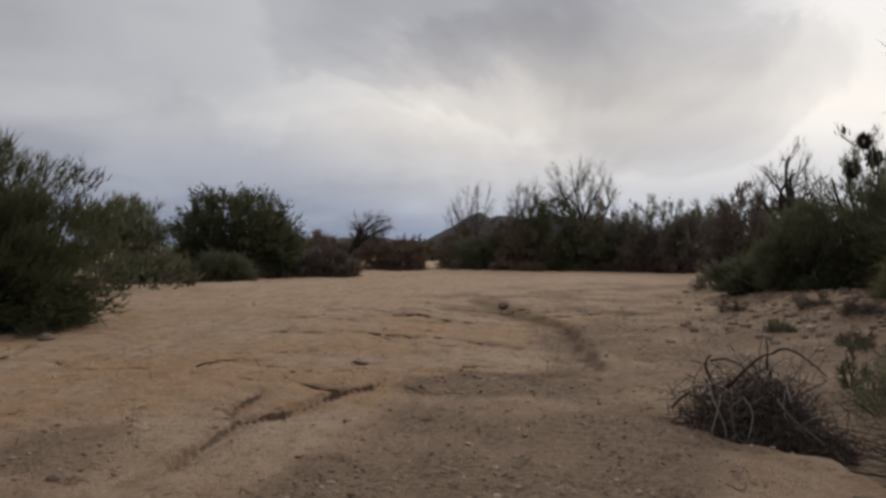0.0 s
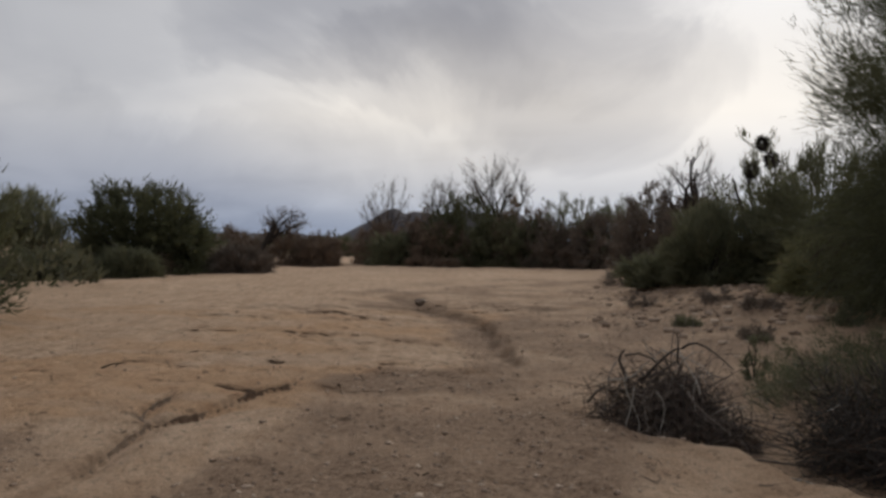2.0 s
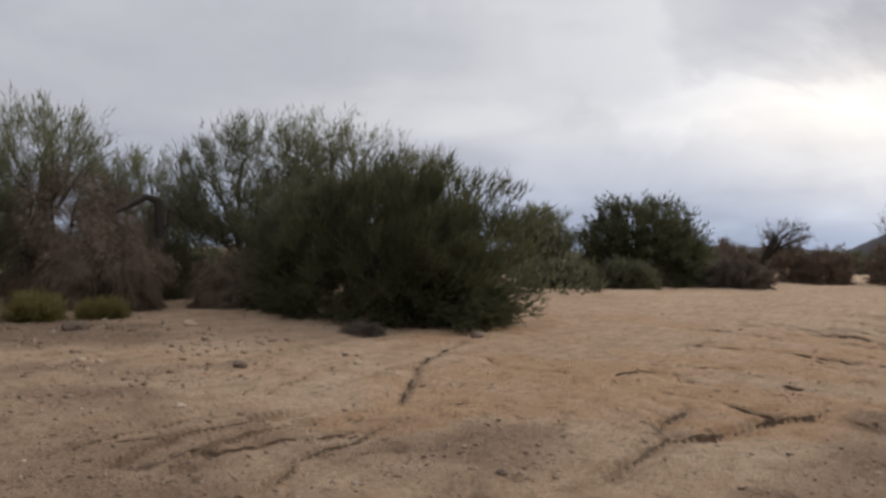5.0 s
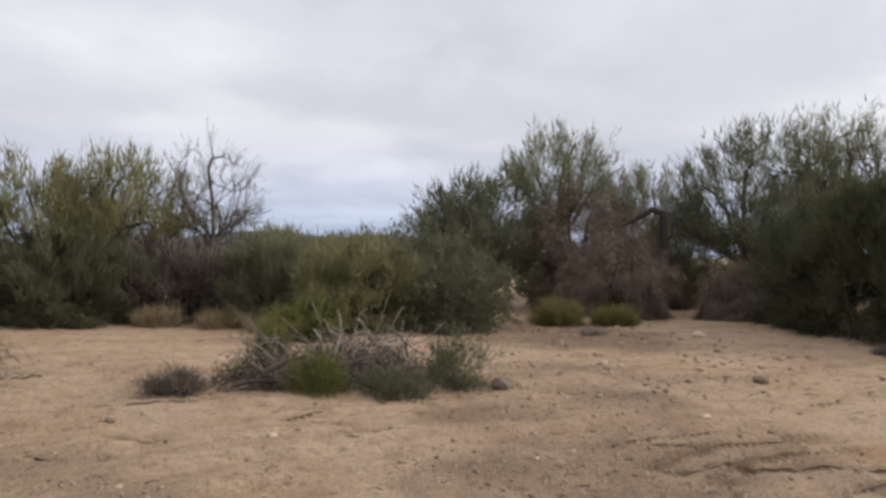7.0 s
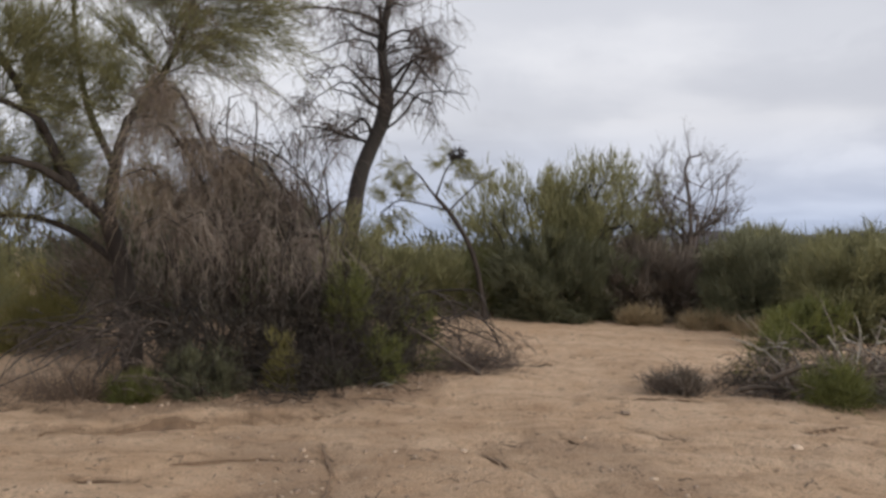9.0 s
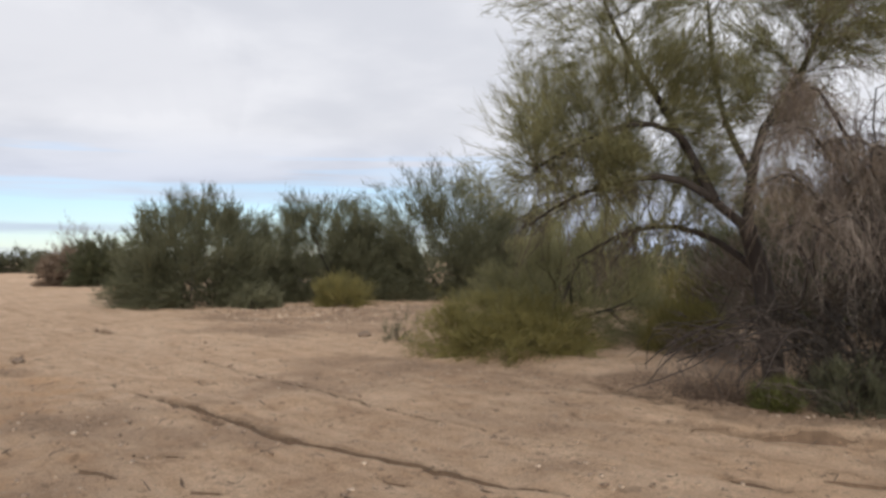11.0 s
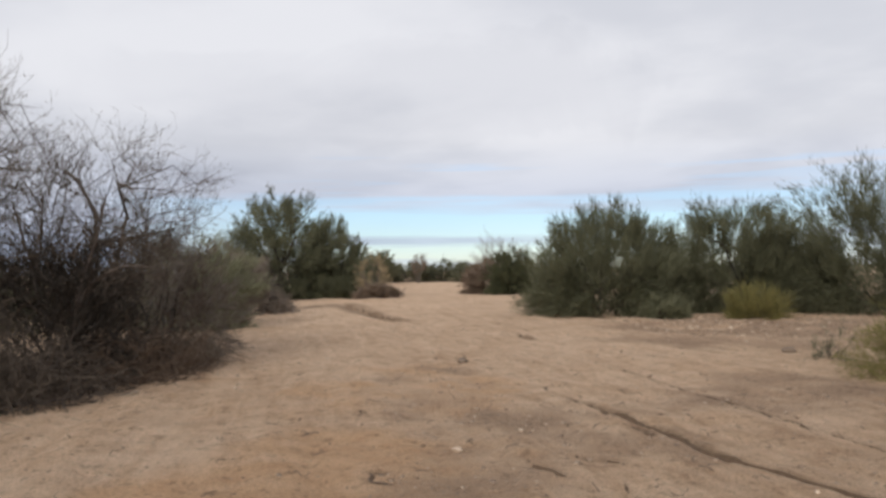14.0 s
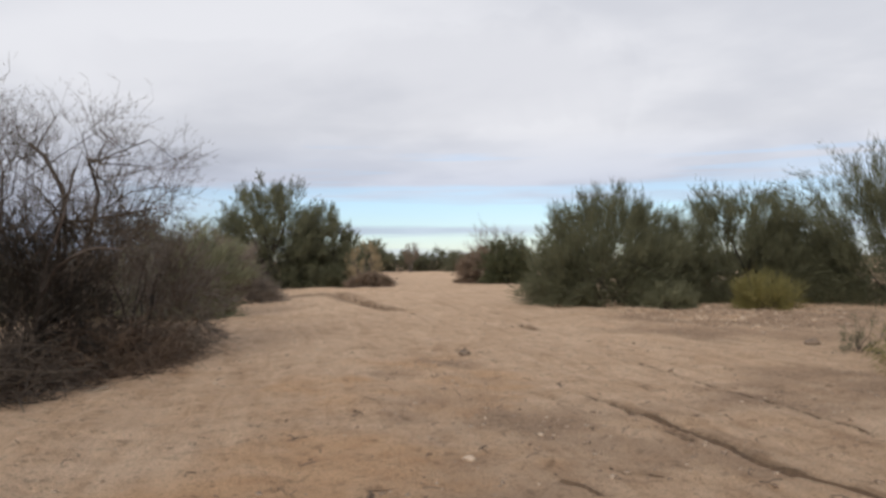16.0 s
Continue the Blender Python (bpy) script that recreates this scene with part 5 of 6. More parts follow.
def weeping(root, rng, runs, n, lmin, lmax, wood, r=0.0045, side=5, spread=0.42, start=0.25):
    """Dead strands that hang from arching boughs."""
    groups = max(4, n // 8)   # strands hang in tassels
    tassel = rng.integers(0, groups, n)
    paths = np.stack([q for q, _ in runs])
    b, _ = along(paths, rng.integers(0, len(runs), groups), rng.uniform(start, 1.0, groups))
    b = b[tassel] + rng.normal(size=(n, 3)) * [0.07, 0.08, 0.06]
    ln = rng.uniform(lmin, lmax, n)[:, None, None]
    t = np.linspace(0, 1, 5)[None, :, None]
    flat = (rng.normal(size=(groups, 1, 3))[tassel] * 0.85 + rng.normal(size=(n, 1, 3)) * 0.5) * [spread, spread, 0.12]
    curl = rng.normal(size=(n, 1, 3)) * 0.10
    p = b[:, None] + ln * (flat * (t ** 0.7) + curl * np.sin(2.4 * np.pi * t) + np.array([0, 0, -0.95]) * t ** 1.5 + np.array([0, 0, 0.25]) * t)
    p[..., 2] = np.maximum(p[..., 2], 0.03)
    tagged(part("hanging_stem_tangle", *tubes(p, r * rng.uniform(0.5, 1.3, (n, 1)) * np.linspace(1, 0.4, 5), 3), B[wood], root), kind="stuff")
    m = n * side
    b4, t4 = along(p, np.repeat(np.arange(n), side), rng.uniform(0.1, 1.0, m))
    d4 = t4 + rng.normal(size=(m, 3)) * 0.45 + [0, 0, -0.35]
    v, f = needles(b4, d4, rng.uniform(0.08, 0.3, m), np.full(m, r * 1.05), rng)
    v[:, 2] = np.maximum(v[:, 2], 0.02)
    tagged(part("hanging_twig_tangle", v, f, B[wood], root), kind="stuff")


def near_palo_verde():
    rng = np.random.default_rng(81)
    root = at_clump("palo_verde", 0.33, 0.8, "palo verde with arching limbs and feathery olive-green twigs", "tree")
    o = np.array([0.33, 0, 0])
    runs = [limb_run(np.array(p) - o, r0, r1) for p, r0, r1 in [
        ([(0.33, 0, -0.05), (0.28, 0, 0.7), (0.2, 0.05, 1.3), (0.04, 0, 1.87)], 0.13, 0.10),
        ([(0.04, 0, 1.85), (-0.31, -0.1, 2.19), (-0.67, -0.15, 2.47), (-1.03, -0.2, 2.52), (-1.6, -0.3, 2.42), (-2.1, -0.35, 2.22), (-2.52, -0.3, 1.94)], 0.062, 0.014),
        ([(-0.31, -0.1, 2.19), (-0.6, 0.1, 2.79), (-0.96, 0.2, 3.5), (-1.38, 0.2, 4.15), (-1.67, 0.2, 4.9)], 0.07, 0.02),
        ([(0.04, 0, 1.85), (0.11, 0.2, 2.58), (0.22, 0.3, 3.11), (0.54, 0.2, 3.43), (0.83, 0.2, 4.0), (1.04, 0.1, 4.7), (1.1, 0.1, 5.3)], 0.07, 0.02),
        ([(-0.6, 0.1, 2.79), (-0.67, 0.0, 3.0), (-1.1, -0.3, 3.18), (-1.74, -0.4, 3.0), (-2.4, -0.4, 2.65)], 0.05, 0.014),
        ([(0.2, 0.05, 1.3), (-0.3, 0.3, 1.75), (-0.9, 0.5, 1.95), (-1.5, 0.6, 1.85), (-2.1, 0.6, 1.5)], 0.05, 0.012),
        ([(0.11, 0.2, 2.5), (-0.2, 0.5, 3.2), (-0.35, 0.7, 4.1), (-0.4, 0.7, 5.0)], 0.05, 0.015)]]
    for i, (q, r) in enumerate(runs):
        part("limb" if i else "trunk", *tubes(q[None], r[None], 8), B["dark"], root, smooth=True)
    lobes = [((-1.9, 0.0, 3.8), (1.5, 1.35, 1.6), 74), ((-2.45, -0.2, 2.95), (1.1, 1.0, 0.75), 40), ((-0.9, 0.1, 3.4), (1.0, 1.0, 1.1), 36),
             ((0.9, 0.1, 4.4), (1.25, 1.0, 1.35), 62), ((-1.0, 0.2, 5.2), (1.8, 1.2, 0.8), 44), ((-0.05, 0.3, 3.3), (0.7, 0.7, 0.8), 20), ((-1.1, 0.4, 2.3), (1.4, 0.8, 0.4), 26), ((-2.2, -0.2, 2.5), (1.2, 1.0, 0.6), 34)]
    sprays(root, rng, runs[1:], lobes, "palo", "green", twigs=15, leaves=14, llen=0.25, lwid=0.0085, twig=0.75, up=0.30, loose=0.26, bough_r=0.010)
    weeping(root, rng, runs[3:4], 260, 0.4, 1.0, "weathered", r=0.0042, side=9, spread=0.6, start=0.35)
    weeping(root, rng, runs[3:4], 200, 0.3, 0.9, "brown", r=0.0045, side=9, spread=0.6, start=0.45)
    weeping(root, rng, runs[1:2] + runs[4:6], 240, 0.35, 1.0, "dry", r=0.006, side=7, start=0.5)


def dead_tree():
    rng = np.random.default_rng(82)
    root = at_clump("dead_tree", 2.98, 1.3, "tall dead tree with a dark crooked trunk and drooping twigs", "tree")
    path = np.array([(2.98, 0, -0.1), (3.02, 0, 0.9), (3.08, 0, 1.66), (3.15, 0, 1.96), (3.23, 0, 2.56), (3.42, 0.05, 2.97), (3.63, 0.1, 3.38), (3.69, 0.1, 3.83), (3.55, 0.1, 4.36), (3.66, 0.1, 4.9), (3.8, 0.1, 5.6), (3.85, 0.1, 6.5)]) - np.array([2.98, 0, 0])
    q, _ = limb_run(path, 1, 1, 24)
    part("trunk", *tubes(q[None], np.interp(np.linspace(0, 1, 24), [0, 0.3, 0.5, 0.6, 0.68, 1], [0.15, 0.115, 0.105, 0.115, 0.075, 0.03])[None], 9), B["black"], root, smooth=True)
    n1 = 40
    t1 = np.concatenate([rng.uniform(0.52, 1.0, 32), rng.uniform(0.45, 0.62, 8)])
    b1, _ = along(q[None], np.zeros(n1, int), t1)
    ang = rng.uniform(0, 2 * np.pi, n1)
    d1 = np.stack([np.cos(ang), np.sin(ang), rng.uniform(-0.1, 0.6, n1)], 1)
    p1 = arcs(b1, b1 + d1 * rng.uniform(0.5, 1.45, (n1, 1)), 7, rng, sag=0.16, wob=0.13)
    n2 = n1 * 8
    w2 = np.repeat(np.arange(n1), 8)
    b2, _ = along(p1, w2, rng.uniform(0.2, 1, n2))
    d2 = unit(rng.normal(size=(n2, 3)) * 0.8 + d1[w2] * 0.6)
    p2 = arcs(b2, b2 + d2 * rng.uniform(0.2, 0.65, (n2, 1)), 5, rng, sag=0.16, wob=0.14)
    for k in range(n1):
        part("bough", *tubes(p1[k:k + 1], np.linspace(0.024, 0.007, 7)[None] * rng.uniform(0.6, 1.3), 5), B["black"], root, smooth=True)
    tagged(part("branchwork", *tubes(p2, np.linspace(0.008, 0.0035, 5)[None] * np.ones((n2, 1)), 4), B["dark"], root), kind="stuff")
    weeping(root, rng, [(x, None) for x in p2], 1500, 0.15, 0.6, "dusky", r=0.0042, side=4, spread=0.5, start=0.1)


def weeping_brush():
    """Bleached dead growth that hangs over the heart of the mound."""
    rng = np.random.default_rng(84)
    root = at_clump("brush", 1.4, -0.1, "bleached dead growth weeping over the mound in long strands", "brush")
    runs = [limb_run(np.array([(1.4, 0.2, 0.9), ((1.4 + x) / 2 + 0.1, 0.1, 0.9 + (z - 0.9) * 0.62), (x, y, z), (x - 0.25, y - 0.2, z - 0.12)]) - np.array([1.4, 0, 0]), 1, 1)
            for x, y, z in [(0.75, 0.1, 3.35), (0.62, -0.1, 2.9), (0.45, -0.2, 2.4), (0.95, 0.0, 2.75), (1.4, 0.0, 2.62), (1.92, 0.0, 2.25), (1.0, -0.35, 1.95), (2.2, -0.2, 1.75), (0.6, -0.2, 1.9), (1.6, -0.3, 1.9), (1.15, 0.1, 2.35)]]
    for q, _ in runs:
        part("bough", *tubes(q[None], np.linspace(0.03, 0.008, 10)[None] * rng.uniform(0.6, 1.2), 6), B["dark"], root, smooth=True)
    weeping(root, rng, runs, 520, 0.4, 1.1, "weathered", r=0.004, side=9, start=0.35)
    weeping(root, rng, runs[:5], 380, 0.3, 0.8, "tan", r=0.004, side=8, start=0.5)
    weeping(root, rng, runs, 240, 0.4, 1.2, "dusky", r=0.0045, side=8, start=0.15)


def bare_fan():
    """Dark stems rising out of the mound in a fan, with drooping tips."""
    rng = np.random.default_rng(86)
    root = at_clump("dead_bush", 2.24, 0.3, "dead bush with dark arching stems and fine bare twigs", "brush")
    n = 34
    top = np.stack([rng.uniform(-1.35, 0.35, n), rng.normal(size=n) * 0.5, rng.uniform(2.1, 3.35, n)], 1)
    p = arcs(np.array([[0, 0, 0.9]]) + rng.normal(size=(n, 3)) * [0.16, 0.15, 0.2], top, 7, rng, sag=0.12, wob=0.16)
    for k in range(n):
        part("stem", *tubes(p[k:k + 1], np.linspace(0.017, 0.005, 7)[None] * rng.uniform(0.5, 1.2), 5), B["dark"], root, smooth=True)
    part("stump", *tubes(limb_run([(0.05, 0, 0), (0.02, 0, 0.9), (0.0, 0, 1.7), (0.02, 0, 1.85)], 1, 1)[0][None], np.linspace(0.11, 0.07, 10)[None], 8), B["dark"], root, "short grey broken stump", smooth=True)
    part("crooked_limb", *tubes(limb_run([(0.05, 0, 1.55), (-0.2, -0.05, 1.95), (-0.55, -0.1, 1.9), (-0.95, -0.1, 1.65), (-1.2, -0.1, 1.35)], 1, 1)[0][None], np.linspace(0.055, 0.03, 10)[None], 7), B["black"], root, smooth=True)
    weeping(root, rng, [(x, None) for x in p], 620, 0.2, 0.75, "dusky", r=0.004, side=3, spread=0.5, start=0.35)


def arching_branches(u, v, label, count, from_u, from_z, to_u, seed, wood="dark"):
    """Long thin branches that arch down onto the sand."""
    rng = np.random.default_rng(seed)
    root = at_clump("fallen_branches", u, v, label, "branch", "fallen branches")
    a = np.stack([rng.uniform(*from_u, count) - u, rng.normal(size=count) * 0.3 + 0.2, rng.uniform(*from_z, count)], 1)
    b = np.stack([rng.uniform(*to_u, count) - u, rng.normal(size=count) * 0.45, rng.uniform(0.03, 0.35, count)], 1)
    p = arcs(a, b, 8, rng, sag=0.13, wob=0.09)
    p[..., 2] = np.maximum(p[..., 2], 0.02)
    for k in range(count):
        part("branch", *tubes(p[k:k + 1], np.linspace(0.017, 0.006, 8)[None] * rng.uniform(0.5, 1.4), 5), B[wood], root, smooth=True)
    weeping(root, rng, [(x, None) for x in p], count * 14, 0.12, 0.45, "dusky", r=0.004, side=3, spread=0.7, start=0.3)


near_palo_verde()
dead_tree()
weeping_brush()
bare_fan()
# two filler bushes whose near-black leaves stand in for the mound's inner shade
plant("brush", "near-black filler bush for the shade at the heart of the mound", "brush", clump(2.5, 0.25), 2.7, 1.55, 2.0, leaf="dead", wood="dark", seed=184, limbs=9, boughs=90, ters=7, leaves=18, llen=0.16, lwid=0.014, stem=0.03, up=0.2, lumps=0.4, loose=0.6)
plant("brush", "near-black filler bush for the shade under the weeping bleached strands", "brush", clump(1.3, 0.3), 1.9, 1.5, 1.6, leaf="dead", wood="dark", seed=188, limbs=9, boughs=70, ters=7, leaves=18, llen=0.16, lwid=0.014, stem=0.03, up=0.2, lumps=0.4, loose=0.6)
tangle("brush", "low dark tangle of dead branches at the bank", clump(2.6, -0.3), 3.2, 0.75, 1.3, 620, "dark", seed=87, fall=0.3, lmax=0.9, r=0.006, lift=0.05)
tangle("brush", "grey-brown curling dead twigs on the mound", clump(2.9, -0.1), 2.3, 1.3, 1.4, 420, "dark", seed=83, fall=0.5, lmax=0.9, lift=0.1, curly=0.45, r=0.005)
tangle("brush", "low brown litter of twigs on the sand", clump(-0.2, -0.1), 2.2, 0.32, 1.5, 420, "brown", seed=185, fall=0.3, lmin=0.2, lmax=0.6, r=0.004)
tangle("brush", "low grey litter of twigs on the sand", clump(4.4, 0.0), 1.7, 0.42, 1.5, 520, "dusky", seed=85, fall=0.3, lmin=0.2, lmax=0.6, r=0.004)
arching_branches(0.4, 0.0, "thin dark branches arching down onto the sand", 16, (0.2, 0.8), (0.45, 1.0), (-1.4, 0.1), 186)
arching_branches(3.9, 0.1, "thin dark branches trailing out over the sand", 15, (3.3, 4.0), (0.4, 1.1), (4.1, 5.3), 187)
_log = at_clump("fallen_log", 3.64, -0.45, "dark weathered log leaning out of the brush", "log")
part("stem", *tubes(limb_run([(-0.25, 0.3, 0.62), (0.0, 0.1, 0.45), (0.35, 0.0, 0.2), (0.62, -0.1, 0.0)], 1, 1)[0][None], np.linspace(0.012, 0.032, 10)[None], 8), B["dry"], _log, smooth=True)
for _i, (_u, _v, _w, _h, _l) in enumerate([(2.6, -0.35, 0.6, 1.45, "fresh"), (2.95, -0.55, 0.55, 0.75, "fresh"), (1.78, -0.6, 0.35, 0.62, "yellow"), (0.95, -0.5, 0.7, 0.6, "olive"), (0.3, -0.45, 0.5, 0.32, "fresh"), (2.3, -0.6, 0.5, 0.4, "olive"), (3.6, 0.2, 0.9, 1.25, "fresh"), (2.95, 0.9, 0.8, 2.6, "palo"), (1.6, 0.0, 0.6, 2.3, "olive")]):
    plant("shoots", {"fresh": "fresh green shoots among the dead branches", "yellow": "pale yellow-green shoots among the dead branches", "olive": "dull green shoots among the dead branches", "palo": "tall slender green shoots by the dead tree"}[_l], "shrub", clump(_u, _v), _w, _h, leaf=_l, seed=88 + _i, limbs=7, boughs=30, ters=6, leaves=16, llen=0.10, lwid=0.012, up=0.8, stem=0.010, group="green shoots", lumps=0.6, lift=0.0 if _h < 1.3 else 0.45, loose=0.5)
plant("shrub", "yellow-green creosote bush at the back of the clearing", "shrub", clump(8.7, 8.3), 3.2, 1.75, 2.2, leaf="fresh", seed=97, limbs=9, boughs=80, ters=7, leaves=24, llen=0.14, lwid=0.022, up=0.7, stem=0.015, lumps=0.4, loose=0.5)


def crooked_tree():
    rng = np.random.default_rng(73)
    root = at_clump("tree", 7.6, 6.1, "small crooked tree with thin drooping leaves and a dark clump", "tree")
    runs = [limb_run(np.array(p) - np.array([7.6, 0, 0]), r0, r1) for p, r0, r1 in [
        ([(7.6, 0, 0), (7.37, 0, 1.28), (7.1, 0, 1.83), (6.7, 0, 2.38), (6.4, 0, 2.66)], 0.065, 0.042), ([(6.4, 0, 2.66), (6.22, 0, 2.85), (6.0, 0, 3.15), (5.85, 0, 3.2), (5.68, 0, 3.5)], 0.03, 0.010),
        ([(6.4, 0, 2.66), (6.6, 0, 3.2), (6.86, 0, 3.57)], 0.026, 0.010), ([(6.7, 0, 2.38), (6.2, 0.1, 2.5), (5.6, 0.1, 2.6), (5.2, 0.1, 2.3)], 0.024, 0.010), ([(6.7, 0, 2.38), (7.3, 0.1, 2.9), (7.9, 0.1, 3.3)], 0.022, 0.008)]]
    for i, (q, r) in enumerate(runs):
        part("limb" if i else "trunk", *tubes(q[None], r[None], 7), B["dark"], root, smooth=True)
    sprays(root, rng, runs[1:], [((-1.9, 0, 2.9), (0.6, 0.6, 0.6), 16), ((-0.8, 0, 3.4), (0.5, 0.5, 0.3), 8), ((-2.2, 0.1, 2.1), (0.5, 0.5, 0.5), 10), ((-0.3, 0.1, 3.1), (0.7, 0.5, 0.3), 8)], "palo", "dark", twigs=8, leaves=12, llen=0.2, lwid=0.014, twig=0.4, up=0.1, loose=0.4, droop=0.25, bough_r=0.01)
    n = 300
    d = unit(rng.normal(size=(n, 3)))
    part("mistletoe_clump", *blades(np.array([-0.72, 0, 3.6]) + d * 0.13 * rng.uniform(0.2, 1, (n, 1)) * [1.3, 1, 0.8], d + [0, 0, -0.3], rng.uniform(0.06, 0.16, n), rng.uniform(0.015, 0.03, n), rng), B["dark"], root, "dark hanging clump of mistletoe")


crooked_tree()
plant("shrub", "dull grey-brown shrub under the palo verde", "shrub", (-10.2, -9.2), 4.2, 3.0, leaf="dusk", wood="dark", seed=187, limbs=9, boughs=64, ters=7, leaves=26, llen=0.2, lwid=0.02, up=0.5)
plant("shrub", "low spreading olive-green bush beside the palo verde", "shrub", (-6.4, -12.0), 3.2, 1.0, 2.4, leaf="yellow", seed=94, limbs=11, boughs=140, ters=8, leaves=28, llen=0.13, lwid=0.014, up=0.5, stem=0.02, lumps=0.5, loose=0.55)
plant("palo_verde", "drooping feathery palo verde branches by the low bush", "tree", (-7.9, -13.2), 3.8, 2.35, leaf="palo", seed=95, limbs=10, boughs=80, ters=8, leaves=32, llen=0.22, lwid=0.013, up=0.5, stem=0.04)

plant("shrub", "yellow-green bush behind the palo verde limbs", "shrub", clump(-0.84, 4.0), 1.5, 0.8, leaf="yellow", seed=98, **GRASSY)

# ---------- trees and shrubs, south of the eye ----------
plant("bare_tree", "bare grey shrub tree with fine tangled twigs", "tree", (6.9, -12.4), 4.8, 4.0, leaf="dusk", wood="dry", lift=0.2, trunk_h=0.9, stem=0.042, up=0.2, seed=101, limbs=11, boughs=170, ters=11, leaves=6, shown=1.0, llen=0.10, lwid=0.010, twig_len=0.34, crook=2.2, loose=0.7, lumps=0.35)
plant("bare_tree", "bare grey tree with long crooked twigs", "tree", (7.7, -9.7), 4.6, 5.3, leaf="dusk", wood="dry", lift=0.25, trunk_h=1.3, stem=0.046, up=0.2, seed=102, limbs=11, boughs=150, ters=11, leaves=5, shown=1.0, llen=0.10, lwid=0.010, twig_len=0.34, crook=2.2, loose=0.7, lumps=0.35)
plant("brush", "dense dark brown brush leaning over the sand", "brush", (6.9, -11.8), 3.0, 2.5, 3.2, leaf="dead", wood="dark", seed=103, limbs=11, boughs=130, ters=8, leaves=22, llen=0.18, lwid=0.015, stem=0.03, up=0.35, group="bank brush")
plant("brush", "dense dark brown brush leaning over the sand", "brush", (6.9, -15.0), 3.4, 2.5, 4.2, leaf="dusk", wood="dark", seed=104, limbs=11, boughs=130, ters=8, leaves=22, llen=0.18, lwid=0.017, stem=0.03, up=0.35, group="bank brush")
plant("brush", "dense dark brown brush leaning over the sand", "brush", (8.3, -9.4), 3.2, 2.7, 3.0, leaf="dusk", wood="dark", seed=105, limbs=11, boughs=130, ters=8, leaves=20, llen=0.18, lwid=0.015, stem=0.03, up=0.35, group="bank brush")
_fork = empty("bare_tree", 6.5, -11.5, ground_z(6.5, -11.5) - 0.03, "forked grey-brown trunk leaning out of the bank brush", "tree")
for _nm, _pts, _r0, _r1 in [("trunk", [(0, 0, 0), (-0.06, 0.05, 0.6), (-0.2, 0.1, 1.15)], 0.06, 0.05), ("limb", [(-0.2, 0.1, 1.12), (-0.25, 0.1, 1.5), (-0.5, 0.1, 2.1), (-0.6, 0.0, 2.8)], 0.045, 0.015),
                            ("limb", [(-0.2, 0.1, 1.12), (-0.45, 0.2, 1.5), (-0.95, 0.25, 1.75), (-1.4, 0.2, 1.72)], 0.04, 0.012), ("limb", [(-0.06, 0.05, 0.6), (0.3, 0.2, 1.1), (0.45, 0.2, 1.9)], 0.035, 0.012)]:
    _q, _r = limb_run(_pts, _r0, _r1)
    part(_nm, *tubes(_q[None], _r[None] * 0.75, 7), B["dusky"], _fork, smooth=True)
tangle("brush", "low brown tangle of flood debris under the brush", (5.8, -12.4), 2.1, 0.75, 3.6, 900, "brown", seed=106, fall=0.3, lmax=0.9, r=0.008, group="flood debris")
tangle("brush", "low brown tangle of flood debris under the brush", (6.2, -10.0), 2.1, 0.8, 2.6, 900, "dry", seed=107, fall=0.3, lmax=0.9, r=0.008, group="flood debris")
tangle("brush", "grey arching dead stems in front of the brush", (6.5, -9.2), 1.8, 2.0, 2.0, 420, "dry", seed=108, fall=0.4, lmax=1.1, r=0.005)
tangle("brush", "small spray of dead branches on the sand", (5.3, -13.6), 1.0, 0.75, 1.4, 90, "tan", seed=109, fall=0.2, lmax=0.9, r=0.006)
plant("shrub", "grey-green shrub behind the bare brush", "shrub", (9.2, -22.0), 4.0, 2.5, leaf="grey", seed=108, **MID)
plant("shrub", "brown and grey-green shrub behind the bare brush", "shrub", (11.2, -29.0), 5.0, 2.4, leaf="dusk", seed=109, **MID)
plant("shrub", "grey-green shrub under the large tree", "shrub", (14.5, -38.0), 4.6, 2.5, leaf="grey", seed=110, **FAR)
plant("tree", "large olive-green tree with a dense domed crown", "tree", (14.2, -46.8), 7.6, 6.4, leaf="olive", stem=0.16, seed=111, limbs=11, boughs=200, ters=8, leaves=40, up=0.3, llen=0.24, lwid=0.05, lumps=0.16, wisp=0.02)
plant("tree", "olive-green tree with an upright spray at its top", "tree", (11.0, -47.2), 3.6, 5.1, leaf="olive", stem=0.1, up=0.9, seed=112, limbs=9, boughs=110, ters=7, leaves=32, llen=0.24, lwid=0.05, wisp=0.02)
plant("tree", "small far tree with a rounded crown", "tree", (15.6, -88.0), 4.6, 3.9, leaf="olive", lift=0.15, trunk_h=1.0, stem=0.08, seed=113, **FAR)
plant("bare_tree", "pale leafless bush at the far bend", "tree", (12.2, -97.0), 2.4, 4.0, leaf="brown", wood="grey", lift=0.2, stem=0.05, up=0.9, seed=114, limbs=7, boughs=49, ters=6, leaves=4, shown=1.0, llen=0.3, lwid=0.05)
plant("brush", "pinkish dry flood-killed bush standing on the sand", "brush", (8.3, -45.0), 2.3, 2.5, leaf="straw", wood="grey", seed=115, limbs=8, boughs=56, ters=6, leaves=5, shown=1.0, llen=0.22, lwid=0.04, up=0.7)
plant("brush", "low brown heap of flood debris on the sand", "brush", (7.8, -44.0), 2.8, 0.8, 1.6, leaf="brown", wood="dark", seed=116, limbs=9, boughs=63, ters=6, leaves=14, llen=0.25, lwid=0.05, up=0.1)
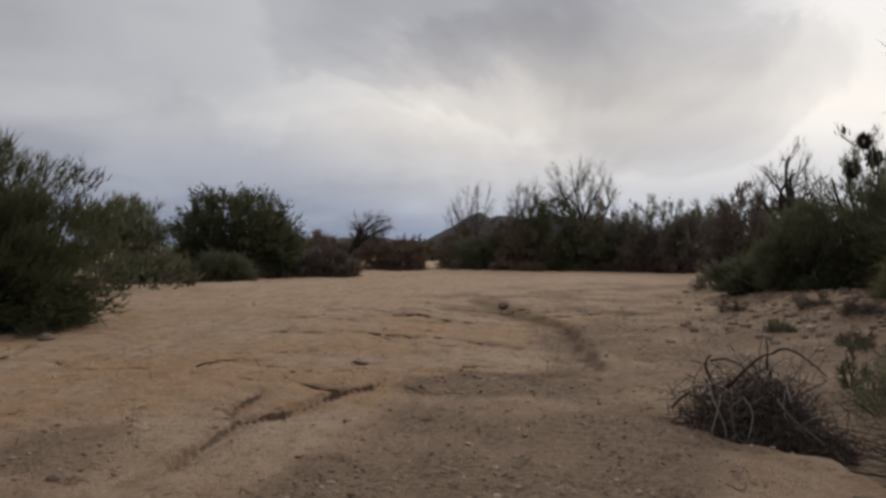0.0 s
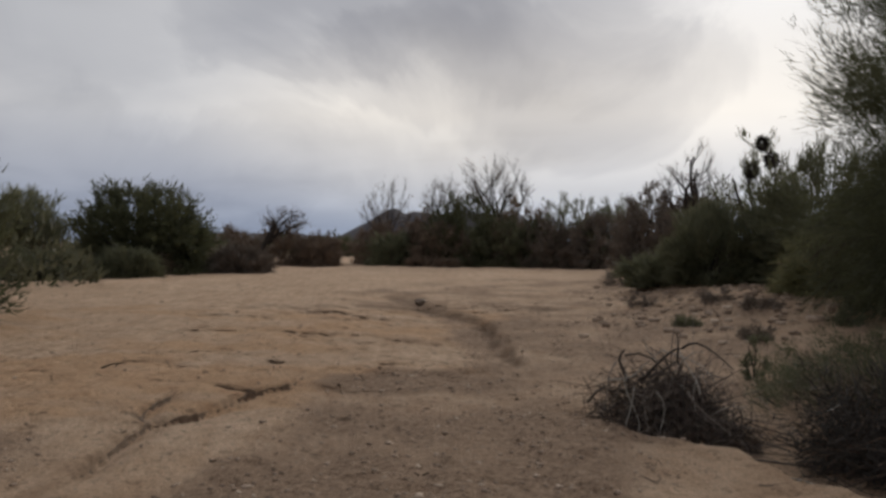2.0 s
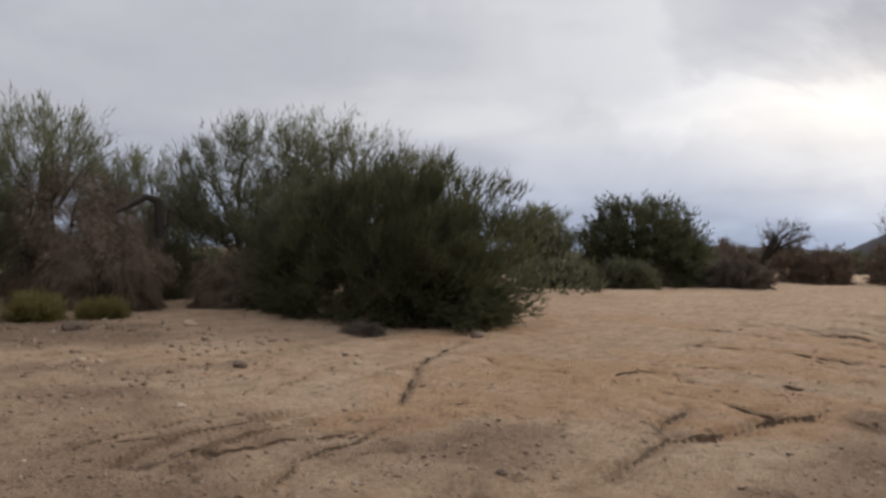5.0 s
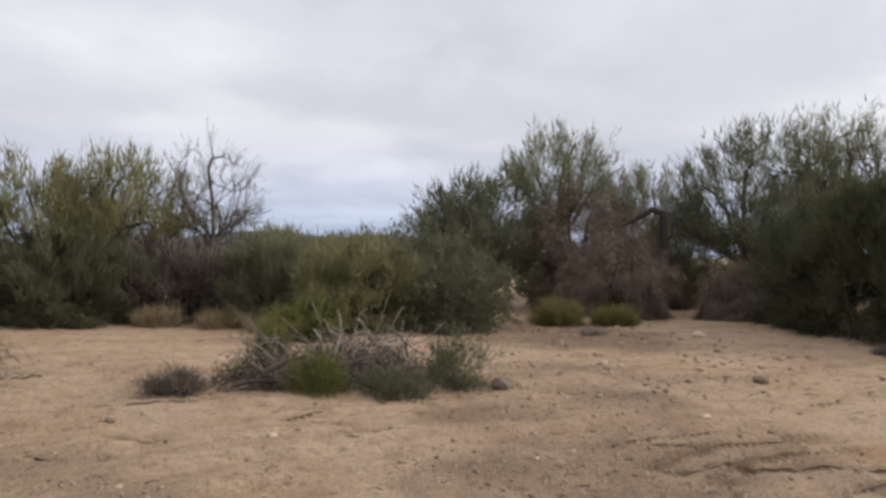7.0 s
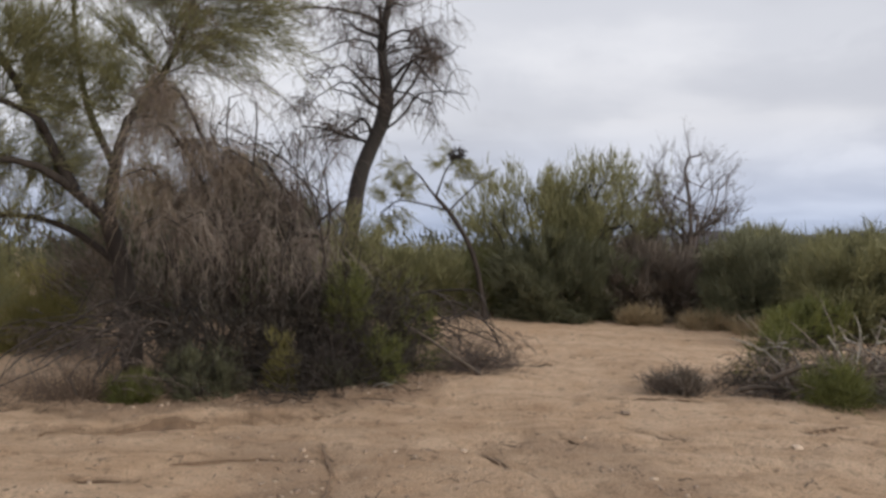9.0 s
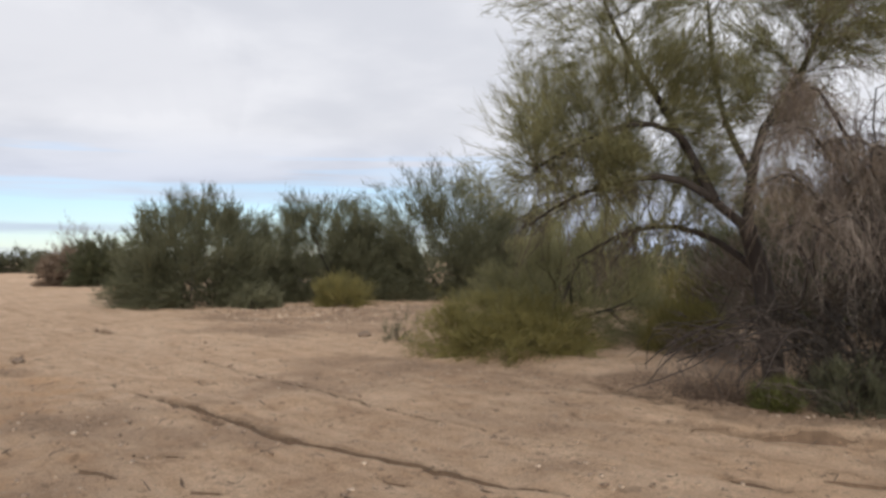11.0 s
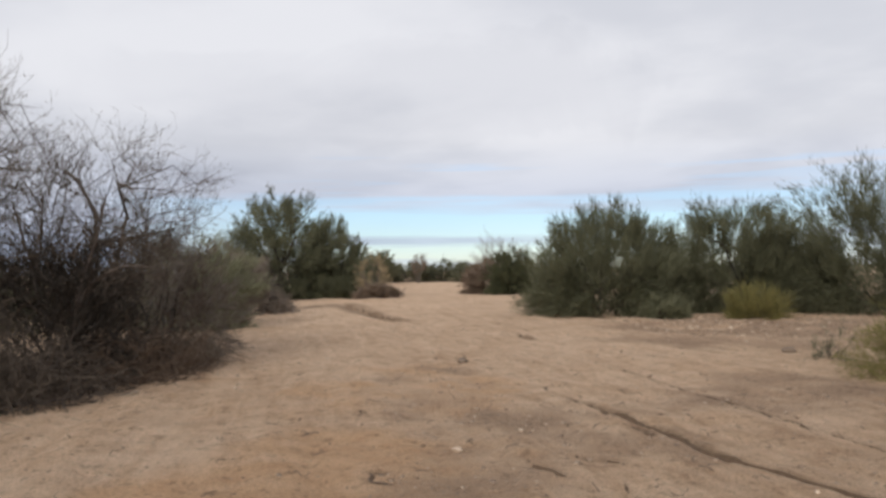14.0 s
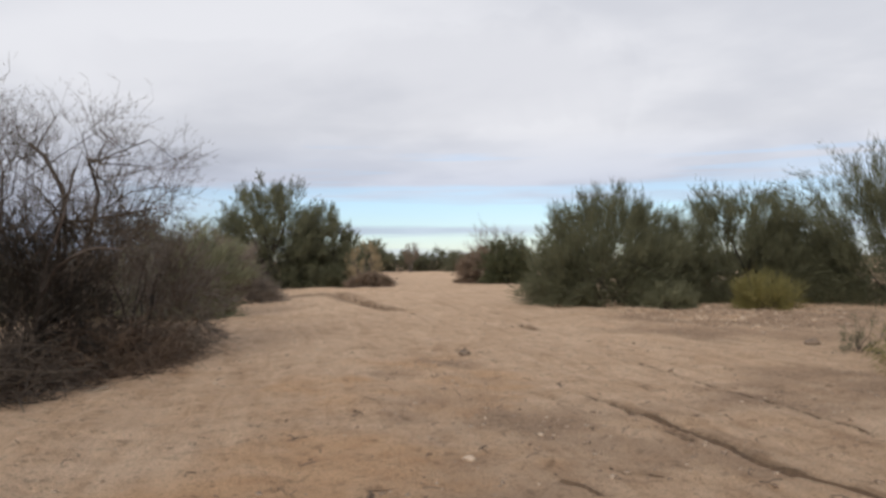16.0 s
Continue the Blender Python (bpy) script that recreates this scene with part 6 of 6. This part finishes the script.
plant("shrub", "small green bush by the flood debris", "shrub", (10.3, -45.5), 1.8, 1.0, leaf="olive", seed=117, **FAR)
plant("shrub", "dense olive-green bush bulging over the sand", "shrub", (-2.9, -26.6), 5.6, 3.8, 4.8, leaf="olive", seed=118, limbs=11, boughs=160, ters=8, leaves=42, llen=0.24, lwid=0.028, up=0.8, lumps=0.18, wisp=0.02)
plant("shrub", "broad olive-green bush with a rounded top", "shrub", (-7.6, -27.8), 6.0, 3.8, 4.6, leaf="olive", seed=119, limbs=11, boughs=160, ters=8, leaves=42, llen=0.24, lwid=0.028, up=0.7, lumps=0.12, wisp=0.02)
plant("palo_verde", "tall olive palo verde with feathery upright twigs", "tree", (-12.0, -26.2), 6.6, 4.2, leaf="olive", lift=0.0, stem=0.05, wisp=0.02, core=0.4, seed=120, limbs=11, boughs=260, ters=8, leaves=36, llen=0.26, lwid=0.026, up=0.5)
plant("palo_verde", "olive palo verde with feathery twigs", "tree", (-14.0, -21.5), 4.4, 3.5, leaf="palo", lift=0.0, stem=0.06, seed=121, limbs=10, boughs=80, ters=8, leaves=32, llen=0.27, lwid=0.028, up=0.8)
plant("shrub", "rounded yellow-green rabbitbrush on the gravel edge", "shrub", (-6.9, -24.2), 1.9, 0.95, leaf="yellow", seed=122, **GRASSY)
plant("shrub", "low grey-green bush on the gravel edge", "shrub", (-4.4, -24.6), 1.9, 0.75, leaf="grey", seed=123, limbs=9, boughs=72, ters=6, leaves=18, llen=0.14, lwid=0.028)
plant("weed", "upright green weed growing on the sand", "weed", (-5.2, -14.2), 0.7, 0.6, leaf="olive", seed=124, lumps=0.6, wisp=0.4, twig_len=0.5, limbs=7, boughs=16, ters=5, leaves=7, llen=0.10, lwid=0.012, up=1.1, stem=0.01)
plant("brush", "low brown brush at the far edge of the sand", "brush", (1.6, -49.0), 3.6, 2.0, leaf="brown", seed=125, **FAR)
plant("shrub", "dark green bush at the far edge of the sand", "shrub", (0.2, -46.5), 3.4, 2.7, leaf="dark", seed=126, **FAR)
plant("bare_tree", "pale bare tree above the far bushes", "tree", (1.0, -52.0), 4.0, 3.9, leaf="brown", wood="grey", lift=0.3, trunk_h=1.0, stem=0.06, up=0.7, seed=127, limbs=8, boughs=56, ters=6, leaves=3, shown=1.0, llen=0.26, lwid=0.032)
for _i, (_x, _y, _w, _h) in enumerate([(4.5, -100, 9, 2.2), (9.5, -106, 9, 2.6), (14.5, -103, 8, 2.4), (19.0, -98, 7, 3.0), (0.5, -92, 6, 2.4)]):
    plant("shrub", "dull green scrub closing the far bend of the wash", "shrub", (_x, _y), _w, _h, leaf="far", seed=130 + _i, limbs=9, boughs=63, ters=6, leaves=12, llen=0.45, lwid=0.14, group="far bend scrub")
for _i, (_x, _y, _w, _h) in enumerate([(-24, 93, 8, 2.3), (-29, 90, 8, 2.5), (-20, 90, 6, 2.2), (-34, 86, 7, 2.6)]):
    plant("shrub", "dull green scrub closing the far bend of the wash", "shrub", (_x, _y), _w, _h, leaf="far", seed=140 + _i, limbs=9, boughs=63, ters=6, leaves=12, llen=0.45, lwid=0.14, group="far bend scrub")
for _i, (_x, _y, _w, _h) in enumerate([(-10.6, 50.6, 2.2, 0.7), (-8.6, 49.6, 2.0, 0.6), (-12.2, 53.0, 1.8, 0.7), (-19.0, 70.0, 2.6, 1.0)]):
    plant("brush", "small brown bush on the open sand", "brush", (_x, _y), _w, _h, leaf="brown", seed=145 + _i, limbs=6, boughs=36, ters=5, leaves=14, llen=0.2, lwid=0.05, group="small brown bushes")

# ---------- driftwood, stones and litter ----------


def stick(rng, a, b, r, k=7, wob=0.1, sag=0.0):
    p = arcs(np.array([a], float), np.array([b], float), k, rng, sag=sag, wob=wob)
    return tubes(p, np.linspace(r, r * 0.35, k)[None], 6)


def driftwood(name, label, x, y, w, d, h, turn, seed, count, pale, roots=(), over="dry"):
    """A heap of flood wood: a dense mat of thin wood, single branches on it, and a few bleached ones."""
    rng = np.random.default_rng(seed)
    root = empty(name, x, y, ground_z(x, y), label, "driftwood", turn=turn)
    n = count

    def mat(n, r0, r1, l0, l1, name, wood, flat):
        ang = rng.uniform(0, 2 * np.pi, n)
        rr = np.sqrt(rng.random(n))
        c = np.stack([np.cos(ang) * rr * w / 2, np.sin(ang) * rr * d / 2, np.zeros(n)], 1)
        prof = np.clip(1.05 - (c[:, 0] / w * 2 + 0.3) ** 2 * 0.62 - (c[:, 1] / d * 2) ** 2 * 0.9, 0.06, 1)
        c[:, 2] = rng.random(n) ** 0.8 * h * prof * (0.75 + 0.5 * vnoise(c[:, 0] * 2.2 + seed, c[:, 1] * 2.2))
        dr = unit(rng.normal(size=(n, 3)) * [1.2, 0.9, flat] + [0.3, 0, -0.2])
        ln = rng.uniform(l0, l1, n)[:, None]
        p = arcs(c - dr * ln / 2, c + dr * ln / 2, 5, rng, sag=0.06, wob=0.13)
        p[..., 2] = np.maximum(p[..., 2], 0.01)
        tagged(part(name, *tubes(p, rng.uniform(r0, r1, (n, 1)) * np.linspace(1, 0.4, 5), 3), B[wood], root), kind="stuff")
    mat(n, 0.0025, 0.005, 0.15, 0.5, "twig_mat", "dark", 0.9)
    mat(n // 2, 0.0025, 0.006, 0.2, 0.6, "dry_twig_mat", over, 0.8)
    for i in range(pale):
        ang = rng.uniform(0, 2 * np.pi)
        c = np.array([math.cos(ang) * w * 0.3 * rng.random(), math.sin(ang) * d * 0.3, h * rng.uniform(0.35, 0.85)])
        dr = unit(rng.normal(size=3) * [1, 0.8, 0.6])
        part("branch", *stick(rng, c - dr * 0.3, c + dr * rng.uniform(0.2, 0.5), rng.uniform(0.006, 0.011), wob=0.10), B["pale" if i % 2 else "dry"], root, smooth=True)
    for a, b, r, wd, sg in roots:
        part("root", *stick(rng, a, b, r, wob=0.10, sag=sg), B[wd], root, smooth=True)
    return root


_pile = driftwood("driftwood_pile", "dark tangled root wad and flood wood on the sand", 0.76, 7.1, 1.4, 0.95, 0.80, -20, 201, 700, 14, over="brown",
                  roots=[((-0.3, 0, 0.5), (0.05, 0.1, 0.80), 0.018, "dark", 0.05), ((0.05, 0.1, 0.80), (0.5, 0.0, 0.66), 0.012, "dark", 0.10), ((-0.75, -0.1, 0.28), (-0.4, 0, 0.42), 0.012, "dry", 0.1),
                         ((-0.8, -0.2, 0.0), (-0.62, -0.2, 0.34), 0.010, "dry", 0.1), ((-0.25, -0.35, 0.5), (-0.1, -0.55, 0.05), 0.006, "pale", 0.02),
                         ((0.05, 0.1, 0.62), (0.0, 0.1, 0.92), 0.012, "dark", 0.0), ((-0.30, -0.42, 0.62), (-0.2, -0.5, 0.02), 0.007, "pale", 0.04), ((-0.05, -0.42, 0.5), (0.0, -0.5, 0.05), 0.006, "pale", 0.03), ((0.2, -0.35, 0.5), (0.55, -0.42, 0.2), 0.007, "weathered", 0.06), ((-0.42, -0.3, 0.7), (-0.5, -0.4, 0.3), 0.007, "weathered", 0.05), ((0.5, -0.45, 0.05), (1.25, -0.5, 0.03), 0.012, "dry", 0.02), ((-0.45, 0.1, 0.45), (-0.5, 0.2, 0.74), 0.02, "dark", 0)])
tangle("", "", (0.7, 7.1), 1.05, 0.72, 0.85, 520, "dusky", seed=221, fall=0.4, curly=0.4, lmin=0.25, lmax=0.75, r=0.005, root=_pile)
tangle("", "", (0.85, 7.05), 1.3, 0.55, 0.95, 260, "weathered", seed=222, fall=0.5, curly=0.4, lmin=0.25, lmax=0.7, r=0.004, root=_pile)
_pile = driftwood("brush_pile", "dark heap of dead brush and grass at the bank", 2.5, 6.15, 1.7, 1.7, 0.6, 30, 202, 600, 3, over="brown",
                  roots=[((-0.95, -0.75, 0.05), (-0.15, -0.9, 0.10), 0.012, "pale", 0.08), ((-0.25, -0.9, 0.12), (-0.1, -1.0, -0.02), 0.009, "pale", 0), ((-0.2, -0.3, 0.3), (0.1, -0.3, 0.75), 0.009, "pale", 0)])
tangle("", "", (2.5, 6.15), 1.9, 0.7, 1.9, 520, "dark", seed=223, fall=0.6, curly=0.4, lmin=0.25, lmax=0.8, r=0.0045, root=_pile)
plant("shrub", "dark green bush growing over the dead brush heap", "shrub", (3.5, 8.6), 2.8, 0.85, 2.0, leaf="dark", seed=203, limbs=10, boughs=90, ters=7, leaves=20, llen=0.10, lwid=0.012, up=0.4, stem=0.014, loose=0.7, lumps=0.5)
plant("weed", "upright leafy weed beside the dead brush", "weed", (1.9, 9.4), 0.26, 0.72, leaf="olive", seed=204, limbs=5, boughs=18, ters=4, leaves=8, shown=1.0, llen=0.06, lwid=0.018, up=1.1, stem=0.012, lumps=0.7, loose=0.7)
plant("weed", "dark green weed clump on the bank", "weed", (2.95, 6.9), 1.5, 0.75, leaf="dark", loose=0.6, seed=205, limbs=9, boughs=22, ters=5, leaves=14, llen=0.18, twig_len=0.6, lumps=0.6, wisp=0.3, lwid=0.012, up=0.9, stem=0.01)
_pile = driftwood("driftwood_pile", "heap of grey flood wood with green weeds on the sand", -9.9, 0.1, 1.5, 2.9, 0.70, 8, 206, 900, 40, over="tan",
          roots=[((0, 0.1, 0.3), (0.0, 0.0, 0.92), 0.011, "pale", 0.1), ((0.1, 0.35, 0.5), (0.1, 0.2, 0.8), 0.010, "pale", 0.3), ((0.1, 0.2, 0.62), (0.1, 0.42, 0.6), 0.010, "pale", 0.2), ((0, 0.9, 0.3), (-0.1, 0.55, 0.85), 0.014, "dry", 0.1),
                 ((0.5, -0.9, 0.25), (0.4, 0.1, 0.36), 0.03, "dry", 0.1), ((0.4, -1.2, 0.1), (0.5, -0.3, 0.28), 0.03, "dry", 0.1), ((0.6, -0.8, 0.1), (0.5, 0.5, 0.4), 0.028, "dry", 0.1)])
tangle("", "", (-9.9, 0.1), 1.3, 0.5, 2.6, 300, "weathered", seed=224, fall=0.35, lmin=0.5, lmax=1.2, r=0.010, root=_pile)
for _i, (_x, _y, _w, _h, _l) in enumerate([(-9.1, -0.1, 0.55, 0.45, "fresh"), (-9.4, 1.4, 0.8, 0.66, "olive"), (-9.1, 0.7, 0.8, 0.28, "olive"), (-10.4, -0.7, 0.6, 0.9, "fresh"), (-9.4, -1.6, 0.6, 0.22, "dusk")]):
    plant("weed", {"fresh": "bright green weed on the flood wood", "olive": "dark green weed on the flood wood", "dusk": "dry grey weed beside the flood wood"}[_l], "weed", (_x, _y), _w, _h, leaf=_l, seed=210 + _i, limbs=8, boughs=34, ters=6, leaves=18, loose=0.6, llen=0.11, lwid=0.011, up=0.9, stem=0.01, lumps=0.8, wisp=0.4, twig_len=0.75, core=0.25, group="weeds on the flood wood")


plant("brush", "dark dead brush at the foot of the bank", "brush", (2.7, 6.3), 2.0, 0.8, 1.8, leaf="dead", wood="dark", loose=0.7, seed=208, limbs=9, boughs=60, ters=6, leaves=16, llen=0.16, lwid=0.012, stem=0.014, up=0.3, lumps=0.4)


def log_piece(x, y, length, r, turn, wood, label, tilt=3):
    rng = np.random.default_rng(int(abs(x * 100 + y * 10)))
    root = empty("fallen_branch", x, y, ground_z(x, y) + r * 0.6, label, "branch", turn=turn)
    part("stem", *stick(rng, (-length / 2, 0, 0), (length / 2, 0, 0.06), r, wob=0.05), B[wood], root, smooth=True)
    part("side_twig", *stick(rng, (0, 0, 0.01), (length * 0.3, 0.12, 0.1), r * 0.5, wob=0.1), B[wood], root, smooth=True)


plant("weed", "dry and green grass on the dead brush heap", "weed", (2.4, 8.0), 1.3, 0.42, leaf="olive", loose=0.7, seed=206, limbs=9, boughs=22, ters=6, leaves=14, llen=0.18, lwid=0.010, up=0.9, stem=0.01, lumps=0.7, wisp=0.3, twig_len=0.6)
plant("dry_grass", "dry brown grass on the dead brush heap", "grass", (2.7, 7.5), 1.6, 0.5, leaf="brown", loose=0.7, seed=207, limbs=9, boughs=26, ters=6, leaves=14, llen=0.2, lwid=0.009, up=0.9, stem=0.01, lumps=0.7, wisp=0.3, twig_len=0.6)
log_piece(1.62, 5.88, 0.75, 0.010, -55, "pale", "pale curved stick on the sand by the brush heap")
log_piece(5.35, -10.55, 0.75, 0.035, 15, "tan", "pale log lying in the flood debris")
log_piece(-8.0, -4.6, 0.34, 0.014, 60, "pale", "bleached curved stick on the sand")
log_piece(-7.3, -6.3, 0.4, 0.016, 40, "pale", "bleached forked stick by the brush")
log_piece(-5.6, 8.6, 0.3, 0.012, 10, "dark", "dark short stick on the sand")
log_piece(-10.2, -3.6, 0.5, 0.014, 80, "dry", "dry stick on the sand")


def rock_mesh(rng, s, flat=0.6):
    bm = bmesh.new()
    bmesh.ops.create_icosphere(bm, subdivisions=2, radius=1)
    for v in bm.verts:
        v.co *= 1 + 0.35 * noise.noise(v.co * 1.4 + Vector(rng.uniform(0, 9, 3)) * 0 + Vector((s * 31, 0, 0)))
        v.co.z *= flat
        v.co.x *= 1.25
        v.co *= s
    me = bpy.data.meshes.new("rock")
    bm.to_mesh(me)
    bm.free()
    return me


_rng = np.random.default_rng(300)
for _x, _y, _s, _m, _l in [(-9.35, 2.02, 0.14, "d", "dark brown stone on the sand"), (-9.36, 5.33, 0.10, "d", "dark brown stone on the sand"), (-9.96, 10.57, 0.13, "d", "dark brown stone on the sand"),
                           (-15.26, 5.38, 0.20, "d", "reddish stone on the gravel edge"), (-7.25, -0.52, 0.045, "p", "small pale stone on the sand"), (-4.4, 21.1, 0.16, "d", "dark stone at the rill edge"),
                           (0.5, -7.6, 0.045, "p", "small pale stone on the sand"), (-4.96, -15.5, 0.12, "d", "flat dark stone on the sand"), (-7.55, 3.6, 0.05, "p", "small pale stone on the sand"),
                           (0.9, -13.9, 0.09, "d", "dark stone on the sand"), (-14.4, 7.2, 0.13, "p", "pale stone on the gravel edge"), (-3.9, 4.2, 0.04, "d", "small dark stone on the sand"),
                           (-8.0, -2.0, 0.04, "d", "small dark stone on the sand"), (0.2, 4.6, 0.045, "d", "small dark stone on the sand"), (2.3, 5.0, 0.05, "d", "small dark stone on the sand")]:
    _me = rock_mesh(_rng, _s)
    _me.materials.append(ROCK if _m == "d" else STONE)
    _ob = new("stone", _me)
    _ob.matrix_world = pose(_x, _y, ground_z(_x, _y) + _s * 0.25, 0, 0, _rng.uniform(0, 360))
    tagged(_ob, _l, "stone", "loose stones")
plant("brush", "small flat clump of dry brown litter on the sand", "brush", (-11.6, 9.2), 0.85, 0.22, 0.6, leaf="dusk", wood="dry", seed=310, limbs=8, boughs=48, ters=6, leaves=10, llen=0.12, lwid=0.012, stem=0.01, up=0.1)


def scatter():
    """Pebbles over the stony stretches, and small litter."""
    rng = np.random.default_rng(320)
    ico = bmesh.new()
    bmesh.ops.create_cube(ico, size=1.5)
    iv = np.array([v.co[:] for v in ico.verts])
    fa = np.array([[v.index for v in f.verts] for f in ico.faces])  # knocked-about six-sided pebble
    ico.free()
    n = 100000
    az = np.radians(rng.uniform(-25, 220, n))
    r = 3.4 + 26 * rng.random(n) ** 1.5
    x, y = -np.sin(az) * r, np.cos(az) * r - 0.4
    g = gravel_at(x, y)
    keep = rng.random(n) < np.clip(g * 0.5, 0.02, 1)
    x, y, r = x[keep][:24000], y[keep][:24000], r[keep][:24000]
    n = len(x)
    s = 0.004 + 0.016 * rng.random(n) ** 3.5 + 0.0005 * r
    z = bed(x, y) + s * 0.15
    sc = np.stack([s * rng.uniform(0.8, 1.5, n), s * rng.uniform(0.8, 1.3, n), s * rng.uniform(0.4, 0.8, n)], 1)
    th = rng.uniform(0, 2 * np.pi, n)
    v = iv[None] * sc[:, None] * (1 + 0.22 * rng.normal(size=(n, len(iv), 1)))
    v = v + rng.normal(size=v.shape) * s[:, None, None] * 0.18
    c, sn = np.cos(th)[:, None], np.sin(th)[:, None]
    v = np.stack([v[..., 0] * c - v[..., 1] * sn, v[..., 0] * sn + v[..., 1] * c, v[..., 2]], -1) + np.stack([x, y, z], 1)[:, None]
    f = fa[None] + (np.arange(n) * len(iv))[:, None, None]
    tagged(new("pebbles", mesh_np("pebbles", v.reshape(-1, 3), f.reshape(-1, 4), STONE)), "scattered grey and pale pebbles on the sandy bed", "pebbles", kind="stuff")
    # larger stones along the gravel bar and the western edge
    n = 2800
    pick = rng.random(n)
    x = np.where(pick < 0.62, rng.uniform(1.5, 11.0, n) + rng.normal(size=n) * 1.1, np.where(pick < 0.75, rng.uniform(-17, -8.5, n), rng.uniform(-9, -3, n)))
    y = np.where(pick < 0.62, rng.uniform(13.5, 27, n) + rng.normal(size=n) * 1.2, np.where(pick < 0.75, rng.uniform(1.5, 7.5, n), rng.uniform(-25, -18, n)))
    s = (0.02 + 0.075 * rng.random(n) ** 1.8) * np.where(pick < 0.62, 1.0, 0.55)
    z = bed(x, y) + s * 0.2
    sc = np.stack([s * rng.uniform(0.8, 1.6, n), s * rng.uniform(0.8, 1.3, n), s * rng.uniform(0.4, 0.8, n)], 1)
    v = iv[None] * sc[:, None] * (1 + 0.2 * rng.normal(size=(n, len(iv), 1))) + np.stack([x, y, z], 1)[:, None]
    f = fa[None] + (np.arange(n) * len(iv))[:, None, None]
    tagged(new("cobbles", mesh_np("cobbles", v.reshape(-1, 3), f.reshape(-1, 4), STONE)), "pale and brown cobbles along the gravel bars", "cobbles", kind="stuff")
    # twig litter
    n = 1500
    az = np.radians(rng.uniform(-25, 215, n))
    r = 3.6 + 18 * rng.random(n) ** 1.3
    x, y = -np.sin(az) * r, np.cos(az) * r - 0.4
    a = np.stack([x, y, bed(x, y) + 0.006], 1)
    d = np.stack([rng.normal(size=n), rng.normal(size=n), 0.1 * np.abs(rng.normal(size=n))], 1)
    p = arcs(a, a + unit(d) * rng.uniform(0.03, 0.16, (n, 1)), 4, rng, wob=0.15)
    v, f = tubes(p, np.linspace(0.004, 0.002, 4)[None] * rng.uniform(0.7, 1.5, (n, 1)), 3)
    tagged(new("twig_litter", mesh_np("twig_litter", v, f, B["dry"])), "small dark twig litter on the sand", "litter", kind="stuff")


scatter()
for _i, (_x, _y, _w, _h, _l) in enumerate([(2.6, 12.5, 0.5, 0.25, "dusk"), (4.2, 13.6, 0.6, 0.3, "olive"), (3.4, 15.8, 0.7, 0.3, "dusk"), (1.8, 14.4, 0.4, 0.2, "olive"), (5.0, 15.4, 0.6, 0.35, "olive"), (2.9, 17.8, 0.8, 0.35, "dusk"), (4.6, 18.8, 0.8, 0.4, "grey"), (1.4, 19.5, 0.7, 0.3, "dusk")]):
    plant("weed", {"dusk": "small dry grey weed on the gravel bar", "olive": "small green weed on the gravel bar", "grey": "small grey-green weed on the gravel bar"}[_l], "weed", (_x, _y), _w, _h, leaf=_l, seed=330 + _i, limbs=6, boughs=16, ters=5, leaves=12, llen=0.1, lwid=0.016, stem=0.008, group="gravel bar weeds")
